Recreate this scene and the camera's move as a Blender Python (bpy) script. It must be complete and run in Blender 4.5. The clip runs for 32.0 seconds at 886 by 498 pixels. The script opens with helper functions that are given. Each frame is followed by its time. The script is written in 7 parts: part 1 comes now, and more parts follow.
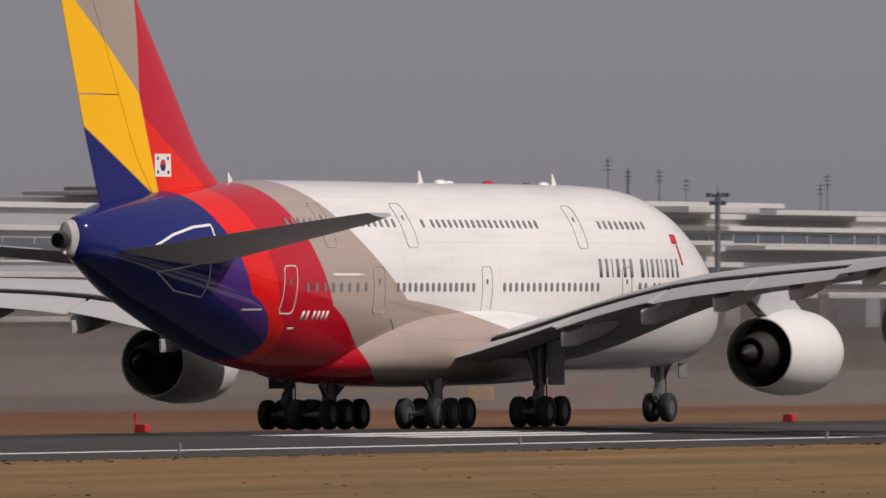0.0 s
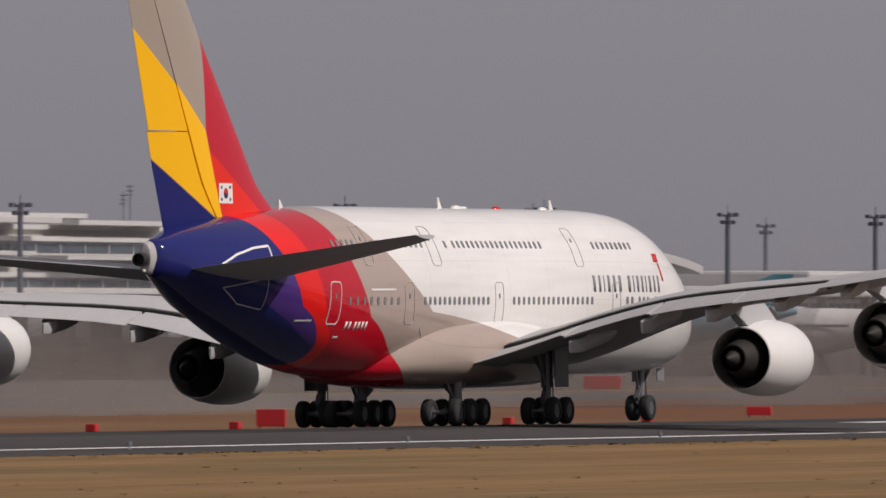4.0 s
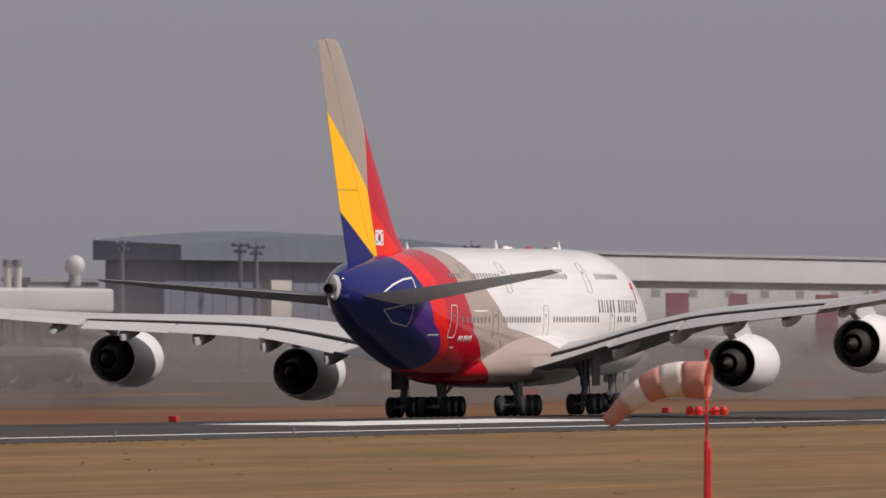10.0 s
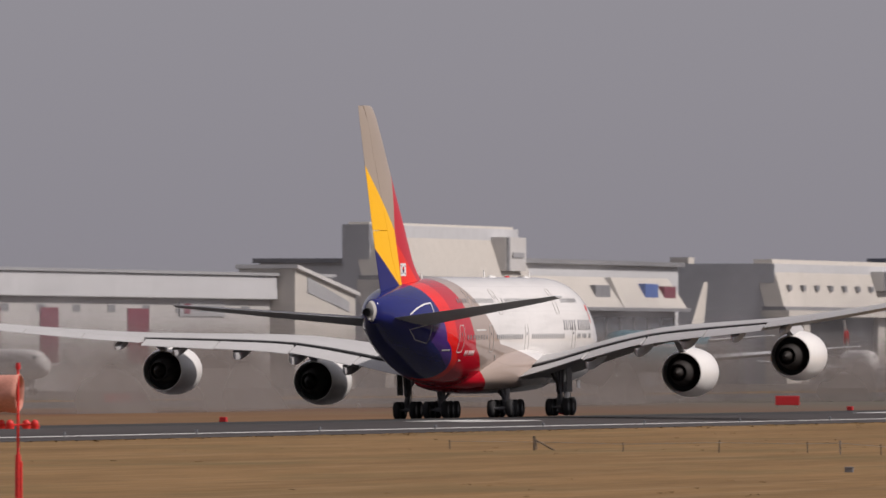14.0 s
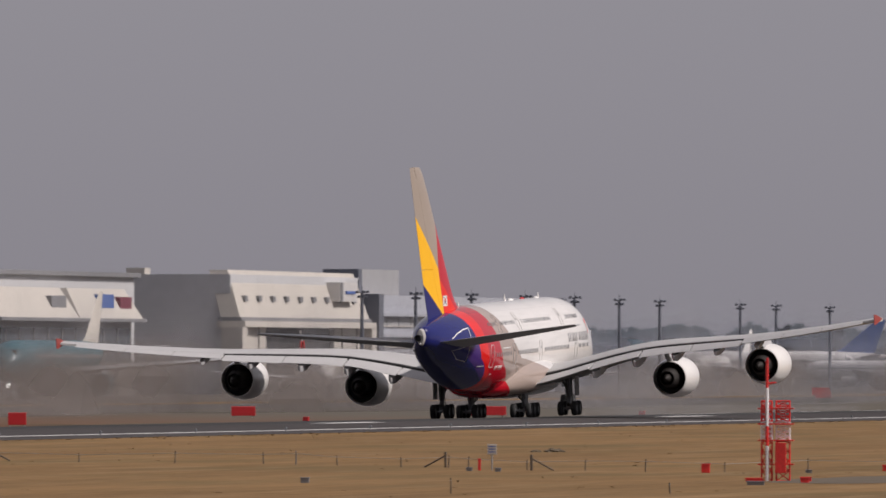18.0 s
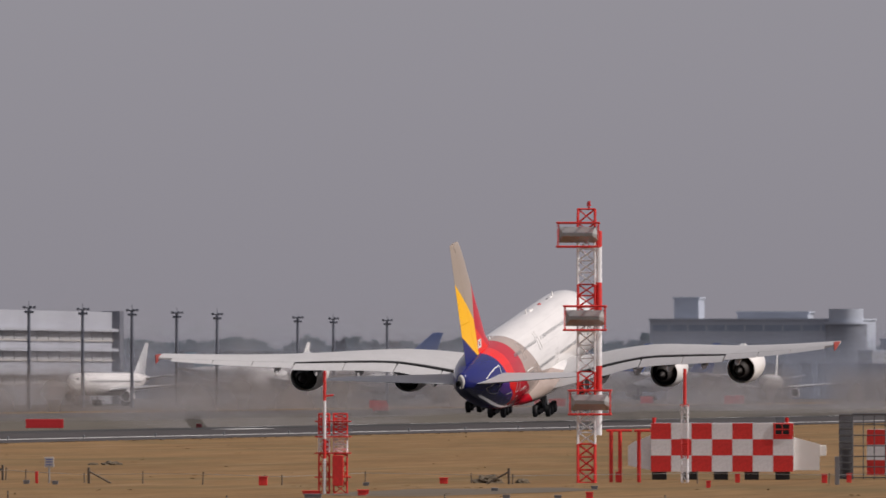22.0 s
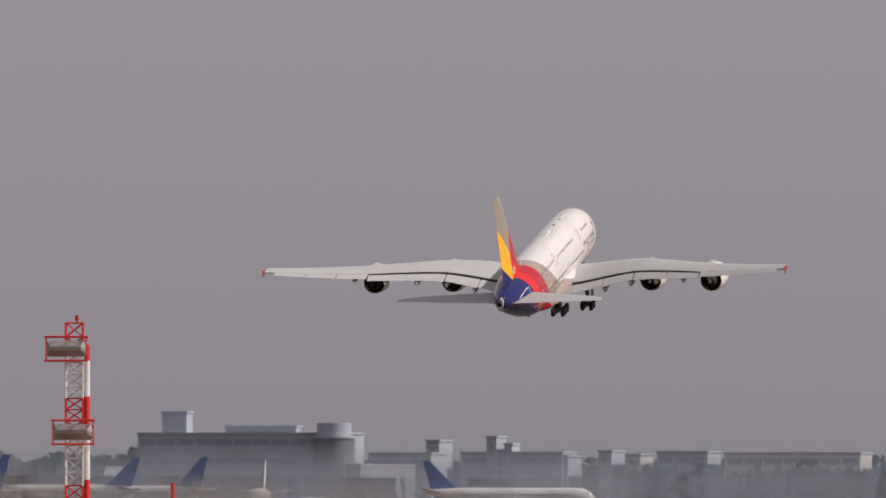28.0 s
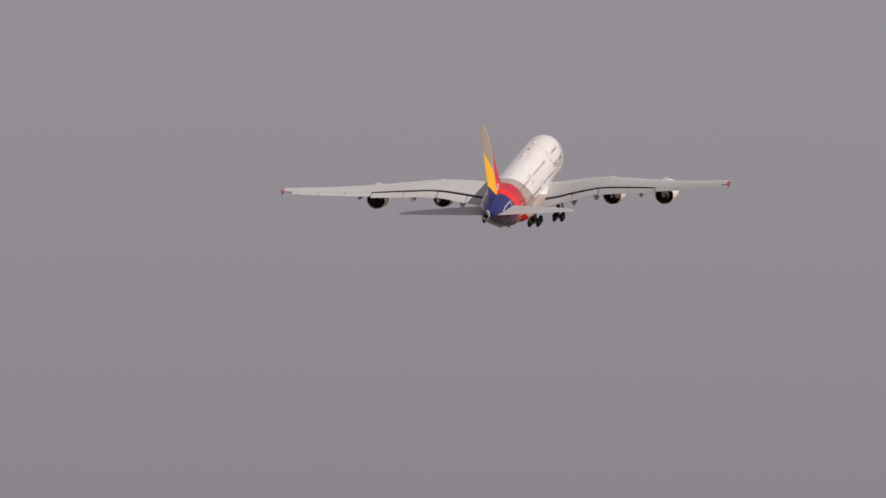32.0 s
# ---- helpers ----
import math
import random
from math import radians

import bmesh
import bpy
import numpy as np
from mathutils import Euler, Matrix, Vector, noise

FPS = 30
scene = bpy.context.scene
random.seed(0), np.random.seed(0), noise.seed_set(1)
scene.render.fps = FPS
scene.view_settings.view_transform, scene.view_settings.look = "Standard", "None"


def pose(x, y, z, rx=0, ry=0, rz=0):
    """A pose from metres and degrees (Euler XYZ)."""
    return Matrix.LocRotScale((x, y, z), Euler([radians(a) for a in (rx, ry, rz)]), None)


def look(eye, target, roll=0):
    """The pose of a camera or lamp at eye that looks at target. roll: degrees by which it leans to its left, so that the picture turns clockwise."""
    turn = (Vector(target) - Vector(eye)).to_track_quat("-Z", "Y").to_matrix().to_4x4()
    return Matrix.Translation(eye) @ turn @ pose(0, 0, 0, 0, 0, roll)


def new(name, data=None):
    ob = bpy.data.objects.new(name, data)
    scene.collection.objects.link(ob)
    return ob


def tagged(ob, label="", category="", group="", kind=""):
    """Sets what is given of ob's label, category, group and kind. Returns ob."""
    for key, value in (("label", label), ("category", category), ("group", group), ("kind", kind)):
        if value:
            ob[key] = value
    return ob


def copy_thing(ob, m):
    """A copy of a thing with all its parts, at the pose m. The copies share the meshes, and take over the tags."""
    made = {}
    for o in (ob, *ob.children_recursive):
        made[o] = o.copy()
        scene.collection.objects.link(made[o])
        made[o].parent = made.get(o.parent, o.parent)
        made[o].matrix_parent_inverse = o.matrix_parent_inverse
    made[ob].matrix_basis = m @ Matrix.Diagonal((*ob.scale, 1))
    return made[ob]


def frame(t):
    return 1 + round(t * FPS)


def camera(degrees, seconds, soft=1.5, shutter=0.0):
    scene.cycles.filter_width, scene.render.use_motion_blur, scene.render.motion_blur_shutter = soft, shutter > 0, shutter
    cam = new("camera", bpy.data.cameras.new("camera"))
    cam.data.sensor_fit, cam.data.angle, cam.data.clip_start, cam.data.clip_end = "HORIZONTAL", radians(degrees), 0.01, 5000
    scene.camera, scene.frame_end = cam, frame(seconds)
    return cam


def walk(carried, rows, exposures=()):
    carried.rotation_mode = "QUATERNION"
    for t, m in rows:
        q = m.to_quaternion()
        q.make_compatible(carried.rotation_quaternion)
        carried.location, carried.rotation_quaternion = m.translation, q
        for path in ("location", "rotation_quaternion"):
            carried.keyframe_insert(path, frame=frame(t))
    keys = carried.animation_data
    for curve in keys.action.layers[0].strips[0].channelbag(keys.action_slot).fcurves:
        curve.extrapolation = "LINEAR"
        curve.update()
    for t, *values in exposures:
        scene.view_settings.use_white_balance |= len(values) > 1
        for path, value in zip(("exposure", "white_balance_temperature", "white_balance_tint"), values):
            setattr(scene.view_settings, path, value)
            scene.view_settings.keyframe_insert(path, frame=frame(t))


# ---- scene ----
# ---- camera: a long lens on a tripod, panned with the take-off run ----
cam = camera(3.9574, 32.0, soft=1.6, shutter=0.35)
EYE_Z = 5.015
RUNWAY_X = -261.89
PAN = [
    (0, 90.3116, 26.3869), (0.5, 90.3130, 26.0500), (1, 90.3198, 25.7615), (1.5, 90.3274, 25.3772),
    (2, 90.3317, 24.9891), (2.5, 90.3407, 24.6173), (4.5, 90.3548, 22.7999), (5, 90.3540, 22.3815),
    (5.5, 90.3642, 22.0825), (6, 90.3626, 21.6687), (6.5, 90.3730, 21.1378), (7, 90.3748, 20.6290),
    (7.5, 90.3745, 20.1185), (8, 90.3818, 19.7344), (8.5, 90.3927, 19.3262), (9, 90.3995, 18.8670),
    (9.5, 90.4018, 18.4245), (10, 90.4121, 17.9949), (10.5, 90.4148, 17.6291), (11, 90.4157, 17.2483),
    (11.5, 90.4206, 16.8654), (12, 90.4343, 16.5213), (12.5, 90.4510, 16.1087), (13, 90.4603, 15.6859),
    (13.5, 90.4656, 15.2902), (15.5, 90.5023, 13.9549), (16, 90.5110, 13.6710), (16.5, 90.5228, 13.3242),
    (17, 90.5219, 12.9608), (17.5, 90.5236, 12.7270), (18, 90.5203, 12.4880), (18.5, 90.5279, 12.2145),
    (19, 90.5280, 11.9449), (19.5, 90.5361, 11.6761), (20, 90.5403, 11.4439), (20.5, 90.5434, 11.2547),
    (21, 90.5674, 11.0474), (21.5, 90.5752, 10.7467), (22, 90.5773, 10.5104), (22.5, 90.5747, 10.2948),
    (23, 90.5734, 10.0389), (23.5, 90.5698, 9.7819), (24, 90.5818, 9.6131), (24.5, 90.6396, 9.4675),
    (25, 90.6983, 9.3292), (25.5, 90.7605, 9.1772), (26, 90.8431, 8.9513), (26.5, 90.9316, 8.7292),
    (28.5, 91.1347, 8.0631), (29, 91.1930, 7.8915), (29.5, 91.2405, 7.7349), (30, 91.2942, 7.5996),
    (30.5, 91.3636, 7.4611), (31, 91.4165, 7.3005), (31.5, 91.4697, 7.0682), (32, 91.5820, 6.9850),
]
walk(cam, [(t, pose(0, 0, EYE_Z, tilt, 0, turn)) for t, tilt, turn in PAN], ((0, -0.16, 6400, 10), (7, -0.05, 6400, 10), (9.5, 0.03, 6380, 10), (12, 0.09, 6370, 10), (16, 0.04, 6370, 10), (22, 0.09, 6350, 10), (26, 0.11, 6430, 10), (29, 0.07, 6530, 10), (32, 0.02, 6530, 10)))

# ---- light: hazy spring sun from the side, grey sky ----
SUN_UP, SUN_FROM = 42, 87          # degrees above the horizon; compass from the runway's direction, clockwise
world = bpy.data.worlds.new("sky")
scene.world = world
world.use_nodes = True
wn = world.node_tree.nodes
wl = world.node_tree.links
wsky = wn.new("ShaderNodeTexSky")
wsky.sky_type = "NISHITA"
wsky.sun_disc = False
wsky.sun_elevation = radians(SUN_UP)
wsky.sun_rotation = radians(SUN_FROM)
wsky.dust_density = 2.0
wsky.air_density = 1.0
wsky.ozone_density = 1.0
whaze = wn.new("ShaderNodeHueSaturation")
whaze.inputs["Saturation"].default_value = 0.12
wl.new(wsky.outputs["Color"], whaze.inputs["Color"])
wmix = wn.new("ShaderNodeMix")
wmix.data_type = "RGBA"
wmix.inputs["Factor"].default_value = 0.8          # even haze over the whole sky
wl.new(whaze.outputs["Color"], wmix.inputs["A"])
wmix.inputs["B"].default_value = (2.2, 2.04, 2.3, 1)
wl.new(wmix.outputs["Result"], wn["Background"].inputs["Color"])
wn["Background"].inputs["Strength"].default_value = 0.12
sun = new("sun", bpy.data.lights.new("sun", "SUN"))
sun.data.energy = 3.3
sun.data.angle = radians(1.2)
sun.data.color = (1.0, 0.9, 0.845)
sa, se = radians(SUN_FROM), radians(SUN_UP)
sun.matrix_world = look((0, 0, 60), (-math.sin(sa) * math.cos(se), -math.cos(sa) * math.cos(se), 60 - math.sin(se)))
scene.view_settings.exposure = 0.0


# ---- materials ----
def mat(name, rgb, rough=0.6, metal=0.0, var=0.12, scale=1.0, fine=12.0, bump=0.0, coat=0.0, stretch=(1, 1, 1), where="Object"):
    m = bpy.data.materials.new(name)
    m.use_nodes = True
    n, l = m.node_tree.nodes, m.node_tree.links
    b = n["Principled BSDF"]
    b.inputs["Roughness"].default_value = rough
    b.inputs["Metallic"].default_value = metal
    b.inputs["Coat Weight"].default_value = coat
    b.inputs["Coat Roughness"].default_value = 0.12
    tc = n.new("ShaderNodeTexCoord")
    mp = n.new("ShaderNodeMapping")
    mp.inputs["Scale"].default_value = stretch
    l.new(tc.outputs[where], mp.inputs["Vector"])
    big, small = n.new("ShaderNodeTexNoise"), n.new("ShaderNodeTexNoise")
    for t, s in ((big, scale), (small, scale * fine)):
        t.inputs["Scale"].default_value = s
        t.inputs["Detail"].default_value = 4
        l.new(mp.outputs["Vector"], t.inputs["Vector"])
    both = n.new("ShaderNodeMath")
    both.operation = "ADD"
    l.new(big.outputs["Fac"], both.inputs[0])
    l.new(small.outputs["Fac"], both.inputs[1])
    ramp = n.new("ShaderNodeMapRange")
    ramp.inputs["From Min"].default_value, ramp.inputs["From Max"].default_value = 0.6, 1.4
    ramp.inputs["To Min"].default_value, ramp.inputs["To Max"].default_value = 1 - var, 1 + var
    l.new(both.outputs[0], ramp.inputs["Value"])
    mul = n.new("ShaderNodeVectorMath")
    mul.operation = "SCALE"
    mul.inputs[0].default_value = rgb
    l.new(ramp.outputs["Result"], mul.inputs["Scale"])
    l.new(mul.outputs["Vector"], b.inputs["Base Color"])
    if bump:
        bp = n.new("ShaderNodeBump")
        bp.inputs["Strength"].default_value = bump
        bp.inputs["Distance"].default_value = 0.05
        l.new(small.outputs["Fac"], bp.inputs["Height"])
        l.new(bp.outputs["Normal"], b.inputs["Normal"])
    return m


M_white = mat("white_paint", (0.8, 0.78, 0.75), 0.35, 0, 0.03, 0.3, 8, coat=0.3)
M_wing = mat("wing_grey_paint", (0.47, 0.465, 0.465), 0.6, 0, 0.08, 0.5, 8)
M_wing.node_tree.nodes["Principled BSDF"].inputs["Specular IOR Level"].default_value = 0.1
M_grey = mat("light_grey_paint", (0.46, 0.46, 0.47), 0.55, 0, 0.06, 0.4, 8)
M_grey.node_tree.nodes["Principled BSDF"].inputs["Specular IOR Level"].default_value = 0.1
M_darkgrey = mat("dark_grey_metal", (0.1, 0.1, 0.105), 0.5, 0.3, 0.15, 1, 8)
M_black = mat("plain_black", (0.015, 0.015, 0.016), 0.7, 0, 0.1, 1, 8)
M_tyre = mat("tyre_rubber", (0.02, 0.02, 0.021), 0.8, 0, 0.2, 2, 8)
M_strut = mat("gear_steel", (0.2, 0.2, 0.21), 0.45, 0.4, 0.15, 2, 8)
M_rim = mat("wheel_rim", (0.12, 0.12, 0.125), 0.5, 0.4, 0.15, 2, 8)
M_hot = mat("exhaust_metal", (0.03, 0.026, 0.024), 0.65, 0.3, 0.2, 1.5, 8)
M_glass = mat("cabin_glass", (0.17, 0.175, 0.185), 0.35, 0, 0.1, 1, 8)
M_line = mat("door_outline_grey", (0.5, 0.485, 0.47), 0.5, 0, 0.05, 1, 8)
M_letter = mat("slate_grey_lettering", (0.2, 0.2, 0.215), 0.5, 0, 0.05, 1, 8)
M_wall = mat("pale_cladding", (0.48, 0.447, 0.405), 0.7, 0, 0.08, 0.05, 10)
M_wallgrey = mat("grey_cladding", (0.3, 0.3, 0.31), 0.7, 0, 0.1, 0.05, 10)
# shade and brown jet haze low on the facades, put into the colour
M_base = mat("hazed_base_cladding", (0.092, 0.079, 0.074), 0.8, 0, 0.2, 0.04, 10)
M_walldark = mat("dark_grey_cladding", (0.19, 0.19, 0.2), 0.65, 0, 0.12, 0.05, 10)
M_hallgrey = mat("pale_grey_cladding", (0.48, 0.48, 0.49), 0.7, 0, 0.08, 0.05, 10)
M_midgrey = mat("mid_grey_cladding", (0.4, 0.385, 0.375), 0.7, 0, 0.1, 0.05, 10)
# bluish tone put in for the haze before this building
M_depot = mat("hazed_blue_cladding", (0.34, 0.35, 0.39), 0.7, 0, 0.1, 0.05, 10)
M_hallblue = mat("slate_blue_cladding", (0.115, 0.13, 0.17), 0.7, 0, 0.14, 0.04, 10)
M_jetglass = mat("grey_cabin_glass", (0.25, 0.25, 0.26), 0.4, 0, 0.1, 0.5, 8)
M_roof = mat("white_metal_roof", (0.527, 0.512, 0.498), 0.5, 0, 0.08, 0.05, 10)
M_window = mat("tinted_glass", (0.06, 0.08, 0.1), 0.2, 0, 0.2, 0.1, 10)
M_bluepane = mat("blue_glass", (0.12, 0.2, 0.28), 0.25, 0, 0.15, 0.1, 10)
# haze of the distance is mixed into this wall colour
M_farwall = mat("hazed_far_cladding", (0.37, 0.4, 0.46), 0.7, 0, 0.08, 0.05, 10)
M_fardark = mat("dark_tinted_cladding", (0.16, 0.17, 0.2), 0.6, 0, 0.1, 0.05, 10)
# far glass kept pale and blue, with haze in its colour
M_farglass = mat("hazed_far_glass", (0.24, 0.28, 0.35), 0.35, 0, 0.12, 0.1, 10)
M_pole = mat("blue_grey_steel", (0.13, 0.14, 0.17), 0.5, 0.2, 0.1, 1, 8)
M_galv = mat("galvanised_steel", (0.35, 0.35, 0.34), 0.45, 0.5, 0.2, 1.5, 8)
M_maroon = mat("maroon_paint", (0.16, 0.03, 0.05), 0.5, 0, 0.1, 0.5, 8)
M_teal = mat("teal_paint", (0.07, 0.24, 0.3), 0.35, 0, 0.08, 0.3, 8)
M_green = mat("green_paint", (0.045, 0.105, 0.095), 0.4, 0, 0.08, 0.3, 8)
M_brown = mat("brown_paint", (0.12, 0.06, 0.04), 0.4, 0, 0.1, 0.3, 8)
M_anablue = mat("blue_paint", (0.05, 0.11, 0.34), 0.35, 0, 0.08, 0.3, 8)
# foliage shifted towards blue to paint in the haze before the woods
M_leaf = mat("hazed_conifer_foliage", (0.06, 0.085, 0.1), 0.9, 0, 0.35, 0.2, 6)
M_paleblue = mat("pale_blue_paint", (0.2, 0.34, 0.42), 0.4, 0, 0.08, 0.3, 8)
M_taxiteal = mat("deep_teal_paint", (0.025, 0.12, 0.16), 0.4, 0, 0.08, 0.3, 8)

M_jet = mat("dull_white_paint", (0.66, 0.64, 0.63), 0.5, 0, 0.08, 0.2, 8)
M_geardoor = mat("dull_grey_paint", (0.17, 0.17, 0.175), 0.6, 0, 0.15, 1.5, 8)
M_bark = mat("bark", (0.09, 0.065, 0.05), 0.9, 0, 0.2, 1, 8)
M_wood = mat("grey_timber", (0.16, 0.13, 0.1), 0.85, 0, 0.25, 2, 8)
M_darkbrown = mat("dark_brown_ground", (0.11, 0.085, 0.055), 0.95, 0, 0.3, 0.3, 12)
M_sockred = mat("faded_red_fabric", (0.55, 0.25, 0.19), 0.85, 0, 0.18, 2, 8)
M_sockwhite = mat("faded_white_fabric", (0.72, 0.62, 0.58), 0.85, 0, 0.12, 2, 8)
M_lampred = mat("red_glass", (0.5, 0.01, 0.01), 0.2, 0, 0.05, 2, 8)
M_red = mat("red_paint", (0.55, 0.02, 0.025), 0.45, 0, 0.12, 0.8, 8)
M_mastred = mat("weathered_red_paint", (0.68, 0.03, 0.026), 0.55, 0, 0.25, 1.2, 8)
M_mastwhite = mat("weathered_white_paint", (0.8, 0.8, 0.82), 0.55, 0, 0.15, 1.2, 8)
M_lampwhite = mat("lit_lamp_glass", (0.9, 0.9, 0.85), 0.2)
M_lampwhite.node_tree.nodes["Principled BSDF"].inputs["Emission Color"].default_value = (1, 0.97, 0.9, 1)
M_lampwhite.node_tree.nodes["Principled BSDF"].inputs["Emission Strength"].default_value = 6
M_yellow = mat("yellow_paint", (0.75, 0.42, 0.02), 0.4, 0, 0.08, 0.8, 8)
M_blue = mat("navy_paint", (0.012, 0.016, 0.09), 0.35, 0, 0.1, 0.5, 8)


def grass_material():
    m = mat("dry_grass", (0.218, 0.134, 0.062), 0.95, 0, 0.36, 0.12, 14, stretch=(1, 0.07, 1), where="Object")
    n, l = m.node_tree.nodes, m.node_tree.links
    b = n["Principled BSDF"]
    src = b.inputs["Base Color"].links[0].from_socket
    tc = n.new("ShaderNodeTexCoord")
    mp = n.new("ShaderNodeMapping")
    mp.inputs["Scale"].default_value = (0.012, 0.004, 0.01)
    l.new(tc.outputs["Object"], mp.inputs["Vector"])
    t = n.new("ShaderNodeTexNoise")
    t.inputs["Scale"].default_value = 6
    t.inputs["Detail"].default_value = 6
    l.new(mp.outputs["Vector"], t.inputs["Vector"])
    r = n.new("ShaderNodeMapRange")
    r.inputs["From Min"].default_value, r.inputs["From Max"].default_value = 0.5, 0.68
    l.new(t.outputs["Fac"], r.inputs["Value"])
    mix = n.new("ShaderNodeMix")
    mix.data_type = "RGBA"
    l.new(r.outputs["Result"], mix.inputs["Factor"])
    l.new(src, mix.inputs["A"])
    mix.inputs["B"].default_value = (0.16, 0.113, 0.054, 1)
    # pale bleached swathes and mown streaks along the runway
    mp2 = n.new("ShaderNodeMapping")
    mp2.inputs["Scale"].default_value = (0.3, 0.03, 0.1)
    l.new(tc.outputs["Object"], mp2.inputs["Vector"])
    t2 = n.new("ShaderNodeTexNoise")
    t2.inputs["Scale"].default_value, t2.inputs["Detail"].default_value, t2.inputs["Roughness"].default_value = 1.0, 8, 0.65
    l.new(mp2.outputs["Vector"], t2.inputs["Vector"])
    r2 = n.new("ShaderNodeMapRange")
    r2.inputs["From Min"].default_value, r2.inputs["From Max"].default_value = 0.52, 0.72
    r2.inputs["To Max"].default_value = 0.55
    l.new(t2.outputs["Fac"], r2.inputs["Value"])
    mix2 = n.new("ShaderNodeMix")
    mix2.data_type = "RGBA"
    l.new(r2.outputs["Result"], mix2.inputs["Factor"])
    l.new(mix.outputs["Result"], mix2.inputs["A"])
    mix2.inputs["B"].default_value = (0.32, 0.225, 0.125, 1)
    l.new(mix2.outputs["Result"], b.inputs["Base Color"])
    bp = n.new("ShaderNodeBump")
    bp.inputs["Strength"].default_value, bp.inputs["Distance"].default_value = 0.6, 0.25
    t3 = n.new("ShaderNodeTexNoise")
    t3.inputs["Scale"].default_value, t3.inputs["Detail"].default_value = 0.8, 6
    l.new(tc.outputs["Object"], t3.inputs["Vector"])
    l.new(t3.outputs["Fac"], bp.inputs["Height"])
    l.new(bp.outputs["Normal"], b.inputs["Normal"])
    return m


M_grass = grass_material()


def verge_material():
    """Dry grass that turns from tan to rusty brown, with a few greener stretches, along the runway."""
    m = mat("verge_grass", (0.18, 0.108, 0.058), 0.95, 0, 0.25, 0.1, 14, stretch=(1, 0.07, 1))
    n, l = m.node_tree.nodes, m.node_tree.links
    b = n["Principled BSDF"]
    src = b.inputs["Base Color"].links[0].from_socket
    tc = n.new("ShaderNodeTexCoord")
    for rgb, seed, a, c in (((0.16, 0.078, 0.045), 3.0, 0.42, 0.56), ((0.1, 0.115, 0.06), 41.0, 0.6, 0.68)):
        mp = n.new("ShaderNodeMapping")
        mp.inputs["Scale"].default_value = (0.02, 0.006, 1)
        mp.inputs["Location"].default_value = (seed, seed, 0)
        l.new(tc.outputs["Object"], mp.inputs["Vector"])
        t = n.new("ShaderNodeTexNoise")
        t.inputs["Scale"].default_value, t.inputs["Detail"].default_value = 1.0, 4
        l.new(mp.outputs["Vector"], t.inputs["Vector"])
        r = n.new("ShaderNodeMapRange")
        r.inputs["From Min"].default_value, r.inputs["From Max"].default_value = a, c
        l.new(t.outputs["Fac"], r.inputs["Value"])
        mix = n.new("ShaderNodeMix")
        mix.data_type = "RGBA"
        l.new(r.outputs["Result"], mix.inputs["Factor"])
        l.new(src, mix.inputs["A"])
        mix.inputs["B"].default_value = (*rgb, 1)
        src = mix.outputs["Result"]
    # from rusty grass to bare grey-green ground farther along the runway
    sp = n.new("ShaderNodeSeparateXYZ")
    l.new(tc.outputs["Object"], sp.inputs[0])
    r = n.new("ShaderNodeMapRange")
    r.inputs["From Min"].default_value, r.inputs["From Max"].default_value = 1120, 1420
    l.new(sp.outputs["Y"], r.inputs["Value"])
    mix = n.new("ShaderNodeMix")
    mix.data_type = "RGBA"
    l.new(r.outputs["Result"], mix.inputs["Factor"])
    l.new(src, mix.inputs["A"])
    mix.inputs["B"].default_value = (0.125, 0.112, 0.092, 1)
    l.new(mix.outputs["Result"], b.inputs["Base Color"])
    return m


M_verge = verge_material()


def tuft_material():
    m = mat("dead_grass_blades", (0.22, 0.138, 0.066), 0.95, 0, 0.3, 0.05, 20)
    n, l = m.node_tree.nodes, m.node_tree.links
    b = n["Principled BSDF"]
    src = b.inputs["Base Color"].links[0].from_socket
    geo = n.new("ShaderNodeNewGeometry")
    ramp = n.new("ShaderNodeMapRange")
    ramp.inputs["To Min"].default_value, ramp.inputs["To Max"].default_value = 0.72, 1.12
    l.new(geo.outputs["Random Per Island"], ramp.inputs["Value"])
    k = n.new("ShaderNodeVectorMath")
    k.operation = "SCALE"
    l.new(src, k.inputs[0])
    l.new(ramp.outputs["Result"], k.inputs["Scale"])
    l.new(k.outputs["Vector"], b.inputs["Base Color"])
    return m


M_tuft = tuft_material()
M_asphalt = mat("runway_asphalt", (0.068, 0.062, 0.061), 0.85, 0, 0.25, 0.05, 20, stretch=(1, 0.15, 1))
M_taxi = mat("taxiway_asphalt", (0.11, 0.1, 0.095), 0.85, 0, 0.2, 0.05, 20, stretch=(1, 0.2, 1))
# concrete darkened and browned to paint in jet haze over the apron
M_apron = mat("hazed_apron_concrete", (0.125, 0.108, 0.095), 0.85, 0, 0.15, 0.03, 20)
M_mark = mat("worn_white_marking", (0.68, 0.67, 0.65), 0.7, 0, 0.12, 0.3, 20)
M_rubber = mat("tyre_rubber_deposit", (0.05, 0.05, 0.05), 0.8, 0, 0.25, 0.1, 20, stretch=(1, 0.1, 1))
for m_ in (M_grass, M_verge, M_tuft, M_asphalt, M_taxi, M_apron, M_rubber, M_mark):
    m_.node_tree.nodes["Principled BSDF"].inputs["Specular IOR Level"].default_value = 0.08


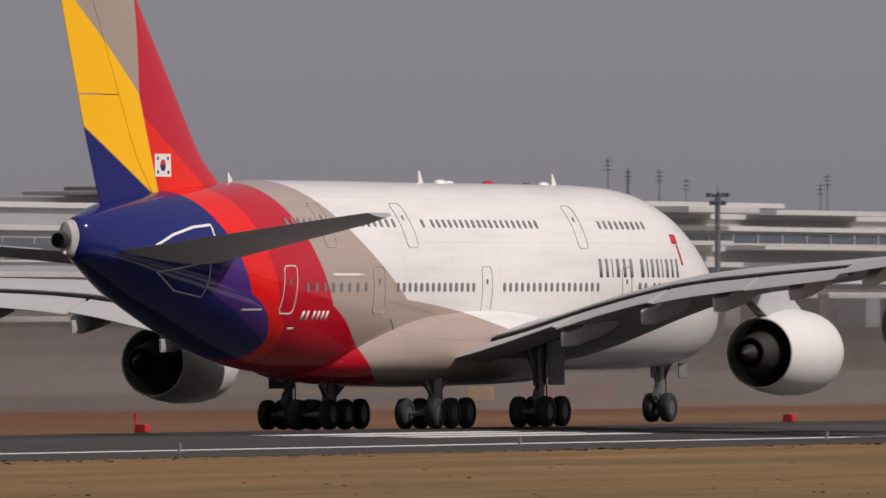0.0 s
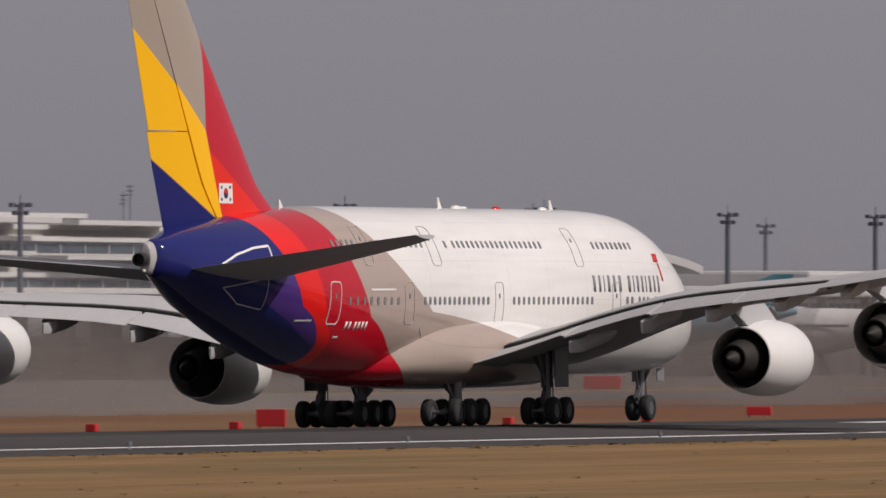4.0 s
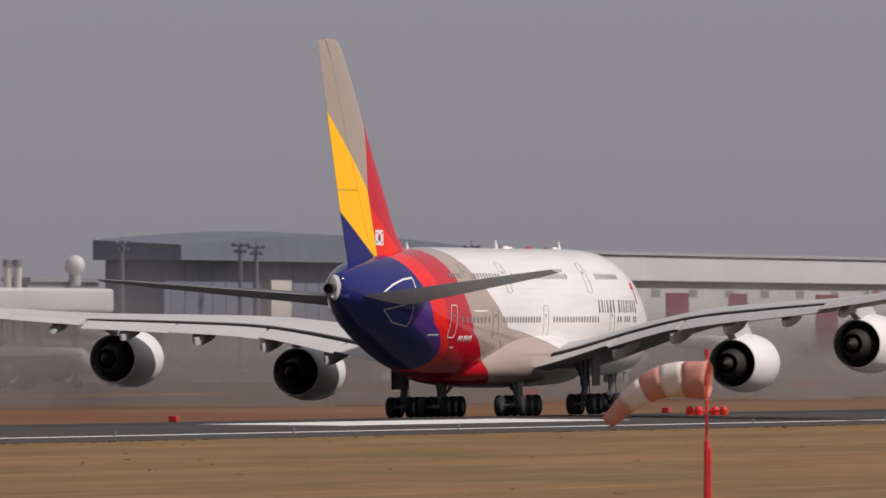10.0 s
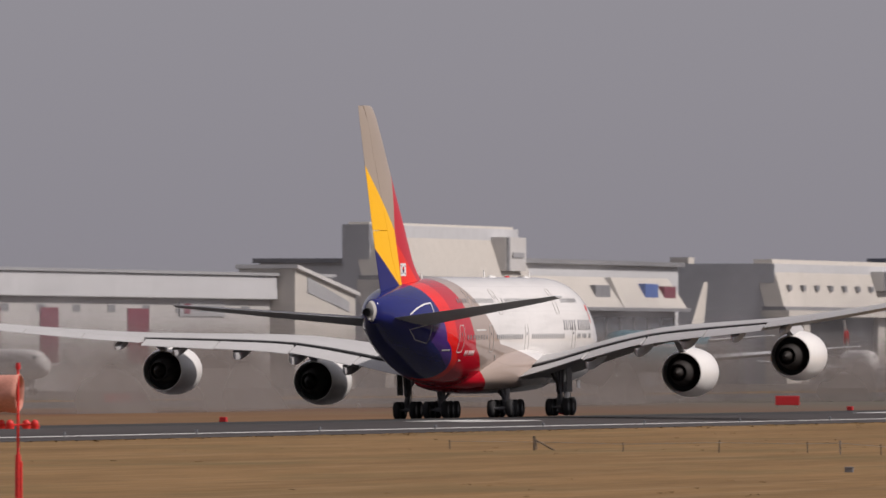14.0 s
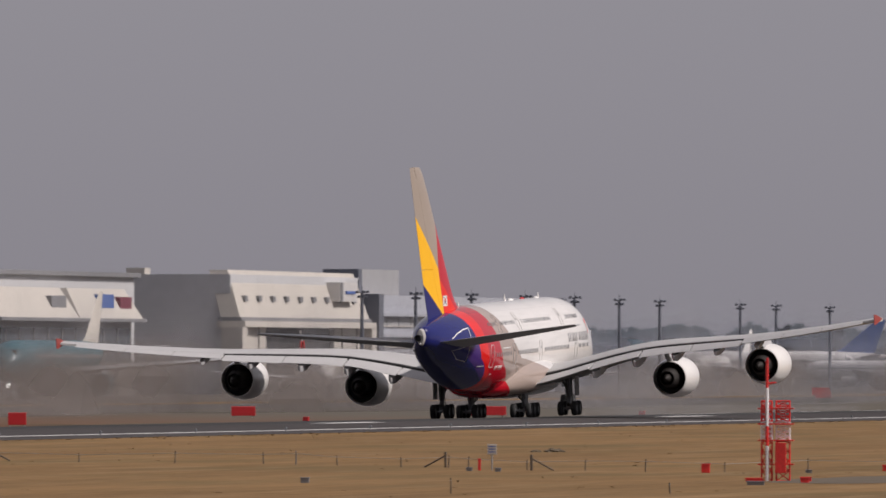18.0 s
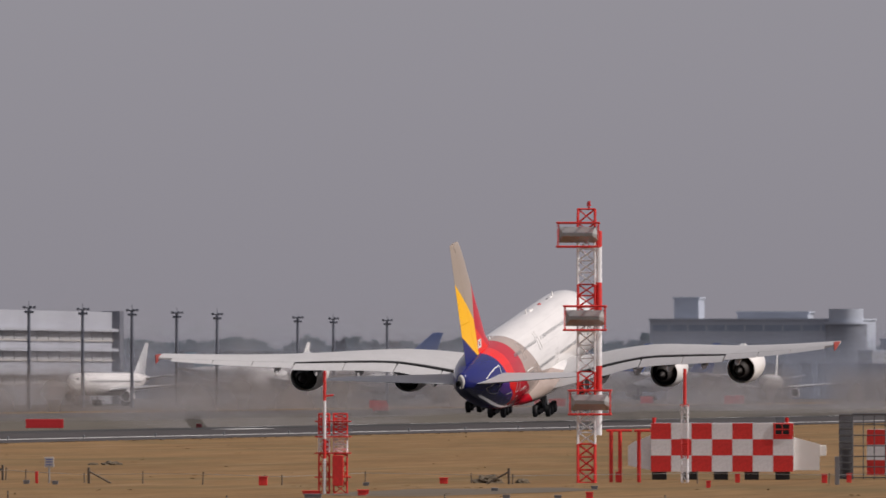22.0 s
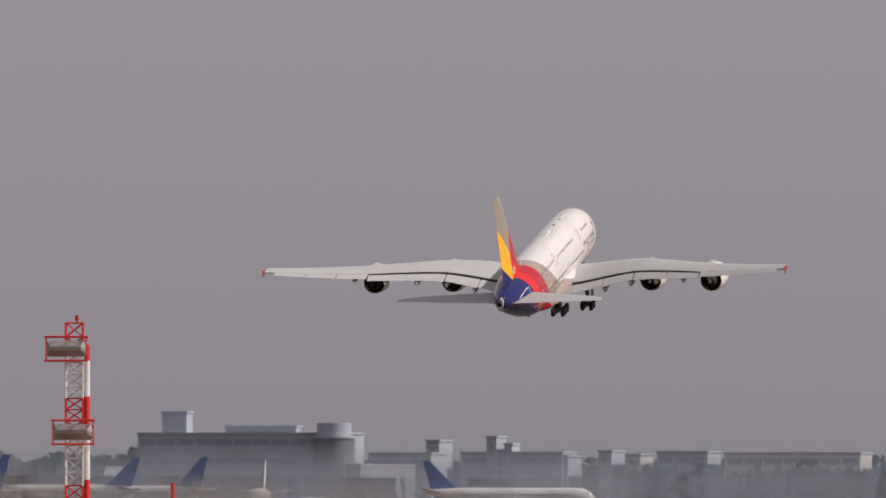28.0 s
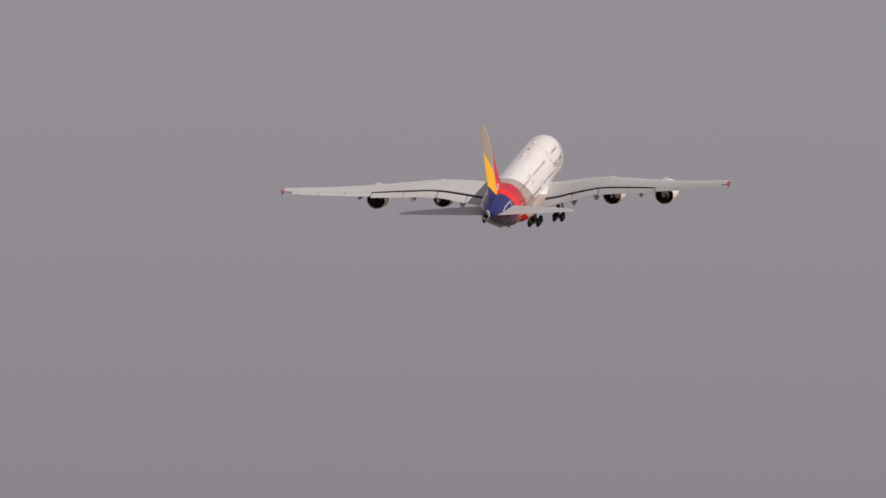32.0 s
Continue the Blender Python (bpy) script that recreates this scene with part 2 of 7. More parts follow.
def dust_haze_material(name, rgb, dense):
    """Sheets of dust and distant haze: let most light through, thinning towards the top and the ends of each piece."""
    m = bpy.data.materials.new(name)
    m.use_nodes = True
    n, l = m.node_tree.nodes, m.node_tree.links
    n.remove(n["Principled BSDF"])
    tc = n.new("ShaderNodeTexCoord")
    sep = n.new("ShaderNodeSeparateXYZ")
    l.new(tc.outputs["Object"], sep.inputs[0])

    def fall(v, a, b):
        q = n.new("ShaderNodeMapRange")
        q.interpolation_type = "SMOOTHSTEP"
        q.inputs["From Min"].default_value, q.inputs["From Max"].default_value = a, b
        q.inputs["To Min"].default_value, q.inputs["To Max"].default_value = 1, 0
        l.new(v, q.inputs["Value"])
        return q.outputs["Result"]

    def times(a, b):
        q = n.new("ShaderNodeMath")
        q.operation = "MULTIPLY"
        for i, v in enumerate((a, b)):
            if isinstance(v, float):
                q.inputs[i].default_value = v
            else:
                l.new(v, q.inputs[i])
        return q.outputs[0]

    ends = n.new("ShaderNodeMath")
    ends.operation = "ABSOLUTE"
    l.new(sep.outputs["Y"], ends.inputs[0])
    mp = n.new("ShaderNodeMapping")
    mp.inputs["Scale"].default_value = (1, 0.35, 1)
    l.new(tc.outputs["Object"], mp.inputs["Vector"])
    tn = n.new("ShaderNodeTexNoise")
    tn.inputs["Scale"].default_value, tn.inputs["Detail"].default_value = 0.12, 2
    l.new(mp.outputs["Vector"], tn.inputs["Vector"])
    k = times(times(fall(sep.outputs["Z"], 2.0, 7.0), fall(ends.outputs[0], 22.0, 60.0)), times(tn.outputs["Fac"], dense))
    clear, dust, mix = n.new("ShaderNodeBsdfTransparent"), n.new("ShaderNodeBsdfDiffuse"), n.new("ShaderNodeMixShader")
    dust.inputs["Color"].default_value = (*rgb, 1)
    l.new(k, mix.inputs["Fac"])
    l.new(clear.outputs[0], mix.inputs[1])
    l.new(dust.outputs[0], mix.inputs[2])
    l.new(mix.outputs[0], n["Material Output"].inputs["Surface"])
    return m


M_dusthaze = dust_haze_material("dust_and_haze", (0.15, 0.133, 0.126), 1.35)
M_farhaze = dust_haze_material("far_haze", (0.25, 0.275, 0.34), 0.62)
M_airhaze = dust_haze_material("distant_haze", (0.24, 0.235, 0.25), 0.42)
M_thinhaze = dust_haze_material("thin_haze", (0.25, 0.265, 0.31), 0.36)
M_lowhaze = dust_haze_material("low_haze", (0.17, 0.163, 0.168), 0.75)


# ---- mesh helpers ----
ORIGIN = {}


def part(name, bm, material, parent=None, label="", origin=(0, 0, 0), smooth=False, angle=None):
    """One mesh object; bm is given in the space of the whole thing, origin is where its own centre lies there."""
    me = bpy.data.meshes.new(name)
    o = Vector(origin)
    if o.length:
        bmesh.ops.translate(bm, vec=-o, verts=bm.verts)
    bmesh.ops.recalc_face_normals(bm, faces=bm.faces)
    bm.to_mesh(me)
    bm.free()
    for m in (material if isinstance(material, (list, tuple)) else [material]):
        me.materials.append(m)
    if smooth:
        me.polygons.foreach_set("use_smooth", [True] * len(me.polygons))
        if angle:
            me.set_sharp_from_angle(angle=radians(angle))
    ob = new(name, me)
    ob.parent = parent
    ORIGIN[ob.name] = o
    ob.location = o - (ORIGIN.get(parent.name, Vector()) if parent else Vector())
    if label:
        ob["label"] = label
    return ob


def empty(name, label, category, m=None, group="", kind=""):
    ob = new(name)
    ob.empty_display_size = 0.5
    if m is not None:
        ob.matrix_basis = m
    return tagged(ob, label, category, group, kind)


def box(bm, x0, x1, y0, y1, z0, z1, bevel=0.0, m=None):
    vs = bmesh.ops.create_cube(bm, size=1)["verts"]
    for v in vs:
        v.co = Vector(((x0 + x1) / 2 + v.co.x * (x1 - x0), (y0 + y1) / 2 + v.co.y * (y1 - y0), (z0 + z1) / 2 + v.co.z * (z1 - z0)))
    if bevel:
        es = list({e for v in vs for e in v.link_edges})
        bmesh.ops.bevel(bm, geom=es, offset=bevel, segments=2, affect="EDGES", profile=0.5)
    return vs


def tube(bm, a, b, r, r2=None, n=8):
    a, b = Vector(a), Vector(b)
    d = b - a
    q = d.to_track_quat("Z", "Y").to_matrix().to_4x4()
    bmesh.ops.create_cone(bm, cap_ends=True, segments=n, radius1=r, radius2=r if r2 is None else r2, depth=d.length,
                          matrix=Matrix.Translation((a + b) / 2) @ q)


def loft(bm, rings, caps=True, closed=True):
    """rings: lists of points, all of one length."""
    vs = [[bm.verts.new(p) for p in r] for r in rings]
    k = len(vs[0])
    for a, b in zip(vs, vs[1:]):
        for i in range(k if closed else k - 1):
            j = (i + 1) % k
            bm.faces.new((a[i], a[j], b[j], b[i]))
    if caps and closed:
        bm.faces.new(vs[0][::-1])
        bm.faces.new(vs[-1])
    return vs


def revolve(bm, profile, centre, n=32, axis="y"):
    """profile: (along, radius) pairs, turned about an axis that runs along y through centre."""
    cx, cy, cz = centre
    rings = []
    for s, r in profile:
        rings.append([(cx + r * math.cos(2 * math.pi * i / n), cy + s, cz + r * math.sin(2 * math.pi * i / n)) for i in range(n)])
    loft(bm, rings, caps=False)


def spline(rows, x):
    """Smooth values of the columns of rows at x, the first column."""
    a = np.array(rows, float)
    t, v = a[:, 0], a[:, 1:]
    d = np.gradient(v, t, axis=0)
    i = int(np.clip(np.searchsorted(t, x) - 1, 0, len(t) - 2))
    h = t[i + 1] - t[i]
    s = (x - t[i]) / h
    return ((1 + 2 * s) * (1 - s) ** 2 * v[i] + s * (1 - s) ** 2 * h * d[i] + s * s * (3 - 2 * s) * v[i + 1] + s * s * (s - 1) * h * d[i + 1])

# ---- ground, runway, taxiway, apron ----
GROUND_Z = -0.26                    # the runway is crowned a little above the field
FIELD = [(-6000.0, GROUND_Z), (RUNWAY_X - 100.0, GROUND_Z), (RUNWAY_X - 37.0, -0.78), (RUNWAY_X, -0.28), (RUNWAY_X + 20.0, GROUND_Z), (6000.0, GROUND_Z)]
ROAD = [(-37.0, -0.74), (0.0, 0.0), (6.0, 0.02), (29.5, -0.14), (37.0, -0.225)]     # the crowned runway, falling more to the far side


def ground_z(x):
    """Height of the field: level, with a shallow hollow between the runway and the taxiway."""
    return float(np.interp(x, [q[0] for q in FIELD], [q[1] for q in FIELD]))


def road_z(x):
    return float(np.interp(x, [q[0] for q in ROAD], [q[1] for q in ROAD]))


def sheet(name, xs, y0, y1, lift, material, label, category, ny=1):
    """Strip of ground between the xs, so far above the field."""
    bm = bmesh.new()
    ys = np.linspace(y0, y1, ny + 1)
    g = [[bm.verts.new((x, y, ground_z(x) + lift)) for y in ys] for x in xs]
    for i in range(len(xs) - 1):
        for j in range(ny):
            bm.faces.new((g[i][j], g[i + 1][j], g[i + 1][j + 1], g[i][j + 1]))
    return tagged(part(name, bm, material), label, category, kind="structure")


sheet("ground", list(np.linspace(-6000, -600, 12)) + [q[0] for q in FIELD[1:5]] + list(np.linspace(0, 6000, 13)), -3000, 9000, 0.0, M_grass, "flat airfield of dry tan winter grass", "ground", 24)
bm = bmesh.new()
loft(bm, [[(RUNWAY_X + x, y, z) for x, z in [(-37, -0.83)] + ROAD + [(37, GROUND_Z - 0.05)]] for y in np.linspace(-900, 3600, 31)])
road = tagged(part("road", bm, M_asphalt), "dark grey asphalt runway with worn white markings", "runway", kind="structure")
sheet("road_taxiway", (RUNWAY_X - 148, RUNWAY_X - 100), -900, 3600, 0.02, M_taxi, "grey asphalt taxiway beside the runway", "taxiway", 30)
sheet("pavement_apron", (RUNWAY_X - 900, RUNWAY_X - 172), -900, 4300, 0.02, M_apron, "pale concrete apron before the terminals", "apron", 30)

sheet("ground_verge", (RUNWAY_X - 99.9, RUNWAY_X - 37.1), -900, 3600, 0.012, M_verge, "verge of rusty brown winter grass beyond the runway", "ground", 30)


def marking(name, x0, x1, y0, y1, label="worn white paint", material=None, lift=0.012):
    bm = bmesh.new()
    xs = [x0] + [q[0] for q in ROAD if x0 < q[0] < x1] + [x1]
    loft(bm, [[(RUNWAY_X + x, y, road_z(x) - 0.01) for x in xs] + [(RUNWAY_X + x, y, road_z(x) + lift) for x in xs[::-1]] for y in (y0, y1)])
    return part(name, bm, material or M_mark, road, label, origin=(RUNWAY_X + (x0 + x1) / 2, (y0 + y1) / 2, 0))


for sgn in (-1, 1):
    marking("edge_line", sgn * 29.5 - 0.45, sgn * 29.5 + 0.45, -800, 3500, "long white edge line")
for i in range(40):
    marking("centre_dash", -0.45, 0.45, 1290 + i * 50, 1320 + i * 50, "white centre line dash")
marking("rubber_streak", -9, 9, 200, 2900, "dark streak of tyre rubber along the middle", M_rubber, 0.006)
# touchdown zone bars and the aiming point on the near half of the runway
for y0, n in ((340, 3), (490, 3), (640, 2), (935, 2), (1085, 1), (1235, 1)):
    for k in range(n):
        marking("touchdown_bar", 9.6 + 3.3 * k, 11.4 + 3.3 * k, y0, y0 + 22.5, "white touchdown zone bar")
marking("aiming_point", 9.0, 18.0, 731, 790, "broad white aiming point block")

# ---- the airliner: u metres behind the nose become y = 35 - u ----
FUS = [(0, 4.95, 5.15, 0.12), (0.5, 4.05, 6.2, 1.0), (1.5, 3.4, 7.2, 1.6), (3, 2.98, 8.35, 2.15), (5, 2.72, 9.35, 2.65), (7.5, 2.58, 10.3, 3.08),
       (10.5, 2.54, 10.95, 3.38), (14, 2.54, 11.2, 3.54), (20, 2.54, 11.25, 3.57), (34, 2.54, 11.25, 3.57), (48, 2.54, 11.25, 3.57), (52, 2.85, 11.22, 3.55),
       (55, 3.4, 11.1, 3.45), (58, 4.15, 10.95, 3.2), (61, 5.0, 10.75, 2.8), (64, 5.9, 10.45, 2.25), (66.8, 6.9, 10.05, 1.55),
       (69.0, 7.6, 9.55, 0.82), (69.9, 7.8, 9.35, 0.38)]


def hull(u, th, out=0.0):
    """A point on the fuselage: u metres behind the nose, th degrees up from the right side."""
    b, t, w = spline(FUS, u)
    zc = b + 0.46 * (t - b)
    c, s = math.cos(radians(th)), math.sin(radians(th))
    x = (w + out) * math.copysign(abs(c) ** 0.93, c)
    z = zc + ((t - zc) if s > 0 else (zc - b)) * math.copysign(abs(s) ** 0.95, s) + out * s
    return Vector((x, 35 - u, z))


def hull_angle(u, z):
    lo, hi = -88.0, 88.0
    for _ in range(30):
        mid = (lo + hi) / 2
        lo, hi = (mid, hi) if hull(u, mid).z < z else (lo, mid)
    return lo


def aerofoil(chord, thick, n=14, front=0.0, back=1.0):
    """Closed outline (s, h): s from the nose along the chord, upper side first."""
    pts = []
    xs = [front + (back - front) * (1 - math.cos(math.pi * i / n)) / 2 for i in range(n + 1)]
    yt = lambda x: 5 * thick * (0.2969 * math.sqrt(max(x, 0)) - 0.126 * x - 0.3516 * x * x + 0.2843 * x ** 3 - 0.1015 * x ** 4)
    cam_ = lambda x: 0.018 * math.sin(math.pi * min(x, 1)) - 0.01 * x
    for x in xs[::-1]:
        pts.append((x * chord, (cam_(x) + yt(x)) * chord))
    for x in xs[1 if front == 0 else 0:]:
        pts.append((x * chord, (cam_(x) - yt(x)) * chord))
    return pts


def livery():
    """Paint by place on the hull: bands that sweep up and forward from the tail, by the angle round the hull."""
    m = mat("airliner_paint", (0.8, 0.775, 0.75), 0.09, 0, 0.03, 0.25, 10, coat=0.0)
    n, l = m.node_tree.nodes, m.node_tree.links
    b = n["Principled BSDF"]
    tc = n.new("ShaderNodeTexCoord")
    sep = n.new("ShaderNodeSeparateXYZ")
    l.new(tc.outputs["Object"], sep.inputs[0])

    def math_(op, a, c=None, d=None):
        q = n.new("ShaderNodeMath")
        q.operation = op
        for i, v in enumerate((a, c, d)):
            if v is None:
                continue
            if isinstance(v, (int, float)):
                q.inputs[i].default_value = v
            else:
                l.new(v, q.inputs[i])
        return q.outputs[0]

    u = math_("SUBTRACT", 35, sep.outputs["Y"])
    th = math_("ARCTAN2", math_("SUBTRACT", sep.outputs["Z"], 7.0), math_("ABSOLUTE", sep.outputs["X"]))
    # the hull's middle climbs towards the tail
    mid = math_("MAXIMUM", 0.0, math_("MULTIPLY", math_("SUBTRACT", u, 50.0), 0.075))
    th = math_("ARCTAN2", math_("SUBTRACT", sep.outputs["Z"], math_("ADD", 6.45, mid)), math_("ABSOLUTE", sep.outputs["X"]))
    pos = math_("DIVIDE", math_("ADD", th, math.pi / 2), math.pi)

    def behind(rows, soft=0.05):
        ramp = n.new("ShaderNodeValToRGB")
        el = ramp.color_ramp.elements
        ramp.color_ramp.interpolation = "B_SPLINE"
        rows = sorted(rows)
        for i, (a, edge) in enumerate(rows):
            e = el[i] if i < 2 else el.new(0.5)
            e.position = (a + 90) / 180
            e.color = (edge / 80,) * 3 + (1,)
        l.new(pos, ramp.inputs["Fac"])
        edge = math_("MULTIPLY", ramp.outputs["Color"], 80.0)
        q = n.new("ShaderNodeMapRange")
        q.inputs["From Min"].default_value, q.inputs["From Max"].default_value = -soft, soft
        l.new(math_("SUBTRACT", u, edge), q.inputs["Value"])
        return q.outputs["Result"]

    base = b.inputs["Base Color"].links[0].from_socket
    for rgb, rows in (
            ((0.42, 0.335, 0.29), LINE_BEIGE), ((0.5, 0.008, 0.022), LINE_DARK),
            ((0.78, 0.014, 0.012), LINE_RED), ((0.015, 0.019, 0.135), LINE_BLUE)):
        mix = n.new("ShaderNodeMix")
        mix.data_type = "RGBA"
        l.new(behind(rows), mix.inputs["Factor"])
        l.new(base, mix.inputs["A"])
        mix.inputs["B"].default_value = (*rgb, 1)
        base = mix.outputs["Result"]
    # a violet lens between the navy and the red
    inside = math_("SUBTRACT", 1.0, behind(LINE_VIOLET))
    blue = behind(LINE_BLUE)
    mix = n.new("ShaderNodeMix")
    mix.data_type = "RGBA"
    l.new(math_("MULTIPLY", inside, blue), mix.inputs["Factor"])
    l.new(base, mix.inputs["A"])
    mix.inputs["B"].default_value = (0.07, 0.03, 0.19, 1)
    base = mix.outputs["Result"]

    # faint joints between skin panels, and grime that streaks back from them
    def joint(v, step, width):
        return math_("LESS_THAN", math_("PINGPONG", v, step / 2), width)

    seams = math_("MAXIMUM", joint(u, 5.3, 0.02), joint(math_("MULTIPLY", th, 3.5), 1.9, 0.012))
    tn = n.new("ShaderNodeTexNoise")
    tm = n.new("ShaderNodeMapping")
    tm.inputs["Scale"].default_value = (0.9, 0.12, 1.6)
    l.new(tc.outputs["Object"], tm.inputs["Vector"])
    l.new(tm.outputs["Vector"], tn.inputs["Vector"])
    tn.inputs["Scale"].default_value, tn.inputs["Detail"].default_value = 1.2, 5
    grime = n.new("ShaderNodeMapRange")
    grime.inputs["From Min"].default_value, grime.inputs["From Max"].default_value = 0.45, 0.75
    grime.inputs["To Min"].default_value, grime.inputs["To Max"].default_value = 1.0, 0.9
    l.new(tn.outputs["Fac"], grime.inputs["Value"])
    shade = math_("MULTIPLY", grime.outputs["Result"], math_("SUBTRACT", 1.0, math_("MULTIPLY", seams, 0.14)))
    fin_ = n.new("ShaderNodeVectorMath")
    fin_.operation = "SCALE"
    l.new(base, fin_.inputs[0])
    l.new(shade, fin_.inputs["Scale"])
    l.new(fin_.outputs["Vector"], b.inputs["Base Color"])
    return m


LINE_BLUE = [(-90, 54.2), (-71, 54.4), (-52, 54.6), (-35, 55.5), (-16, 57.1), (3, 58.9), (18, 60.2), (33, 61.7), (47, 62.5), (60, 63.0), (90, 63.2)]
LINE_VIOLET = [(-90, 50.5), (-51, 55.3), (-34, 58.6), (-22, 61.2), (-8, 62.2), (2, 61.6), (10, 60.2), (20, 59.2), (90, 55)]
LINE_RED = [(-90, 53.2), (-64, 53.4), (-47, 53.7), (-26, 54.3), (1, 55.6), (19, 57.1), (37, 58.2), (49, 58.9), (69, 59.6), (90, 59.8)]
LINE_DARK = [(-90, 36.5), (-80, 39.4), (-60, 43.6), (-39, 47.0), (-14, 49.4), (7, 51.1), (23, 53.2), (38, 54.6), (59, 55.9), (75, 56.3), (90, 56.2)]
LINE_BEIGE = [(-90, 18), (-45, 22.5), (-31, 29.2), (-20, 35.5), (-10, 40.7), (8, 45.5), (29, 49.0), (48, 51.7), (59, 53.5), (70, 54.4), (90, 55.0)]
M_livery = livery()
M_livery.node_tree.nodes["Principled BSDF"].inputs["Specular IOR Level"].default_value = 0.35

airliner = empty("airliner", "large double-deck four-engined airliner, white with red and blue tail, taking off", "airplane")

bm = bmesh.new()
us = [0.0, 0.12, 0.3, 0.5, 0.8, 1.2, 1.7, 2.3, 3, 3.8, 4.6, 5.5, 6.5, 7.5, 9, 10.5, 12, 14] + list(np.linspace(17, 47, 11)) + list(np.linspace(48.5, 69.9, 24))
loft(bm, [[hull(u, a) for a in np.arange(0, 360, 5)] for u in us])
fuselage = part("fuselage", bm, M_livery, airliner, "white hull with beige, red and navy bands sweeping up to the tail", smooth=True)

# belly fairing round the wing roots
bm = bmesh.new()
BELLY = [(19.5, 0.15, 2.7, 0.2), (21, 1.9, 2.3, 1.3), (23, 3.05, 2.05, 2.1), (26, 3.75, 1.95, 2.9), (31, 4.1, 1.9, 3.4), (37, 4.1, 1.9, 3.3), (41, 3.85, 2.0, 2.9), (44, 3.3, 2.15, 2.2), (46.5, 2.4, 2.35, 1.3), (48.5, 0.3, 2.75, 0.2)]
rings = []
for u in np.linspace(19.5, 48.5, 26):
    w, b, hgt = spline(BELLY, u)
    rings.append([(w * math.copysign(abs(math.cos(a)) ** 0.75, math.cos(a)), 35 - u, b + hgt / 2 + 0.3 + (hgt / 2 + 0.3) * math.copysign(abs(math.sin(a)) ** 0.75, math.sin(a)) - 0.3 * (math.sin(a) < 0) * 0)
                  for a in np.linspace(0, 2 * math.pi, 40, endpoint=False)])
loft(bm, rings)
part("belly_fairing", bm, M_livery, airliner, "beige and white fairing under the wing roots", smooth=True)

# wings
WING = [(3.3, 20.3, 17.3, 3.32, 0.115, 1.8), (6, 22.3, 16.2, 3.9, 0.112, 1.6), (10, 25.2, 14.2, 4.95, 0.11, 1.5), (14.5, 28.5, 11.6, 5.93, 0.11, 1.3), (20, 32.5, 9.9, 6.45, 0.105, 0.9), (25.5, 36.6, 8.3, 6.83, 0.1, 0.6), (33, 42.4, 6.1, 7.63, 0.1, 0.3), (39.9, 47.6, 4, 8.55, 0.1, 0.1)]


def wing_at(y):
    return spline(WING, y)          # leading edge u, chord, height of trailing edge, thickness, twist


def wing_ring(side, y, front, back, drop=0.0, lower=0.0, aft=0.0):
    """Outline of the wing between two fractions of the chord, turned down by drop degrees about its front end."""
    le, ch, zt, th, tw = wing_at(y)
    ct, st = math.cos(radians(tw)), math.sin(radians(tw))
    cd, sd = math.cos(radians(drop)), math.sin(radians(drop))
    out = []
    for s, h in aerofoil(ch, th, 14, front, back):
        s0 = s - front * ch
        s, h = front * ch + s0 * cd + h * sd + aft, h * cd - s0 * sd - lower
        out.append((side * y, 35 - (le + s * ct + h * st), zt + ch * st - s * st + h * ct))
    return out


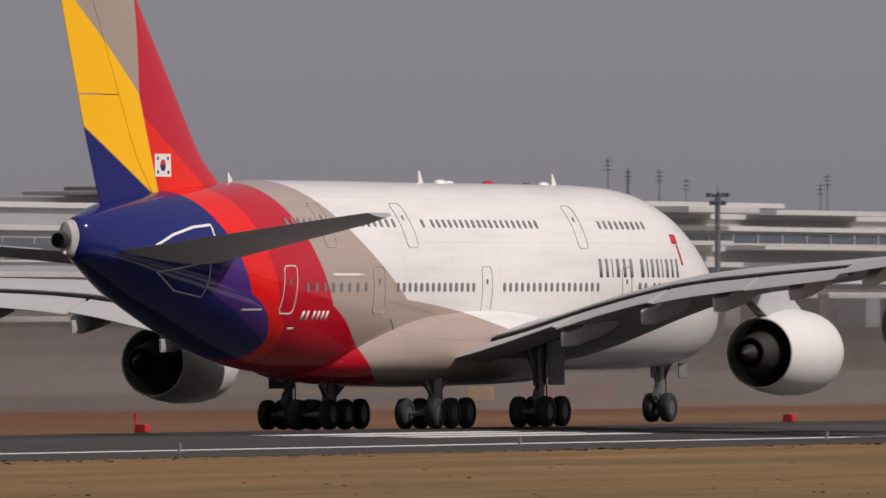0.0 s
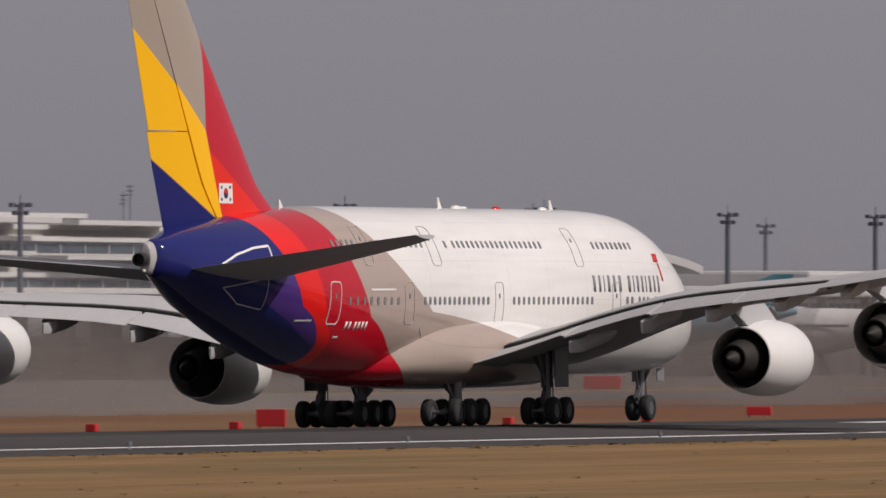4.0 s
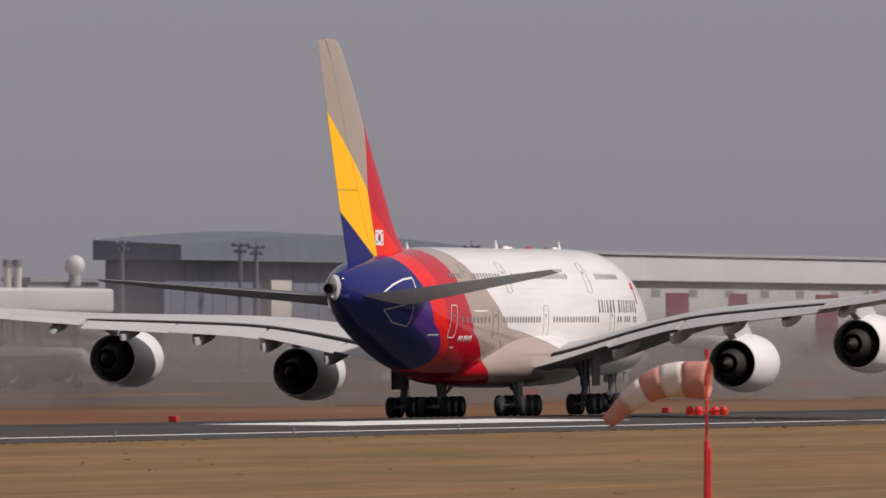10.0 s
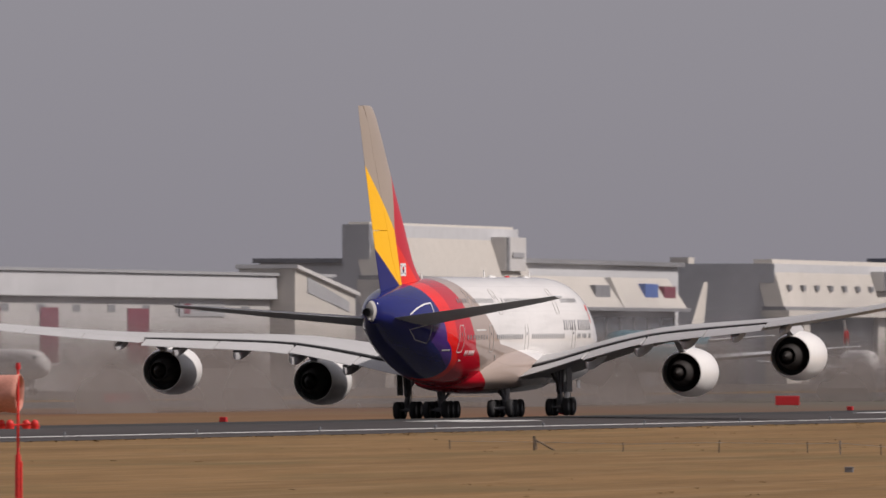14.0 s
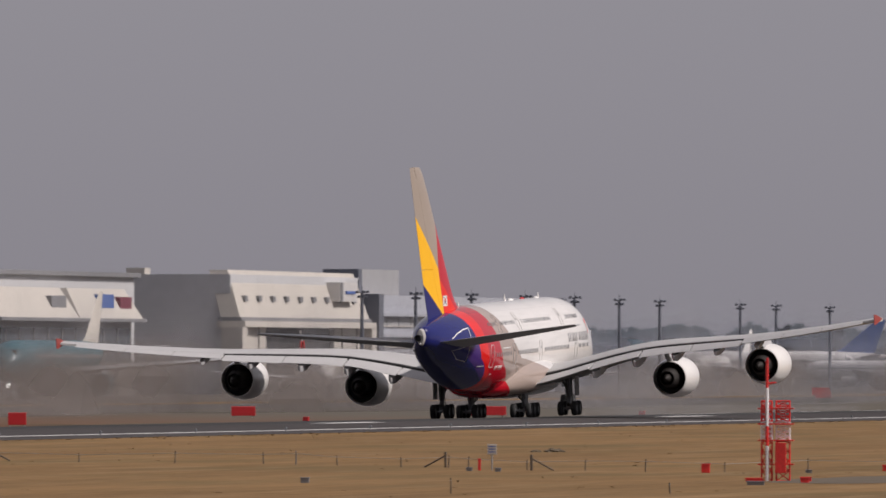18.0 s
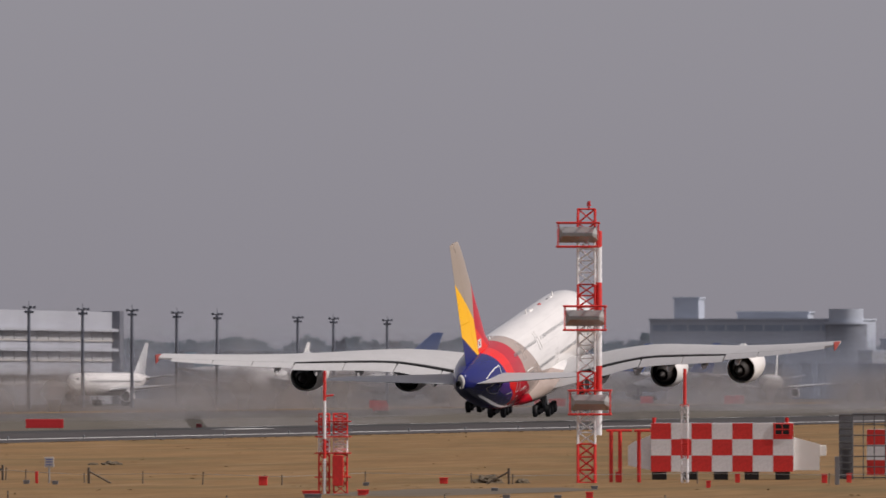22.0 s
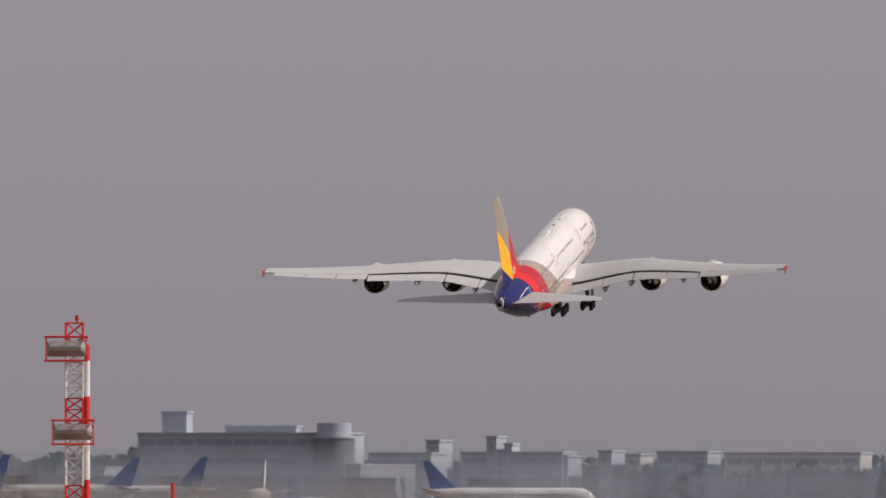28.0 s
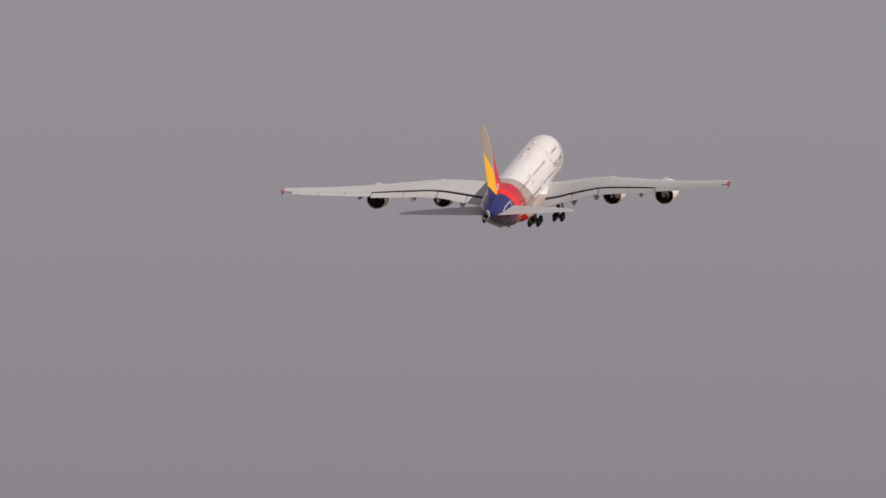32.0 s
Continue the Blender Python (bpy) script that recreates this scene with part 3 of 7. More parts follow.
def airliner_wing(side):
    root = (side * 3.4, 5.0, 3.4)
    bm = bmesh.new()
    ys = [2.6, 4, 6, 8, 10, 12, 14.5, 17, 20, 22.5, 25.5, 28, 31, 34, 37, 39.9]
    loft(bm, [wing_ring(side, max(y, 3.3) if y > 3 else 3.3, 0.0, 0.76 if y < 25.4 else 0.78) if y > 3 else [(side * 2.2, p[1], p[2]) for p in wing_ring(side, 3.3, 0, 0.76)] for y in ys])
    wing = part("wing", bm, M_wing, airliner, "light grey swept wing with flaps lowered for take-off", origin=root, smooth=True, angle=40)
    for a, b, drop in ((3.9, 9.4, -1.5), (9.55, 14.4, 2.0), (14.6, 20.0, 5), (20.1, 25.4, 6.5)):
        bm = bmesh.new()
        loft(bm, [wing_ring(side, y, 0.79, 1.0, drop, 0.06 + 0.009 * wing_at(y)[1], 0.16) for y in np.linspace(a, b, 5)])
        part("flap", bm, M_wing, wing, "light grey lowered flap", origin=Vector((side * (a + b) / 2, 35 - wing_at((a + b) / 2)[0] - 0.8 * wing_at((a + b) / 2)[1], wing_at((a + b) / 2)[2])), smooth=True, angle=40)
        # black strip paints in the shade of the slot before the flap
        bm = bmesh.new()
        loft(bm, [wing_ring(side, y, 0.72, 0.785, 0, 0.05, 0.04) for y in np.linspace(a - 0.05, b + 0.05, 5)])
        part("flap_gap_shade", bm, M_black, wing, "black strip painted as the shade in the gap before the flap", origin=Vector((side * (a + b) / 2, 35 - wing_at((a + b) / 2)[0] - 0.77 * wing_at((a + b) / 2)[1], wing_at((a + b) / 2)[2])))
    for a, b in ((25.6, 29.8), (29.9, 34.0), (34.1, 38.4)):
        bm = bmesh.new()
        loft(bm, [wing_ring(side, y, 0.785, 1.0, 4, 0.0, 0.02) for y in np.linspace(a, b, 4)])
        part("aileron", bm, M_wing, wing, origin=Vector((side * (a + b) / 2, 35 - wing_at((a + b) / 2)[0] - 0.8 * wing_at((a + b) / 2)[1], wing_at((a + b) / 2)[2])), smooth=True, angle=40)
    # wing tip fence
    bm = bmesh.new()
    le, ch, zt, th, tw = wing_at(39.9)
    ring = lambda o: [(side * (39.9 + o), 35 - u, z) for u, z in ((le + 0.3, zt + 0.1), (le + 3.2, zt + 0.5), (le + 4.5, zt + 0.58), (le + 4.4, zt), (le + 4.5, zt - 0.42), (le + 3.6, zt - 0.4))]
    loft(bm, [ring(-0.03), ring(0.03)])
    part("wingtip_fence", bm, M_tip, wing, "red upright wingtip fence", origin=(side * 39.9, 35 - le - 2.5, zt))
    # flap track fairings: deep canoes with a chisel-shaped tail
    for y, k in ((10.0, 1.0), (14.2, 1.0), (18.4, 0.95), (22.9, 0.85), (27.2, 0.7)):
        le, ch, zt, th, tw = wing_at(y)
        bm = bmesh.new()
        rings = []
        rise = math.sin(radians(tw))
        for f, half, low, up in ((0, 0.04, 0.5, 0.25), (0.08, 0.2, 0.85, 0.1), (0.25, 0.36, 1.15, 0.05), (0.5, 0.42, 1.3, 0.2), (0.78, 0.42, 1.38, 0.5), (0.86, 0.4, 1.4, 0.62), (1.0, 0.05, 1.3, 0.72)):
            uu = le + ch * 0.52 + f * (ch * 0.48 + 0.3 * k)
            zw = zt + (le + ch - uu) * rise + 0.04 * ch * (1 - f)
            zl, zh, h = zw - low * k, zw - up - 0.02, half * k
            rings.append([(side * y + sx * h, 35 - uu, zz) for sx, zz in ((1, zh), (1, zl + 0.28 * k), (0.55, zl), (-0.55, zl), (-1, zl + 0.28 * k), (-1, zh))])
        loft(bm, rings)
        part("flap_track_fairing", bm, M_wing, wing, "deep canoe-shaped grey fairing below the flap", origin=(side * y, 35 - le - ch * 0.8, zt - 0.5), smooth=True, angle=22)
    # engines under the wing
    for y, u_in, zc, name in ((15.3, 23.3, 3.22, "engine"), (25.9, 30.7, 4.35, "engine")):
        airliner_engine(wing, side * y, u_in, zc, wing_at(y))
    return wing


def airliner_engine(wing, x, u_in, zc, w):
    le, ch, zt, th, tw = w
    c = (x, 35 - u_in, zc)
    bm = bmesh.new()
    revolve(bm, [(-0.55, 1.48), (-0.1, 1.52), (0.0, 1.62), (-0.1, 1.74), (-0.6, 1.86), (-1.7, 1.97), (-3.4, 1.97), (-4.8, 1.84), (-6.0, 1.62), (-6.02, 1.56), (-5.0, 1.6), (-3.4, 1.62), (-0.55, 1.48)], c, 48)
    part("engine_nacelle", bm, M_white, wing, "white round engine nacelle", origin=(x, 35 - u_in - 2.6, zc), smooth=True, angle=50)
    bm = bmesh.new()
    revolve(bm, [(-4.4, 1.6), (-4.42, 0.2)], c, 32)
    part("fan_duct", bm, M_black, wing, "dark fan duct inside the nacelle", origin=(x, 35 - u_in - 2.0, zc), smooth=True, angle=50)
    bm = bmesh.new()
    revolve(bm, [(-0.9, 1.5), (-0.92, 0.3), (-0.4, 0.05)], c, 32)
    part("fan", bm, M_darkgrey, wing, "dark fan and spinner", origin=(x, 35 - u_in - 0.8, zc), smooth=True, angle=50)
    bm = bmesh.new()
    revolve(bm, [(-4.3, 1.12), (-5.4, 1.1), (-6.3, 0.92), (-7.2, 0.72), (-7.22, 0.66), (-6.3, 0.75), (-5.8, 0.8), (-5.82, 0.3)], c, 36)
    part("core_cowl", bm, M_hot, wing, "bare metal core cowl", origin=(x, 35 - u_in - 5, zc), smooth=True, angle=50)
    bm = bmesh.new()
    revolve(bm, [(-5.9, 0.6), (-6.9, 0.5), (-7.6, 0.3), (-8.1, 0.04)], c, 24)
    part("exhaust_cone", bm, M_hot, wing, "heat-stained exhaust cone", origin=(x, 35 - u_in - 6.2, zc), smooth=True, angle=50)
    bm = bmesh.new()
    rings = []
    for f, zlo, zhi, hw in ((0.0, zc + 1.75, zc + 1.9, 0.05), (0.12, zc + 1.6, zc + 2.15, 0.2), (0.35, zc + 1.35, zt + ch * 0.02, 0.26), (0.6, zc + 1.6, zt + ch * 0.02, 0.28), (0.85, zt - 0.45, zt + 0.1, 0.22), (1.0, zt - 0.25, zt + 0.1, 0.06)):
        yy = 35 - (u_in + 0.9 + f * 7.6)
        rings.append([(x - hw, yy, zlo), (x + hw, yy, zlo), (x + hw, yy, zhi), (x - hw, yy, zhi)])
    loft(bm, rings)
    part("engine_pylon", bm, M_grey, wing, "grey pylon between engine and wing", origin=(x, 35 - u_in - 5, zc + 2), smooth=True, angle=30)


M_pale = mat("pale_grey_paint", (0.42, 0.4, 0.38), 0.45, 0, 0.1, 1.5, 8)
M_tip = mat("dull_red_paint", (0.3, 0.04, 0.03), 0.5)
wings = [(airliner_wing(s), s) for s in (1, -1)]


# tail
def fin_material():
    """Fin paint in flat fields: navy at the foot, yellow, beige above, red along the leading edge."""
    m = mat("fin_paint", (0.36, 0.3, 0.25), 0.35, 0, 0.03, 0.3, 10)
    n, l = m.node_tree.nodes, m.node_tree.links
    b = n["Principled BSDF"]
    tc = n.new("ShaderNodeTexCoord")
    sep = n.new("ShaderNodeSeparateXYZ")
    l.new(tc.outputs["Object"], sep.inputs[0])

    def below(a, c, soft=0.05):
        """1 where a point of the fin lies under the line through a and c, given as (u, z)."""
        (ua, za), (uc, zc) = a, c
        slope = (zc - za) / (uc - ua)
        k = n.new("ShaderNodeVectorMath")
        k.operation = "DOT_PRODUCT"
        l.new(tc.outputs["Object"], k.inputs[0])
        k.inputs[1].default_value = (0, slope, 1)
        q = n.new("ShaderNodeMapRange")
        edge, soft = za + slope * (35 - ua), soft * math.hypot(1, slope)
        q.inputs["From Min"].default_value, q.inputs["From Max"].default_value = edge - soft, edge + soft
        q.inputs["To Min"].default_value, q.inputs["To Max"].default_value = 1, 0
        l.new(k.outputs["Value"], q.inputs["Value"])
        return q.outputs["Result"]

    def both(a, c, op="MULTIPLY"):
        q = n.new("ShaderNodeMath")
        q.operation = op
        l.new(a, q.inputs[0])
        l.new(c, q.inputs[1])
        return q.outputs[0]

    base = b.inputs["Base Color"].links[0].from_socket

    def lay(rgb, mask):
        nonlocal base
        mix = n.new("ShaderNodeMix")
        mix.data_type = "RGBA"
        l.new(mask, mix.inputs["Factor"])
        l.new(base, mix.inputs["A"])
        mix.inputs["B"].default_value = (*rgb, 1)
        base = mix.outputs["Result"]

    top_a, top_b, top_c = (70.62, 19.8), (66.16, 16.8), (63.6, 14.9)
    low_b, lead = (61.65, 10.2), (63.72, 19.75)
    behind_red = below(top_c, low_b)
    lay((0.95, 0.5, 0.01), both(both(below(top_b, top_a), below(top_c, top_b)), behind_red))
    lay((0.015, 0.019, 0.135), both(below(low_b, (68.25, 13.45)), behind_red))
    inv = n.new("ShaderNodeMath")
    inv.operation = "SUBTRACT"
    inv.inputs[0].default_value = 1.0
    l.new(both(below(top_c, lead), behind_red, "MAXIMUM"), inv.inputs[1])
    lay((0.5, 0.016, 0.035), inv.outputs[0])
    lay((0.74, 0.025, 0.014), both(inv.outputs[0], below((63.05, 13.85), (57.0, 10.75))))
    l.new(base, b.inputs["Base Color"])
    return m


M_fin = fin_material()
M_fin.node_tree.nodes["Principled BSDF"].inputs["Specular IOR Level"].default_value = 0.25
FIN = [(9.3, 52.9, 66.4), (10.7, 54.1, 67), (11.2, 55, 67.23), (12.1, 56.5, 67.64), (13, 57.45, 68.05), (14, 58.34, 68.44), (19.7, 63.58, 70.66), (23.7, 67.28, 72.21), (24.2, 67.85, 72.4), (24.45, 68.38, 72.48), (24.55, 69.18, 72.48)]
HINGE = 0.65


def fin_ring(z, front, back):
    """Outline of the fin at a height, between two fractions of its chord."""
    le, te = spline(FIN, z)
    c = te - le
    half = [(front + (back - front) * (1 - math.cos(math.pi * i / 14)) / 2) for i in range(15)]
    th = lambda x: 5 * (0.1 if z < 24 else 0.07) * c * (0.2969 * math.sqrt(x) - 0.126 * x - 0.3516 * x * x + 0.2843 * x ** 3 - 0.1015 * x ** 4)
    pts = [(x * c, th(x)) for x in half[::-1]] + [(x * c, -th(x)) for x in half[1 if front == 0 else 0:]]
    return [(h, 35 - (le + s), z) for s, h in pts]


bm = bmesh.new()
loft(bm, [fin_ring(z, 0.0, HINGE) for z in (9.3, 10, 10.7, 11.2, 11.6, 12.1, 12.6, 13.2, 14.5, 16, 18, 20, 22, 23.6, 24.2, 24.45, 24.53)])
fin = part("tail_fin", bm, M_fin, airliner, "tall swept fin in beige, yellow, navy and red fields", origin=(0, 0, 0), smooth=True, angle=50)
rudders = []
for z0, z1, say in ((9.75, 14.82, "lower rudder in navy and yellow"), (14.87, 24.5, "upper rudder in yellow and beige")):
    bm = bmesh.new()
    loft(bm, [fin_ring(z, HINGE + 0.004, 1.0) for z in np.linspace(z0, z1, 9)])
    rudders.append(part("rudder", bm, M_fin, airliner, say, origin=(0, 0, 0), smooth=True, angle=50))

for side in (1, -1):
    bm = bmesh.new()
    rings = []
    for f in np.linspace(0, 1, 9):
        y = 0.6 + (15.25 - 0.6) * f
        le, te = 57.3 + (69.3 - 57.3) * f, 67.3 + (72.3 - 67.3) * f
        if f == 1:
            le += 0.6
        z = 7.75 + 1.6 * f
        rings.append([(side * y, 35 - (le + s), z - h + (s - 0.5 * (te - le)) * math.sin(radians(1.3))) for s, h in aerofoil(te - le, 0.088, 14)])
    loft(bm, rings)
    part("tailplane", bm, M_grey, airliner, "grey tailplane, slightly raised towards the tip", smooth=True, angle=50)
# tail cone with the auxiliary exhaust
bm = bmesh.new()
rings = []
for u, k in ((69.75, 0.98), (70.0, 0.97), (70.25, 0.92), (70.3, 0.82)):
    b, t, w = spline(FUS, min(u, 69.9))
    rings.append([(w * k * math.cos(a), 35 - u, (b + t) / 2 + (t - b) / 2 * k * 1.05 * math.sin(a)) for a in np.linspace(0, 2 * math.pi, 32, endpoint=False)])
loft(bm, rings)
part("tail_cone", bm, M_pale, airliner, "pale unpainted tail cone", smooth=True, angle=50)
bm = bmesh.new()
revolve(bm, [(0.0, 0.34), (-0.5, 0.33), (-0.51, 0.28), (-0.2, 0.26), (-0.22, 0.02)], (-0.14, 35 - 70.25, 8.5), 20)
part("auxiliary_exhaust", bm, M_black, airliner, "round black exhaust opening", smooth=True, angle=40)
bm = bmesh.new()
bmesh.ops.create_uvsphere(bm, u_segments=10, v_segments=6, radius=0.09, matrix=Matrix.Translation((0, 35 - 70.42, 7.95)))
part("tail_lamp", bm, M_white, airliner, "small white tail lamp", smooth=True)


# landing gear
def wheel_mesh(bm_t, bm_r, x, y, r=0.7, w=0.5):
    pr = [(-w / 2, r * 0.55), (-w / 2, r * 0.86), (-w * 0.4, r * 0.96), (-w * 0.2, r), (w * 0.2, r), (w * 0.4, r * 0.96), (w / 2, r * 0.86), (w / 2, r * 0.55)]
    n = 24
    rings = [[(x + s, y + q * math.cos(2 * math.pi * i / n), r + q * math.sin(2 * math.pi * i / n)) for i in range(n)] for s, q in pr]
    loft(bm_t, rings, caps=False)
    rings = [[(x + s, y + q * math.cos(2 * math.pi * i / n), r + q * math.sin(2 * math.pi * i / n)) for i in range(n)] for s, q in ((-w * 0.42, r * 0.56), (-w * 0.3, r * 0.2), (w * 0.3, r * 0.2), (w * 0.42, r * 0.56))]
    loft(bm_r, rings)


def gear(name, x, u, axles, half, top, label, doors=()):
    y = 35 - u
    bm = bmesh.new()
    tube(bm, (x, y, 0.75), (x, y, top), 0.2, 0.28, 14)
    tube(bm, (x, y, top * 0.55), (x, y + 1.9, top), 0.1, n=8)
    if len(axles) > 1:
        tube(bm, (x, y + axles[0], 0.72), (x, y + axles[-1], 0.72), 0.16, n=10)
    tube(bm, (x, y, 1.3), (x, y - 0.55, 0.95), 0.07, n=8)
    for a in axles:
        tube(bm, (x - half, y + a, 0.7), (x + half, y + a, 0.7), 0.1, n=8)
    if len(axles) > 1:
        tube(bm, (x, y, top * 0.45), (x, y, top), 0.3, 0.36, 14)
        tube(bm, (x, y, 1.0), (x, y, 1.25), 0.3, 0.24, 12)
    g = part(name, bm, M_strut, airliner, label, origin=(x, y, 1.5), smooth=True, angle=40)
    sgn = 1 if x > 0 else -1
    bm = bmesh.new()
    tube(bm, (x, y + 0.1, top * 0.5), (x - sgn * (1.1 if x else 0.0), y + 0.3, top), 0.1, 0.13, 10)
    tube(bm, (x, y - 0.15, top * 0.42), (x, y - (1.5 if len(axles) > 1 else 0.9), top), 0.08, 0.1, 10)
    part("side_brace", bm, M_strut, g, "folding steel brace", origin=(x, y, top * 0.7), smooth=True, angle=40)
    bm = bmesh.new()
    for z0, z1 in ((0.85, 1.25), (1.25, 1.75)):
        loft(bm, [[(x - 0.14, y - 0.24 - 0.3 * (z == 1.25), z), (x + 0.14, y - 0.24 - 0.3 * (z == 1.25), z), (x + 0.14, y - 0.34 - 0.3 * (z == 1.25), z), (x - 0.14, y - 0.34 - 0.3 * (z == 1.25), z)] for z in (z0, z1)])
    part("torque_link", bm, M_strut, g, "hinged torque link", origin=(x, y - 0.3, 1.25))
    bm = bmesh.new()
    for dx, dy in ((0.3, 0.12), (-0.26, 0.16), (0.05, -0.32)):
        tube(bm, (x + dx, y + dy, 0.9), (x + dx * 0.8, y + dy, top), 0.035, n=6)
    part("hydraulic_line", bm, M_black, g, "dark hoses along the leg", origin=(x, y, 1.5))
    for a in axles:
        for s in (-1, 1):
            bt, br = bmesh.new(), bmesh.new()
            wheel_mesh(bt, br, x + s * half, y + a)
            part("tyre", bt, M_tyre, g, "black tyre", origin=(x + s * half, y + a, 0.7), smooth=True, angle=40)
            part("wheel_rim", br, M_rim, g, "grey wheel rim", origin=(x + s * half, y + a, 0.7), smooth=True, angle=40)
    for x0, x1, y0, y1, z0, z1 in doors:
        bm = bmesh.new()
        box(bm, x0, x1, y0, y1, z0, z1, 0.03)
        part("gear_door", bm, M_geardoor, g, "dull grey gear door hanging open", origin=((x0 + x1) / 2, (y0 + y1) / 2, (z0 + z1) / 2))
    return g


gear("nose_gear", 0, 5.05, (0,), 0.42, 3.2, "twin-wheel nose gear leg", ((-0.75, -0.68, 30.6, 31.6, 2.1, 2.8), (0.68, 0.75, 30.6, 31.6, 2.1, 2.8)))
for s in (1, -1):
    gear("wing_gear", s * 6.3, 33.8, (-0.85, 0.85), 0.67, 4.2, "four-wheel wing gear leg", ((s * 7.0 - 0.04, s * 7.0 + 0.04, 0.6, 2.4, 1.9, 4.0),))
    gear("body_gear", s * 2.65, 37.3, (-1.7, 0, 1.7), 0.76, 2.6, "six-wheel body gear leg")


# ---- the near field: windsock, masts, huts, posts ----
def windsock(x, y):
    w = empty("windsock", "faded red and white banded windsock drooping from a red pole", "windsock", pose(x, y, GROUND_Z))
    bm = bmesh.new()
    tube(bm, (0, 0, 0), (0, 0, 4.9), 0.055, 0.04, 10)
    tube(bm, (0, 0, 0), (0, 0, 2.15), 0.1, 0.09, 10)
    p = part("pole", bm, M_mastred, w, "red steel pole")
    bm = bmesh.new()
    tube(bm, (0, 0, 4.83), (0, 0, 5.03), 0.09, 0.06, 10)
    part("obstruction_lamp", bm, M_lampred, w, "red lamp on the pole's top")
    for k, (dx, dy) in enumerate(((-0.55, 0), (-0.18, -0.3), (0.18, 0.3), (0.55, 0))):
        bm = bmesh.new()
        tube(bm, (0, 0, 3.08), (dx, dy, 3.10), 0.025, n=6)
        tube(bm, (dx, dy, 2.96), (dx, dy, 3.06), 0.13, 0.15, 12)
        bmesh.ops.create_uvsphere(bm, u_segments=12, v_segments=8, radius=0.13, matrix=Matrix.Translation((dx, dy, 3.12)))
        part("floodlight", bm, M_mastred, w, "red lamp head on a bracket", smooth=True, angle=50)
    bm = bmesh.new()
    tube(bm, (0.1, 0, 0), (0.1, 0, 1.9), 0.05, n=8)
    tube(bm, (-0.02, 0, 1.9), (0.13, 0, 1.9), 0.05, n=8)
    part("guide_bracket", bm, M_mastred, w, "red hinge bracket at the pole's foot")
    # the sock: bands along a drooping line
    line = [(0.06, 0, 4.06), (-0.7, -0.05, 4.1), (-1.37, -0.1, 3.99), (-1.97, -0.12, 3.74), (-2.58, -0.14, 3.34), (-3.2, -0.16, 2.72)]
    rad = [0.6, 0.57, 0.52, 0.44, 0.34, 0.22]
    for k in range(5):
        bm = bmesh.new()
        rings = []
        for j in range(5):
            f = k + j / 4
            c = Vector(spline([(i, *q) for i, q in enumerate(line)], min(f, 4.999)))
            d = (Vector(spline([(i, *q) for i, q in enumerate(line)], min(f + 0.05, 4.999))) - Vector(spline([(i, *q) for i, q in enumerate(line)], max(min(f, 4.999) - 0.05, 0)))).normalized()
            up = d.cross(Vector((0, 1, 0))).normalized()
            sd = d.cross(up)
            r = float(np.interp(f, range(6), rad))
            rings.append([c + up * r * math.cos(a) * (1 + 0.06 * math.sin(3 * a + f * 2) + 0.03 * math.sin(7 * a + f * 9)) + sd * r * math.sin(a) * (1 + 0.07 * math.sin(5 * a + f * 3) + 0.03 * math.sin(f * 14)) for a in np.linspace(0, 2 * math.pi, 28, endpoint=False)])
        loft(bm, rings, caps=False)
        sleeve = part("red_band" if k % 2 == 0 else "white_band", bm, M_sockred if k % 2 == 0 else M_sockwhite, w, "faded fabric band", smooth=True)
        sol = sleeve.modifiers.new("thickness", "SOLIDIFY")
        sol.thickness = 0.012
    return w


def lattice(bm, x0, x1, y0, y1, z0, z1, bays, r=0.03):
    """Four legs with horizontals and crossed bracing."""
    legs = [(x0, y0), (x1, y0), (x1, y1), (x0, y1)]
    for x, y in legs:
        tube(bm, (x, y, z0), (x, y, z1), r * 1.4, n=6)
    for k in range(bays + 1):
        z = z0 + (z1 - z0) * k / bays
        zn = z0 + (z1 - z0) * min(k + 1, bays) / bays
        for i in range(4):
            a, b = legs[i], legs[(i + 1) % 4]
            tube(bm, (*a, z), (*b, z), r, n=5)
            if k < bays:
                tube(bm, (*a, z), (*b, zn), r * 0.8, n=5)
                tube(bm, (*b, z), (*a, zn), r * 0.8, n=5)


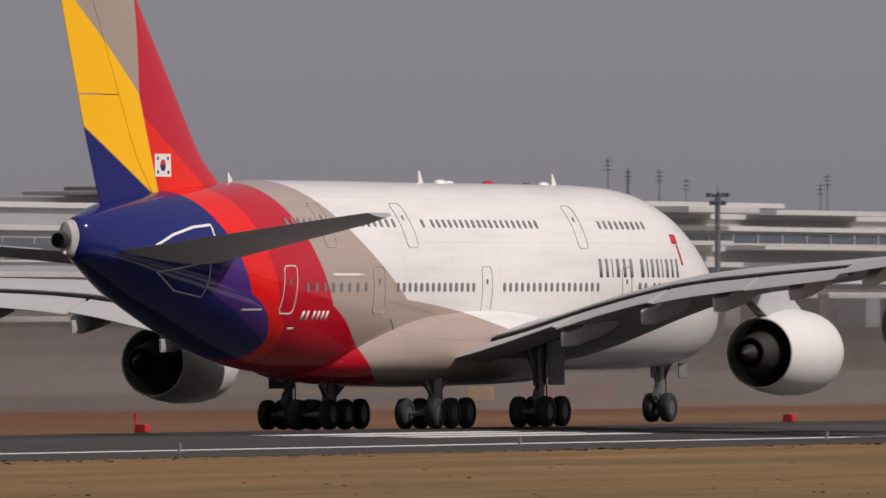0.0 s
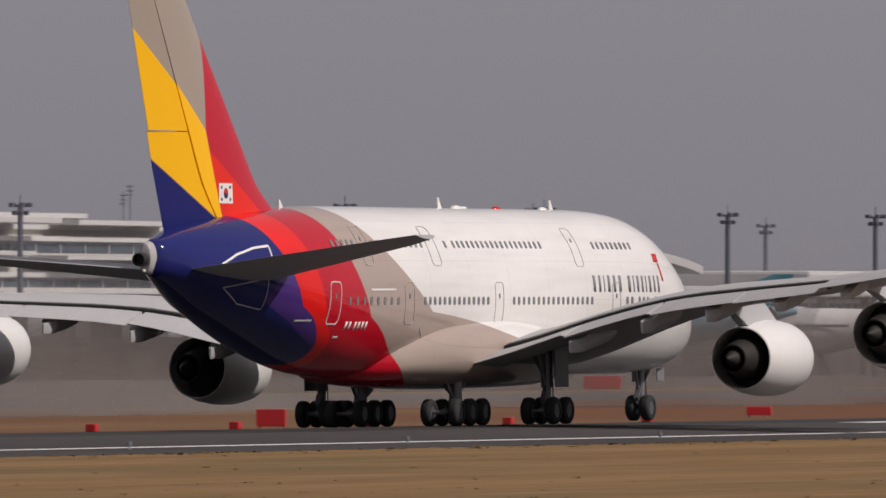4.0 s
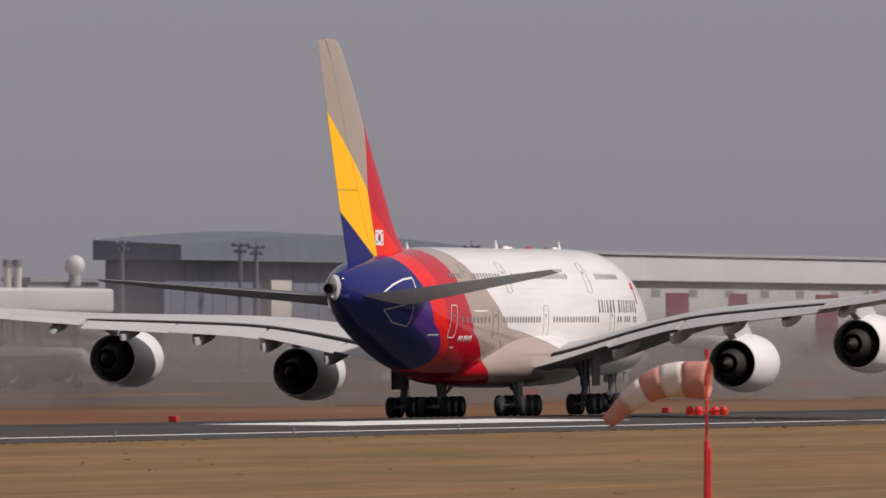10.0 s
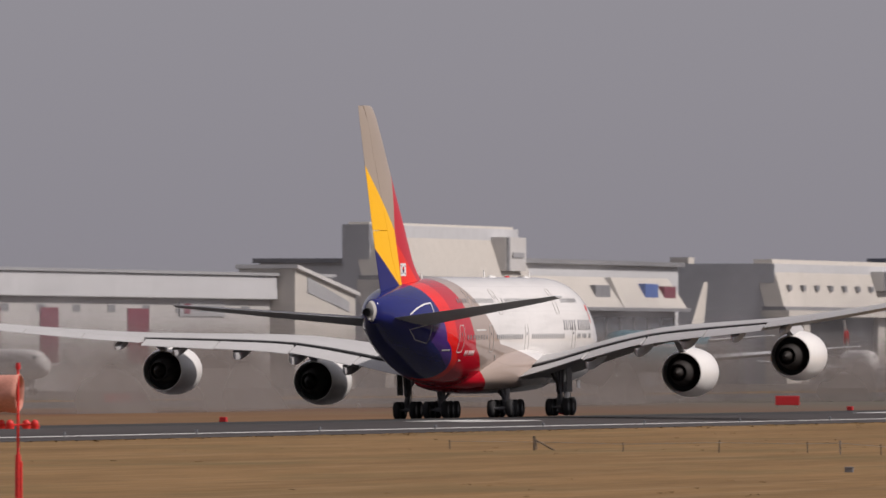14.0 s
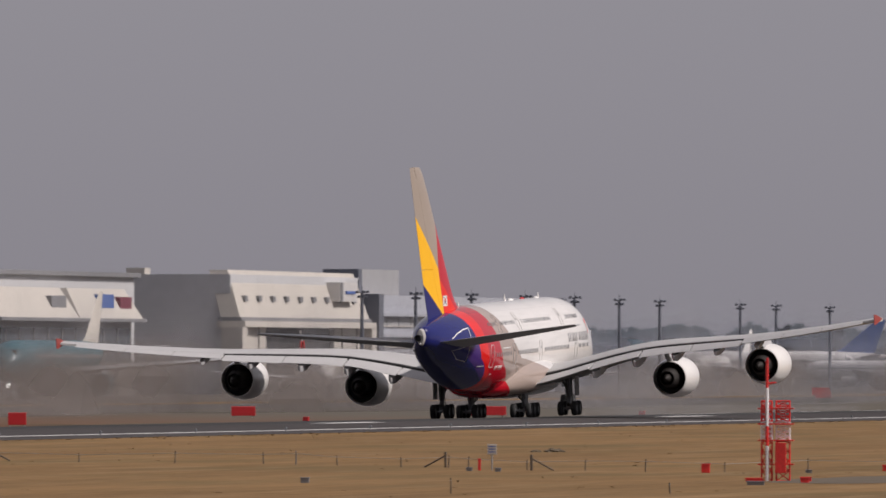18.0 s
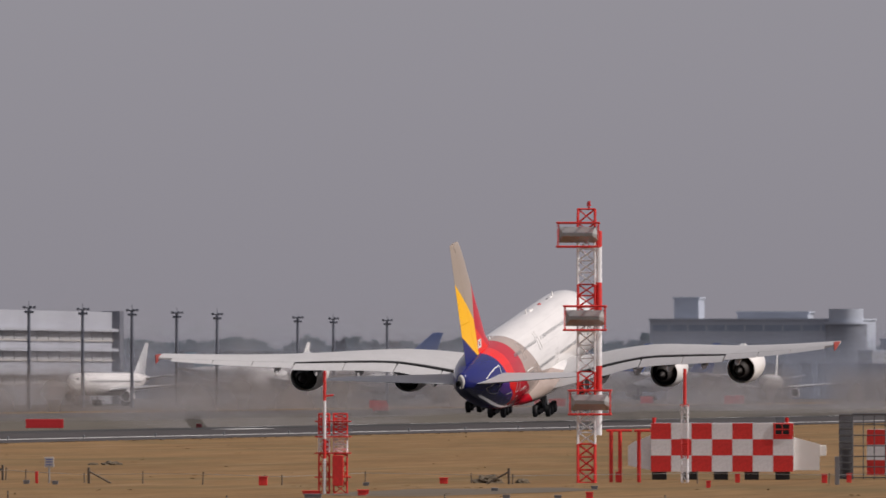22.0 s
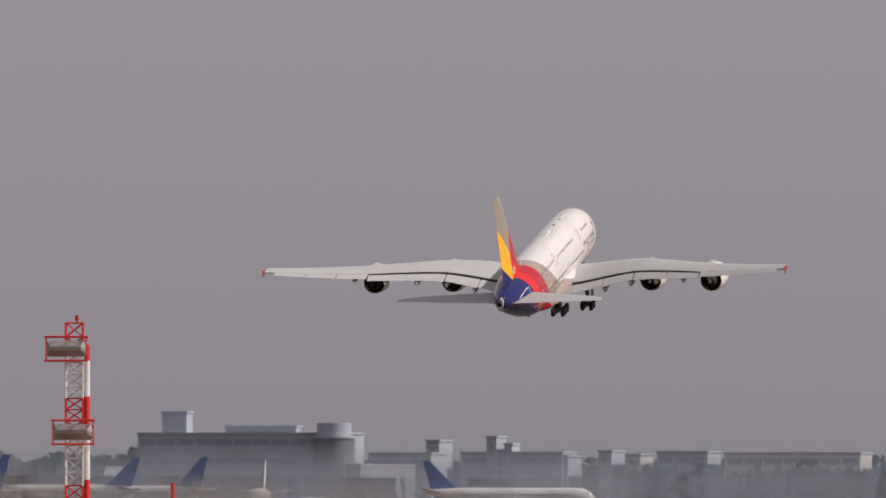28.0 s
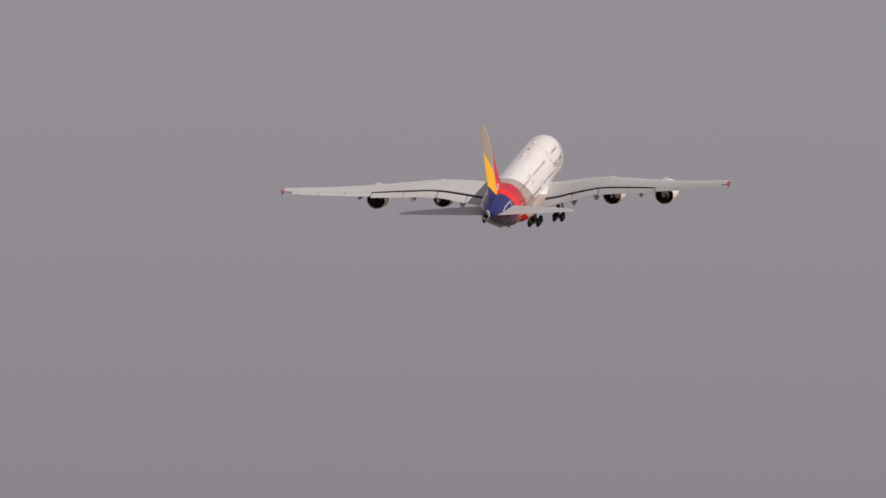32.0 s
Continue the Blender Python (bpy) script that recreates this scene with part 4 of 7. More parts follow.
def glide_path_mast(x, y):
    """Tall lattice mast with three antenna trays."""
    w = empty("antenna_mast", "tall red and white lattice antenna mast carrying three trays", "mast", pose(x, y, GROUND_Z, 0, 0, 8))
    for k in range(7):
        z0, z1 = ((0, 1.95), (1.95, 4.3), (4.3, 5.6), (5.6, 8.3), (8.3, 10.0), (10.0, 12.4), (12.4, 13.8))[k]
        bm = bmesh.new()
        lattice(bm, -0.55, 0.31, -0.5, 0.5, z0, z1, max(2, round((z1 - z0) / 0.62)), 0.04 if k else 0.05)
        part("lattice_section", bm, M_mastred if k % 2 == 0 else M_mastwhite, w, "red lattice" if k % 2 == 0 else "white lattice")
    for z0, z1, m in ((2.4, 4.6, M_mastwhite), (4.6, 5.9, M_mastred), (5.9, 8.7, M_mastwhite), (8.7, 10.1, M_mastred), (10.1, 11.9, M_mastwhite), (11.9, 12.7, M_mastred)):
        bm = bmesh.new()
        tube(bm, (0.48, -0.1, z0), (0.48, -0.1, z1), 0.18, n=12)
        part("cable_duct", bm, m, w, "round duct beside the lattice", smooth=True, angle=40)
    # the trays step sideways from level to level
    for z, xa in ((4.05, -1.0), (8.3, -1.26), (12.5, -1.6)):
        xb = xa + 2.14
        bm = bmesh.new()
        for zz in (z - 0.6, z + 0.6):
            for yy in (-1.12, 0.55):
                tube(bm, (xa, yy, zz), (xb, yy, zz), 0.05, n=6)
            for xx in (xa, xa + 0.7, xb - 0.7, xb):
                tube(bm, (xx, -1.12, zz), (xx, 0.55, zz), 0.035, n=6)
        for xx in (xa + 0.06, xb - 0.06):
            for yy in (-1.12, 0.55):
                tube(bm, (xx, yy, z - 0.6), (xx, yy, z + 0.6), 0.025, n=6)
        tray = part("tray_frame", bm, M_mastred, w, "red steel frame round the antenna")
        bm = bmesh.new()
        loft(bm, [[(xx, -0.58, z - 0.4 * k), (xx, -0.56, z), (xx, -0.58, z + 0.4 * k), (xx + lean, -0.58 - 0.5 * d, z + 0.08 * d), (xx + lean, -0.58 - 0.5 * d, z - 0.08 * d)]
                  for xx, k, d, lean in ((xa + 0.12, 0.95, 0.5, 0.12), (xa + 0.2, 1.0, 1.0, 0.1), (xb - 0.2, 1.0, 1.0, -0.12), (xb - 0.04, 0.7, 0.1, 0.0))])
        part("reflector", bm, M_galv, tray, "bright galvanised wedge-shaped antenna cover")
    bm = bmesh.new()
    tube(bm, (0, 0, 13.75), (0, 0, 14.0), 0.05, n=8)
    tube(bm, (0, 0, 13.95), (0, 0, 14.2), 0.11, 0.08, 10)
    part("obstruction_lamp", bm, M_lampred, w, "red lamp on the mast's top")
    return w


def monitor_mast(x, y):
    """Short dense red lattice with a thin striped rod."""
    w = empty("antenna_mast", "short red lattice mast with platforms and a striped rod", "mast", pose(x, y, GROUND_Z, 0, 0, 10))
    for z0, z1, m in ((0.0, 1.8, M_mastred), (1.8, 2.7, M_mastwhite), (2.7, 3.65, M_mastred)):
        bm = bmesh.new()
        lattice(bm, -0.62, -0.15, -0.5, 0.1, z0, z1, 4, 0.03)
        lattice(bm, 0.05, 0.66, -0.3, 0.3, z0, z1, 4, 0.03)
        part("lattice_section", bm, m, w)
    for z in (0.75, 1.85, 2.6, 3.3):
        bm = bmesh.new()
        box(bm, -0.8, 0.85, -0.6, 0.45, z - 0.03, z + 0.03)
        part("platform", bm, M_mastred, w, "red steel platform")
    bm = bmesh.new()
    box(bm, 0.0, 0.5, -0.72, -0.5, 0.35, 1.75, 0.03)
    box(bm, -0.5, -0.1, -0.3, 0.1, 1.9, 2.5, 0.03)
    part("equipment_box", bm, M_mastred, w, "red equipment box")
    for z0, z1, m in ((0, 1.6, M_mastwhite), (1.6, 2.5, M_mastred), (2.5, 4.25, M_mastwhite), (4.25, 4.5, M_mastred), (4.5, 5.4, M_mastred)):
        bm = bmesh.new()
        tube(bm, (-0.36, -0.62, z0), (-0.36, -0.62, z1), 0.07, n=8)
        part("rod", bm, m, w, "striped antenna rod")
    bm = bmesh.new()
    tube(bm, (-0.36, -0.62, 5.4), (-0.36, -0.62, 5.62), 0.09, 0.06, 8)
    part("obstruction_lamp", bm, M_lampred, w, "red lamp on the rod's top")
    bm = bmesh.new()
    tube(bm, (-0.36, -0.62, 4.45), (0.05, -0.62, 4.5), 0.04, n=6)
    part("bracket", bm, M_mastred, w)
    return w


def rod_mast(x, y):
    w = empty("antenna_mast", "thin striped rod on a slender white and red lattice", "mast", pose(x, y, GROUND_Z))
    for z0, z1, m in ((0, 1.2, M_mastwhite), (1.2, 2.2, M_mastred), (2.2, 3.9, M_mastwhite)):
        bm = bmesh.new()
        lattice(bm, -0.16, 0.16, -0.16, 0.16, z0, z1, 3, 0.015)
        part("lattice_section", bm, m, w)
    bm = bmesh.new()
    tube(bm, (0, 0, 3.9), (0, 0, 5.75), 0.085, n=10)
    box(bm, -0.22, 0.22, -0.06, 0.06, 3.85, 3.95)
    part("rod", bm, M_mastred, w, "red antenna rod")
    return w


def chequer(parent, x0, z0, cols, rows, cw, ch, y, first_red=True, t=0.02):
    for i in range(cols):
        for j in range(rows):
            bm = bmesh.new()
            box(bm, x0 + i * cw + 0.004, x0 + (i + 1) * cw - 0.004, y - t, y, z0 + j * ch + 0.004, z0 + (j + 1) * ch - 0.004)
            red = (i + j) % 2 == (0 if first_red else 1)
            part("panel", bm, M_mastred if red else M_mastwhite, parent, "red painted panel" if red else "white painted panel", origin=(x0 + (i + 0.5) * cw, y, z0 + (j + 0.5) * ch))


def equipment_hut(x, y):
    w = empty("equipment_hut", "red and white chequered equipment hut raised on dark feet", "hut", pose(x, y, GROUND_Z, 0, 0, 9.2))
    bm = bmesh.new()
    box(bm, -3.56, 3.84, 0, 2.4, 0.42, 2.95, 0.02)
    part("body", bm, M_mastwhite, w, "painted steel body")
    chequer(w, -3.56, 0.42, 7, 3, 7.4 / 7, 2.53 / 3, 0.0)
    for i in range(5):
        bm = bmesh.new()
        box(bm, -3.5 + i * 1.6, -3.5 + i * 1.6 + 0.75, 0.1, 2.2, 0, 0.42)
        part("foot", bm, M_black, w, "dark concrete foot")
    bm = bmesh.new()
    loft(bm, [[(3.85, yy, 0.5), (5.2, yy, 0.5), (5.2, yy, 1.85), (3.85, yy, 2.2)] for yy in (0.3, 1.9)])
    box(bm, 5.2, 5.55, 0.5, 1.6, 1.25, 1.8, 0.03)
    part("air_conditioner", bm, M_white, w, "white air-conditioning unit")
    bm = bmesh.new()
    loft(bm, [[(-4.75, yy, 0.75), (-3.57, yy, 0.5), (-3.57, yy, 2.3), (-4.5, yy, 1.95), (-4.75, yy, 1.75)] for yy in (0.4, 2.0)])
    part("cable_cabinet", bm, M_mastwhite, w, "pale cabinet at the hut's end")
    bm = bmesh.new()
    box(bm, 2.86, 3.66, -0.05, -0.021, 2.3, 2.92, 0.01)
    part("vent", bm, M_black, w, "dark square vent")
    for i in range(3):
        bm = bmesh.new()
        tube(bm, (2.88 + 0.38 * i, -0.06, 2.3), (2.88 + 0.38 * i, -0.06, 2.95), 0.025, n=6)
        tube(bm, (2.86, -0.06, 2.33 + 0.29 * i), (3.66, -0.06, 2.33 + 0.29 * i), 0.025, n=6)
        part("vent_bar", bm, M_mastred, w, "red bar before the vent")
    for i, xx in enumerate((-3.4, 3.5)):
        bm = bmesh.new()
        tube(bm, (xx, 1.0, 2.93), (xx, 1.0, 3.23), 0.09, 0.11, 10)
        part("obstruction_lamp", bm, M_lampred, w, "red lamp on the roof")
    bm = bmesh.new()
    box(bm, 2.9, 3.4, 0.8, 1.3, 2.93, 3.25, 0.03)
    part("roof_box", bm, M_darkgrey, w, "dark box on the roof")
    return w


def caged_hut(x, y):
    w = empty("equipment_hut", "red and white chequered hut inside a grey steel cage", "hut", pose(x, y, GROUND_Z, 0, 0, 8.4))
    bm = bmesh.new()
    box(bm, -2.35, 2.45, 0.9, 3.0, 0.2, 2.6, 0.02)
    part("body", bm, M_mastwhite, w, "painted steel body")
    chequer(w, -2.35, 0.2, 5, 3, 4.8 / 5, 0.8, 0.9)
    for xx in (-1.3, 0.5):
        bm = bmesh.new()
        box(bm, xx, xx + 0.8, 1.0, 1.9, 2.6, 3.2, 0.03)
        part("roof_unit", bm, M_mastred, w, "red unit on the roof")
    # cage bars
    for i in range(12):
        bm = bmesh.new()
        xx = -3.1 + 6.3 * i / 11
        tube(bm, (xx, 0, 0), (xx, 0, 3.4), 0.03 if i % 11 else 0.06, n=6)
        part("cage_post", bm, M_darkgrey, w)
    for j in range(7):
        bm = bmesh.new()
        tube(bm, (-3.1, 0, 0.1 + 3.3 * j / 6), (3.2, 0, 0.1 + 3.3 * j / 6), 0.03 if j < 6 else 0.06, n=6)
        part("cage_rail", bm, M_darkgrey, w)
    # side screens that splay outwards to the back
    for xx, fl in ((-3.1, -0.17), (3.2, 0.16)):
        for i in range(9):
            bm = bmesh.new()
            tube(bm, (xx + fl * 0.5 * i, 0.5 * i, 0), (xx + fl * 0.5 * i, 0.5 * i, 3.4), 0.05, n=6)
            # sun and shade put into the steel: right screen pale, left dark
            part("cage_post", bm, M_galv if xx > 0 else M_darkgrey, w)
        for j in range(10):
            bm = bmesh.new()
            tube(bm, (xx, 0, 0.15 + 3.2 * j / 9), (xx + 4 * fl, 4, 0.15 + 3.2 * j / 9), 0.05, n=6)
            part("cage_rail", bm, M_galv if xx > 0 else M_darkgrey, w)
    bm = bmesh.new()
    tube(bm, (-0.1, 0, 3.4), (-0.1, 0, 3.8), 0.04, n=6)
    tube(bm, (-0.35, 0, 3.8), (0.15, 0, 3.8), 0.04, n=6)
    part("lamp_bracket", bm, M_darkgrey, w)
    for xx in (-0.3, 0.1):
        bm = bmesh.new()
        bmesh.ops.create_uvsphere(bm, u_segments=10, v_segments=8, radius=0.11, matrix=Matrix.Translation((xx, 0, 3.94)))
        part("obstruction_lamp", bm, M_mastwhite, w, "small pale round lamp", smooth=True)
    return w


windsock(-116.3, 384.8)
glide_path_mast(-110.7, 637)
monitor_mast(-112, 576)
rod_mast(-106.3, 640)
equipment_hut(-107.3, 657)
caged_hut(-97.95, 662)


def gate_frame(x, y, wide):
    w = empty("post_frame", "red steel posts joined by a top bar", "frame", pose(x, y, GROUND_Z, 0, 0, 8))
    for s in (-1, 1) if wide else (0,):
        bm = bmesh.new()
        tube(bm, (s * wide / 2, 0, 0), (s * wide / 2, 0, 2.6), 0.1, n=10)
        part("post", bm, M_mastred, w)
    bm = bmesh.new()
    tube(bm, (-wide / 2 - 0.25, 0, 2.62), (wide / 2 + 0.6, 0, 2.62), 0.06, n=8)
    part("top_bar", bm, M_mastred, w)


gate_frame(-109.85, 640, 0.45)
gate_frame(-108.65, 640, 0.0)


# fence posts with a low wire
def post(x, y, h, lean=0.0, dark=False):
    w = empty("fence_post", "weathered timber post standing in the dry grass", "post", pose(x, y, GROUND_Z, 0, lean, 0), "field fence posts")
    bm = bmesh.new()
    box(bm, -0.028, 0.028, -0.028, 0.028, 0, h, 0.008)
    part("shaft", bm, M_walldark if dark else M_wood, w)
    bm = bmesh.new()
    tube(bm, (0, -0.06, h * 0.8), (0, 0.06, h * 0.8), 0.02, n=6)
    part("staple", bm, M_galv, w)
    return w


rng = random.Random(4)
spots = []
for k, (sx, sy) in enumerate(((-184.5, 694), (-177.8, 687.5), (-170.6, 678.5), (-164.0, 673.5), (-157.9, 668.5), (-154.6, 662), (-151.9, 660), (-146.3, 650.5), (-143.0, 647), (-140.2, 639),
                              (-135.2, 630), (-131.9, 628.5), (-127.5, 622), (-123.3, 621), (-121.6, 634), (-116, 633), (-113, 628), (-104.5, 633), (-98, 634), (-92.5, 636))):
    spots.append((sx, sy, 0.75 if k == 5 else rng.uniform(0.5, 0.68), rng.uniform(-4, 4), k == 5))
for sx, sy, sh, sl, sd in spots:
    post(sx, sy, sh, sl, sd)
for k in range(6):
    post(-113.9 + 9 * k, 513 + rng.uniform(-4, 4) + 3 * k, rng.uniform(0.4, 0.9 if k == 0 else 0.55), rng.uniform(-4, 4))
bm = bmesh.new()
for (ax, ay, ah, *_), (bx, by, bh, *_) in zip(spots, spots[1:]):
    tube(bm, (ax, ay, GROUND_Z + ah * 0.8), (bx, by, GROUND_Z + bh * 0.8), 0.012, n=5)
tagged(part("fence_wire", bm, M_galv), "thin wire strung between the fence posts", "wire", kind="stuff")


def brace(x, y, s):
    w = empty("fence_brace", "slanting timber brace against a short post", "brace", pose(x, y, GROUND_Z), "fence braces")
    bm = bmesh.new()
    tube(bm, (0, 0, 0), (s * 1.15, 0, 0.62), 0.045, n=6)
    part("strut", bm, M_wood, w)
    bm = bmesh.new()
    box(bm, s * 1.15 - 0.06, s * 1.15 + 0.06, -0.06, 0.06, 0, 0.8, 0.012)
    part("upright", bm, M_wood, w)


for bx, by, bs in ((-144.4, 647.4, 1), (-176.4, 686, -1), (-133.7, 629.4, -1), (-114.4, 628.4, 1)):
    brace(bx, by, bs)

w = empty("field_sign", "small pale sign board on a post beside the runway", "sign", pose(-136.9, 629.5, GROUND_Z, 0, 0, 12))
bm = bmesh.new()
tube(bm, (0, 0, 0), (0, 0, 1.3), 0.045, n=8)
part("post", bm, M_galv, w)
bm = bmesh.new()
box(bm, -0.24, 0.24, -0.04, 0.0, 0.8, 1.32, 0.02)
sg = part("board", bm, M_wall, w, "pale blue-grey board")
for z in (0.93, 1.07, 1.2):
    bm = bmesh.new()
    box(bm, -0.17, 0.17, -0.046, -0.04, z - 0.025, z + 0.025)
    part("writing_bar", bm, M_anablue, sg, "dark bar in place of writing")


def small_box(x, y, sx, sy, sz, material, label, name="marker_box", lid=True):
    w = empty(name, label, "marker", pose(x, y, GROUND_Z, 0, 0, 10), "field marker boxes")
    bm = bmesh.new()
    box(bm, -sx / 2, sx / 2, -sy / 2, sy / 2, 0, sz, min(sx, sz) * 0.06)
    part("housing", bm, material, w)
    bm = bmesh.new()
    box(bm, -sx * 0.56, sx * 0.56, -sy * 0.56, sy * 0.56, sz + 0.002, sz + 0.05, 0.01)
    part("lid", bm, material, w)


for q in ((-123.75, 618.5, 0.42, 0.4, 0.4), (-116.9, 630.3, 0.4, 0.4, 0.26), (-137.5, 629.3, 0.14, 0.14, 0.55), (-95.9, 552, 0.3, 0.3, 0.26), (-108.7, 566, 0.36, 0.3, 0.2), (-100, 609, 0.22, 0.2, 0.3), (-110, 573, 0.5, 0.4, 0.16), (-111.85, 570, 0.7, 0.4, 0.14), (-109.7, 640, 0.3, 0.3, 0.5), (-98.8, 637.7, 0.28, 0.25, 0.42), (-98.1, 641.3, 0.25, 0.25, 0.42), (-88.9, 625.5, 0.28, 0.25, 0.35), (-103.6, 640, 0.25, 0.25, 0.4)):
    small_box(*q, M_mastred, "small red cabinet in the dry grass")
for q in ((-130.6, 561, 0.38, 0.3, 0.2), (-108.8, 555, 0.75, 0.4, 0.13), (-137.3, 626, 0.3, 0.3, 0.14), (-135.1, 622.6, 0.3, 0.3, 0.14), (-99.5, 551.5, 0.3, 0.3, 0.14), (-97.3, 552, 0.3, 0.3, 0.12), (-104, 600, 0.3, 0.3, 0.12), (-107, 590, 0.3, 0.3, 0.1), (-118.5, 618, 0.3, 0.3, 0.12), (-96.6, 627.6, 0.22, 0.2, 1.35), (-88.5, 648, 0.3, 0.3, 0.8)):
    small_box(*q, M_walldark, "small dark cabinet in the dry grass")


def heap(x, y, sx, sy, h, seed):
    bm = bmesh.new()
    bmesh.ops.create_icosphere(bm, subdivisions=4, radius=1)
    for v in list(bm.verts):
        q = noise.noise(v.co * 2.3 + Vector((seed, 0, 0))) * 0.35 + noise.noise(v.co * 6 + Vector((0, seed, 0))) * 0.15
        v.co = Vector((v.co.x * sx * (1 + q), v.co.y * sy * (1 + q), max(v.co.z, -0.05) * h * (1 + 1.5 * q)))
    tagged(part("soil_heap", bm, M_darkbrown, None, origin=(0, 0, 0)), "low heap of dark soil and dead weeds", "heap", "field heaps").location = (x, y, GROUND_Z)


for k, q in enumerate(((-162.3, 764, 0.62, 0.8, 0.2), (-115.4, 634.5, 0.7, 0.8, 0.36), (-163.2, 763, 0.35, 0.5, 0.12), (-113.6, 634, 0.35, 0.6, 0.2))):
    heap(*q, k)
bm = bmesh.new()
pts = []
for k in range(40):
    a = 2 * math.pi * k / 40
    r = 1 + 0.3 * noise.noise(Vector((math.cos(a) * 1.5, math.sin(a) * 1.5, 3)))
    pts.append((-107.8 + 5.0 * r * math.cos(a), 586 + 21 * r * math.sin(a), GROUND_Z + 0.012))
bm.faces.new([bm.verts.new(p) for p in pts])
tagged(part("ground_patch", bm, M_darkbrown), "flat dark brown patch in the grass", "ground", kind="structure")


# runway edge lights and the far side's red markers
def edge_light(x, y):
    w = empty("runway_light", "small raised runway edge light", "light", pose(x, y, GROUND_Z + 0.03), "runway edge lights")
    bm = bmesh.new()
    tube(bm, (0, 0, 0), (0, 0, 0.22), 0.05, n=8)
    part("stem", bm, M_galv, w)
    bm = bmesh.new()
    tube(bm, (0, 0, 0.22), (0, 0, 0.42), 0.1, 0.08, 10)
    part("globe", bm, M_glass, w, "glass globe")
    return w


first = edge_light(RUNWAY_X + 32.2, 320)
for k in range(1, 34):
    copy_thing(first, pose(RUNWAY_X + 32.2, 320 + 30 * k, GROUND_Z + 0.03))


def guidance_sign(x, y, length, h, name="taxiway_sign", white=0.0):
    w = empty(name, "red boxy sign panel standing on short legs beyond the runway", "sign", pose(x, y, ground_z(x), 0, 0, 14), "red field signs")
    bm = bmesh.new()
    box(bm, -length / 2, length / 2, -0.15, 0.15, 0.2, h, 0.04)
    part("panel", bm, M_red, w, "red sign face")
    for s in (-1, 1):
        bm = bmesh.new()
        tube(bm, (s * length * 0.4, 0, 0), (s * length * 0.4, 0, 0.2), 0.06, n=8)
        part("leg", bm, M_galv, w)
    if white:
        bm = bmesh.new()
        box(bm, length * 0.36, length * 0.46, -0.156, -0.15, 0.3, h - 0.15)
        part("end_bar", bm, M_mark, w, "white bar")


def beyond(turn, lateral):
    """A place turn degrees to the left of the runway's direction, that far to the side of the camera."""
    return -lateral, lateral / math.tan(radians(turn))


for turn, lat, ln, hh in ((24.04, 299, 1.7, 1.2), (21.86, 306, 1.6, 0.75), (20.39, 299, 1.0, 0.95), (14.59, 302, 1.0, 1.1), (14.39, 300, 1.7, 1.35), (12.29, 304, 4.2, 1.2), (13.38, 320, 2.6, 1.2), (22.56, 416, 3.2, 1.3), (10.79, 373, 2.4, 1.3), (10.08, 420, 1.9, 1.6), (10.0, 400, 3.0, 1.6), (9.21, 410, 3.8, 1.8), (7.95, 500, 3.6, 2.2), (10.8, 408, 3.0, 1.5), (9.6, 430, 2.6, 1.6)):
    guidance_sign(*beyond(turn, lat), ln, hh)


def red_marker(x, y, flag=False):
    w = empty("field_marker", "small red box light on the grass beyond the runway", "marker", pose(x, y, ground_z(x)), "red field lights")
    bm = bmesh.new()
    box(bm, -0.3, 0.3, -0.25, 0.25, 0.08, 0.5, 0.04)
    part("housing", bm, M_red, w)
    bm = bmesh.new()
    box(bm, -0.34, 0.34, -0.3, 0.3, 0, 0.08)
    part("base", bm, M_darkgrey, w)
    if flag:
        bm = bmesh.new()
        tube(bm, (-0.4, 0, 0), (-0.4, 0, 0.85), 0.05, n=8)
        box(bm, -0.47, -0.33, -0.08, 0.08, 0.8, 1.05, 0.02)
        part("lamp_post", bm, M_red, w)


for turn, lamp in ((27.73, True), (24.84, False), (24.2, False), (23.6, False), (22.98, False), (22.36, False), (20.4, False), (19.2, False), (18.1, False), (17.0, False), (15.9, False), (14.6, False), (13.1, False), (11.6, False)):
    red_marker(*beyond(turn, 299.5), lamp)

def barrier(x, y, n):
    """Row of red and dark plastic barrier blocks."""
    w = empty("safety_barrier", "row of red and white plastic barrier blocks", "barrier", pose(x, y, ground_z(x), 0, 0, 20), "barriers")
    for k in range(n):
        bm = bmesh.new()
        loft(bm, [[(k * 1.5 - n * 0.75 + 0.02, a, b) for a, b in ((-0.25, 0), (0.25, 0), (0.1, 0.9), (-0.1, 0.9))], [(k * 1.5 - n * 0.75 + 1.46, a, b) for a, b in ((-0.25, 0), (0.25, 0), (0.1, 0.9), (-0.1, 0.9))]])
        part("block", bm, M_red if k % 4 != 2 else M_maroon, w)


for q in ((-358, 740, 4), (-361, 1130, 4), (-402, 1371, 3), (-366, 760, 2)):
    barrier(*q)
w = empty("equipment_crate", "yellow steel crate on the far grass", "crate", pose(-358, 727, ground_z(-358), 0, 0, 20))
bm = bmesh.new()
box(bm, -0.75, 0.75, -0.5, 0.5, 0.1, 1.0, 0.05)
part("box", bm, M_yellow, w)
bm = bmesh.new()
box(bm, -0.8, 0.8, -0.55, 0.55, 0, 0.1)
part("skid", bm, M_darkgrey, w)


